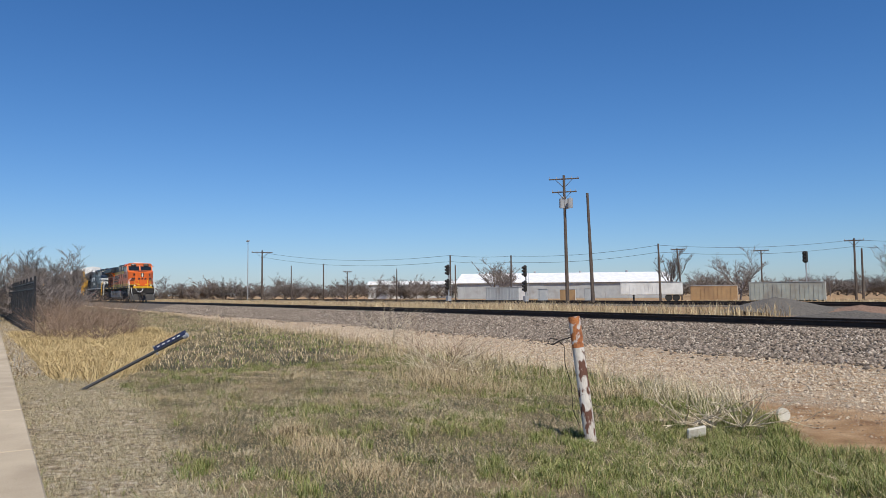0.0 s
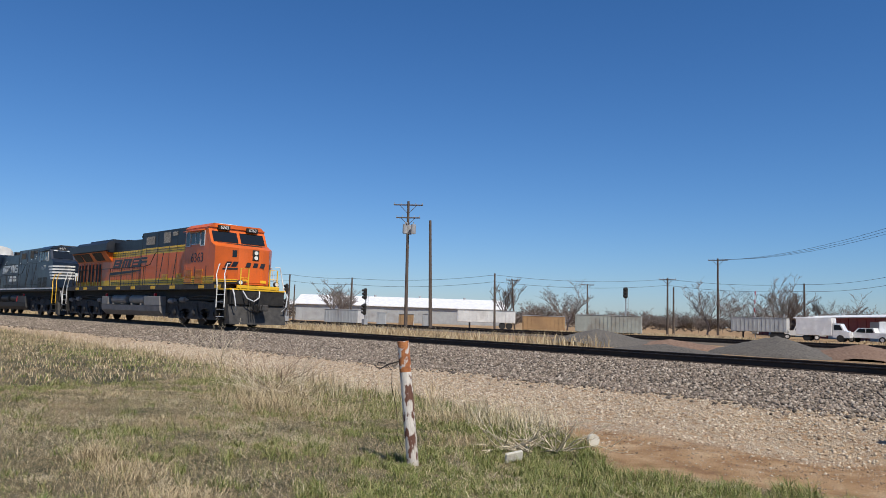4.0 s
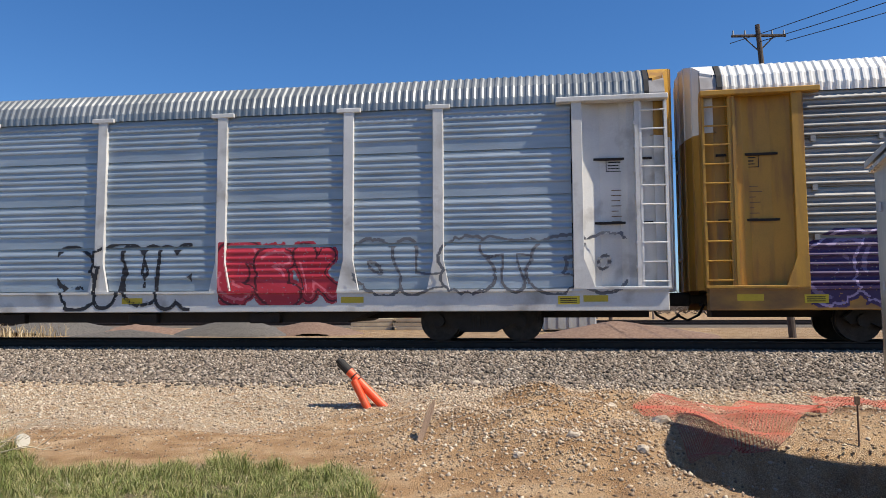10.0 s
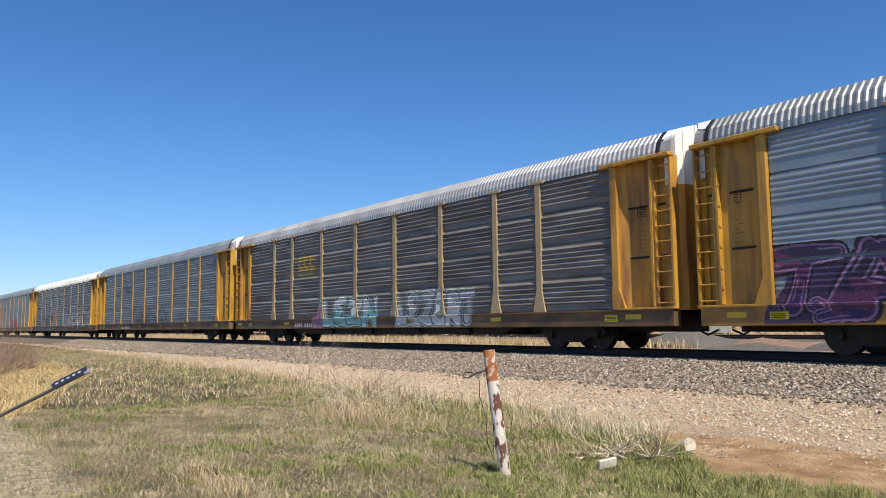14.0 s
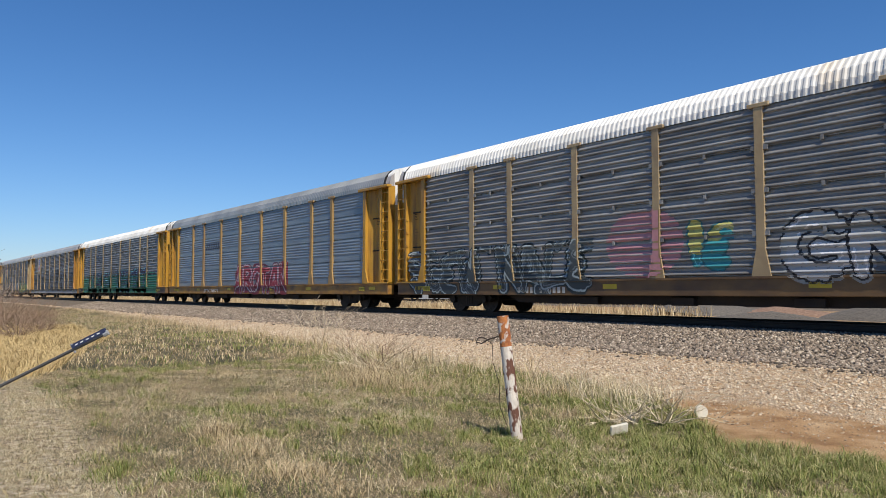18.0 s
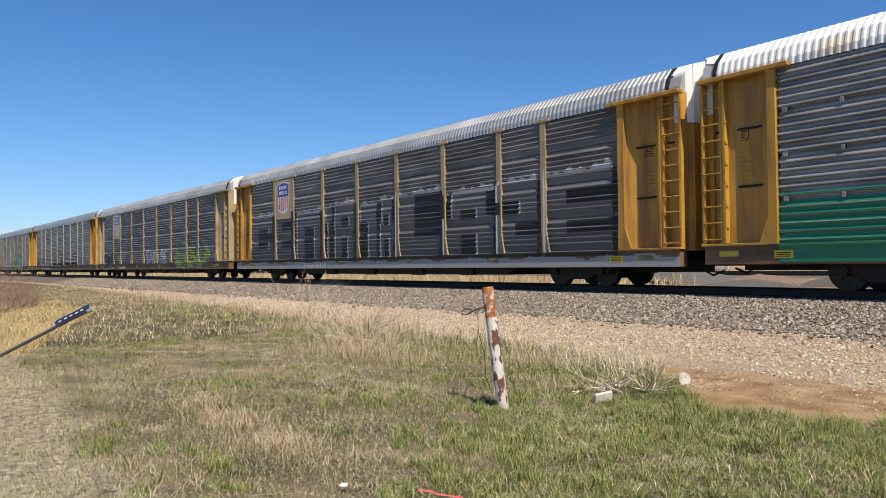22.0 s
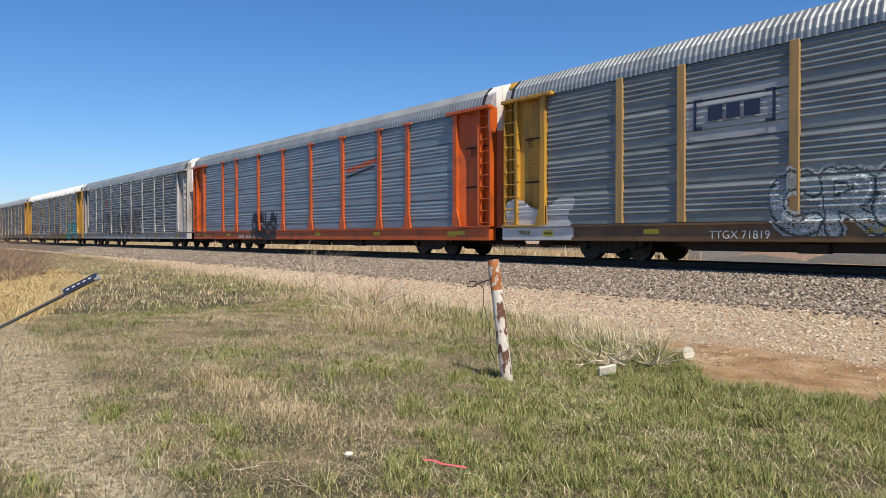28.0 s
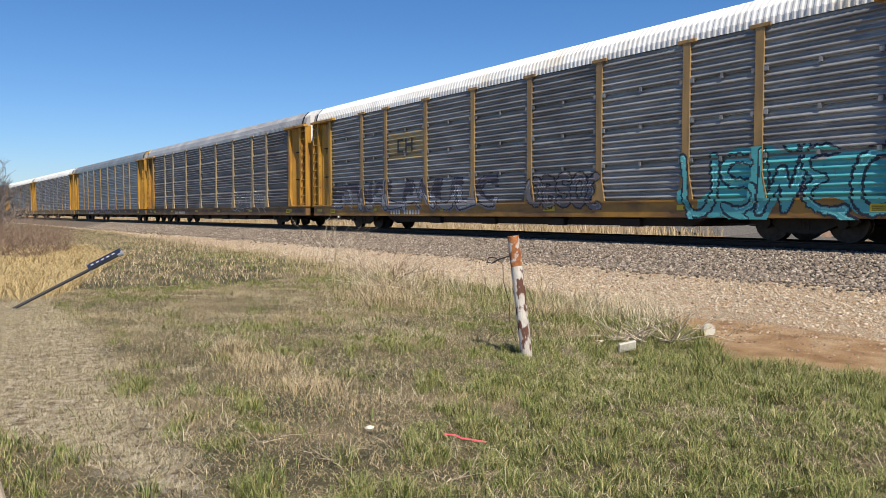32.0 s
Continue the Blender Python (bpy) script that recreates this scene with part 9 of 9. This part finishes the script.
def emblem_shapes():
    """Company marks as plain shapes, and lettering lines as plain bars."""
    def ring(u, v):
        return ((u < 0.44) | (u > 0.52)) & ((v < 0.22) | (v > 0.78) | (u < 0.10) | (u > 0.90))

    def slanted_row(n, gap=0.3):
        return lambda u, v: ((u * n + 0.35 * v) % 1 > gap) & ((np.abs(v - 0.5) > 0.18) | ((u * n + 0.35 * v) % 1 < gap + 0.3))
    block(1, -6.74, -5.06, 3.25, 3.88, (0.62, 0.03, 0.04), label="red block emblem", rule=ring, cell=0.042)
    block(1, -6.89, -4.72, 2.98, 3.15, (0.05, 0.07, 0.13), label="dark lettering bars", rule=lambda u, v: (u * 10) % 1 < 0.66, cell=0.03)
    for k, x, z in ((3, -7.2, 3.45), (7, -7.05, 3.36)):
        block(k, x, x + 2.4, z, z + 0.40, (0.05, 0.06, 0.09), label="dark lettering bars", rule=slanted_row(8), cell=0.035)
    block(4, -6.7, -5.0, 3.34, 3.98, (0.60, 0.40, 0.03), label="yellow block emblem", rule=slanted_row(3, 0.14), cell=0.04)
    block(4, -6.8, -5.1, 3.09, 3.20, (0.60, 0.40, 0.03), label="yellow underline of the emblem")
    for k in (5, 8, 11):
        block(k, -7.1, -4.8, 3.38, 3.98, (0.06, 0.075, 0.11), label="dark striped emblem", rule=lambda u, v: (u < 0.5) & ((v * 4) % 1 > 0.45) & (u > 0.5 - v * 0.5) | (u > 0.55) & slanted_row(2, 0.2)((u - 0.55) * 2.2, v), cell=0.04)
    for k in (0, 2):
        block(k, 4.50, 7.12, 3.68, 3.89, (0.60, 0.085, 0.035), label="orange painted stripe")
        block(k, 4.50, 7.12, 3.28, 3.53, (0.085, 0.085, 0.09), label="dark painted stripe")
        block(k, 4.50, 7.12, 3.92, 4.06, (0.36, 0.37, 0.37), label="grey painted stripe")
    for k in (9, 10):
        flat_shape(k, [(-9.18, 3.07), (-7.39, 3.07), (-7.39, 4.98), (-9.18, 4.98)], (0.44, 0.32, 0.17) if k == 9 else (0.36, 0.32, 0.26), 0.012, "tan emblem board")
        X0, X1, Z0, Z1 = -8.94, -7.68, 3.30, 4.88
        mid = (X0 + X1) / 2
        half = [(0.0, Z0), (0.28, Z0 + 0.10), (0.54, Z0 + 0.20), (0.60, Z0 + 0.75), (0.56, Z1 - 0.42), (0.66, Z1 - 0.14), (0.42, Z1 - 0.06), (0.0, Z1)]
        flat_shape(k, [(mid + a, b) for a, b in half] + [(mid - a, b) for a, b in half[-2:0:-1]], (0.72, 0.71, 0.69), 0.016, "white shield emblem")
        flat_shape(k, [(mid + a, b) for a, b in ((0.55, Z1 - 0.72), (0.53, Z1 - 0.42), (0.61, Z1 - 0.17), (0.40, Z1 - 0.11), (0, Z1 - 0.05), (-0.40, Z1 - 0.11), (-0.61, Z1 - 0.17), (-0.53, Z1 - 0.42), (-0.55, Z1 - 0.72))], (0.03, 0.05, 0.32), 0.020, "blue field of the shield")
        for j in range(5):
            paint_bar(k, mid - 0.48 + j * 0.215, mid - 0.38 + j * 0.215, Z0 + 0.14 + 0.05 * abs(j - 2), Z1 - 0.76, (0.50, 0.03, 0.05), 0.020)
        for z, n in ((Z1 - 0.36, 5), (Z1 - 0.62, 7)):
            for j in range(n):
                paint_bar(k, mid - 0.44 + j * 0.88 / n, mid - 0.44 + (j + 0.62) * 0.88 / n, z, z + 0.17, (0.7, 0.7, 0.68), 0.024)
    block(12, -7.2, -4.5, 3.1, 4.3, (0.36, 0.39, 0.41), label="pale emblem board")
    for x0, x1, z0, z1 in ((-7.3, -7.22, 3.3, 4.05), (-7.3, -7.05, 3.97, 4.05), (-7.3, -7.05, 3.3, 3.38), (-5.25, -5.17, 3.3, 4.05), (-5.42, -5.17, 3.97, 4.05), (-5.42, -5.17, 3.3, 3.38), (-6.9, -6.5, 3.5, 3.85), (-6.4, -6.05, 3.5, 3.85), (-5.95, -5.55, 3.5, 3.85)):
        paint_bar(12, x0 + 0.36, x1 + 0.36, z0 + 0.06, z1 + 0.06, (0.02, 0.03, 0.07))
    block(15, -7.12, -4.56, 2.92, 3.98, (0.46, 0.33, 0.14), label="tan emblem board")
    for x0, x1, z0, z1 in ((-6.36, -5.92, 3.16, 3.25), (-6.36, -5.92, 3.62, 3.71), (-6.36, -6.26, 3.16, 3.71), (-5.78, -5.68, 3.16, 3.71), (-5.36, -5.26, 3.16, 3.71), (-5.68, -5.36, 3.38, 3.52)):
        paint_bar(15, x0, x1, z0, z1, (0.02, 0.02, 0.02), 0.02)
    block(13, 4.66, 7.05, 3.30, 4.0, (0.60, 0.10, 0.03), label="orange slanted emblem", rule=lambda u, v: (v - 0.45 * u > 0.26) & (v - 0.45 * u < 0.52) & ((u * 6) % 1 > 0.12), cell=0.04)
    block(13, 4.66, 7.05, 3.24, 4.0, (0.02, 0.02, 0.03), label="dark bar under the emblem", rule=lambda u, v: (v - 0.45 * u > 0.04) & (v - 0.45 * u < 0.17) & (u < 0.92), cell=0.04)
    block(14, -6.12, -5.6, 3.26, 3.93, (0.55, 0.04, 0.03), label="red square emblem", rule=lambda u, v: (np.abs(v - 0.5) > 0.08) & (np.abs(v - 0.18) > 0.06), cell=0.04)
    rr = random.Random(8)
    for k in range(len(CARS)):
        if k in LETTERING:
            words, x0, x1, tone = LETTERING[k]
            me = text_mesh("lettering", words, 0.27, M["loco_white" if tone == "white" else "black"], 0.002)
            wide = me.vertices and max(v.co.x for v in me.vertices) - min(v.co.x for v in me.vertices)
            at = Matrix.Translation(((x0 + x1) / 2, -(HALF + 0.036), 0.81)) @ Matrix.Diagonal(((x1 - x0) / wide, 1, 1, 1))
            child("lettering", me, CARS[k], at)
        else:
            for j in range(11):
                if j != 4:
                    paint_bar(k, -6.9 + j * 0.20, -6.9 + j * 0.20 + 0.12, 0.72, 0.90, (0.55, 0.53, 0.48))
        for j in range(6):
            x = -13.2 + j * 5.1 + rr.uniform(-0.5, 0.5)
            if k not in LETTERING or x + 0.5 < LETTERING[k][1] or x > LETTERING[k][2]:
                paint_bar(k, x, x + 0.5, 0.84, 0.97, (0.60, 0.43, 0.03))


def flat_shape(k, pts, rgb, lift, label):
    """A flat plate or decal that lies just off the ribs of the side."""
    y = -(HALF + 0.008) - lift
    me = link_mesh("emblem", [(x, y, z) for x, z in pts], [tuple(range(len(pts)))], bar_paint(rgb))
    child("emblem", me, CARS[k], label=label)


def paint_bar(k, x0, x1, z0, z1, rgb, lift=0.0):
    """A small painted bar that lies just off the side."""
    y = -(HALF + 0.036)
    if z0 > SILL:
        y = -(HALF + 0.008)
    y -= lift
    me = link_mesh("marking", [(x0, y, z0), (x1, y, z0), (x1, y, z1), (x0, y, z1)], [(0, 1, 2, 3)], bar_paint(rgb))
    child("marking", me, CARS[k])


BARS = {}


def bar_paint(rgb):
    key = tuple(round(c, 3) for c in rgb)
    if key not in BARS:
        BARS[key] = painted("marking_paint", rgb, 0.5)
    return BARS[key]


emblem_shapes()

# the later cars ride a little lower on their bogies
for i, car in enumerate(CARS):
    for piece in car.children:
        if not piece.name.startswith("truck"):
            piece.location.z -= 0.0 if i < 6 else 0.05 if i < 9 else 0.10

# ---- motion ----
SPEED, NOSE = 17.977, -101.56      # metres a second; where the front coupler is at the start
LOCO_AT = (10.9, 33.9)            # middles of the locomotives behind the front coupler
CARS_FROM = 46.30

EASE = ((0, 1, 2, 3, 4, 5, 6, 7, 8, 9, 10, 11, 12, 13, 14, 15, 18, 19, 20, 21, 22, 23, 24, 25, 28, 29, 30, 31, 32),
        (2.9, 1.35, 0.7, 0.1, -0.4, -0.72, -0.62, -0.07, 0.06, 0.0, -0.03, 0.04, 0.17, 0.31, 0.39, 0.47, 0.63, 0.66, 0.65, 0.66, 0.67, 0.65, 0.51, 0.53, 0.41, 0.39, 0.22, 0.13, 0.09))   # the speed is not quite even
SLACK = (0.09, 0.09, -0.06, -0.05, -0.06, -0.04, 0.02, 0.08, 0.07, 0.14, -0.12, -0.1, 0.16, 0.17, -0.19, -0.12)      # play in the couplers



def motions():
    def ride(thing, offset):
        def place(x):
            a, b = float(bend(x - 9)), float(bend(x + 9))
            return pose(x, TRACK_Y - (a + b) / 2, RAIL_Z, 0, 0, math.degrees(math.atan2(a - b, 18.0)))
        walk(thing, [(t / 2, place(NOSE + SPEED * t / 2 + float(np.interp(t / 2, EASE[0], EASE[1])) - offset)) for t in range(0, 65)])
    for i, loco in enumerate(LOCOS):
        ride(loco, LOCO_AT[i])
    for i, car in enumerate(CARS):
        ride(car, CARS_FROM + CAR * (i + 0.5) - (SLACK[i] if i < len(SLACK) else -0.1))

    def roll(wheels, radius):
        """Turn one wheelset through the whole clip, and let the others of its size turn with it."""
        step = math.degrees(SPEED / 30 / radius)
        walk(wheels[0], [(k / 30, pose(0, 0, 0, 0, (k * step) % 360, 0)) for k in range(0, 961)])
        first = wheels[0].animation_data
        for w in wheels[1:]:
            w.rotation_mode = "QUATERNION"
            w.animation_data_create()
            w.animation_data.action = first.action
            w.animation_data.action_slot = first.action_slot
    roll(WHEELS, 0.44)
    if LOCO_WHEELS:
        roll(LOCO_WHEELS, 0.52)


motions()
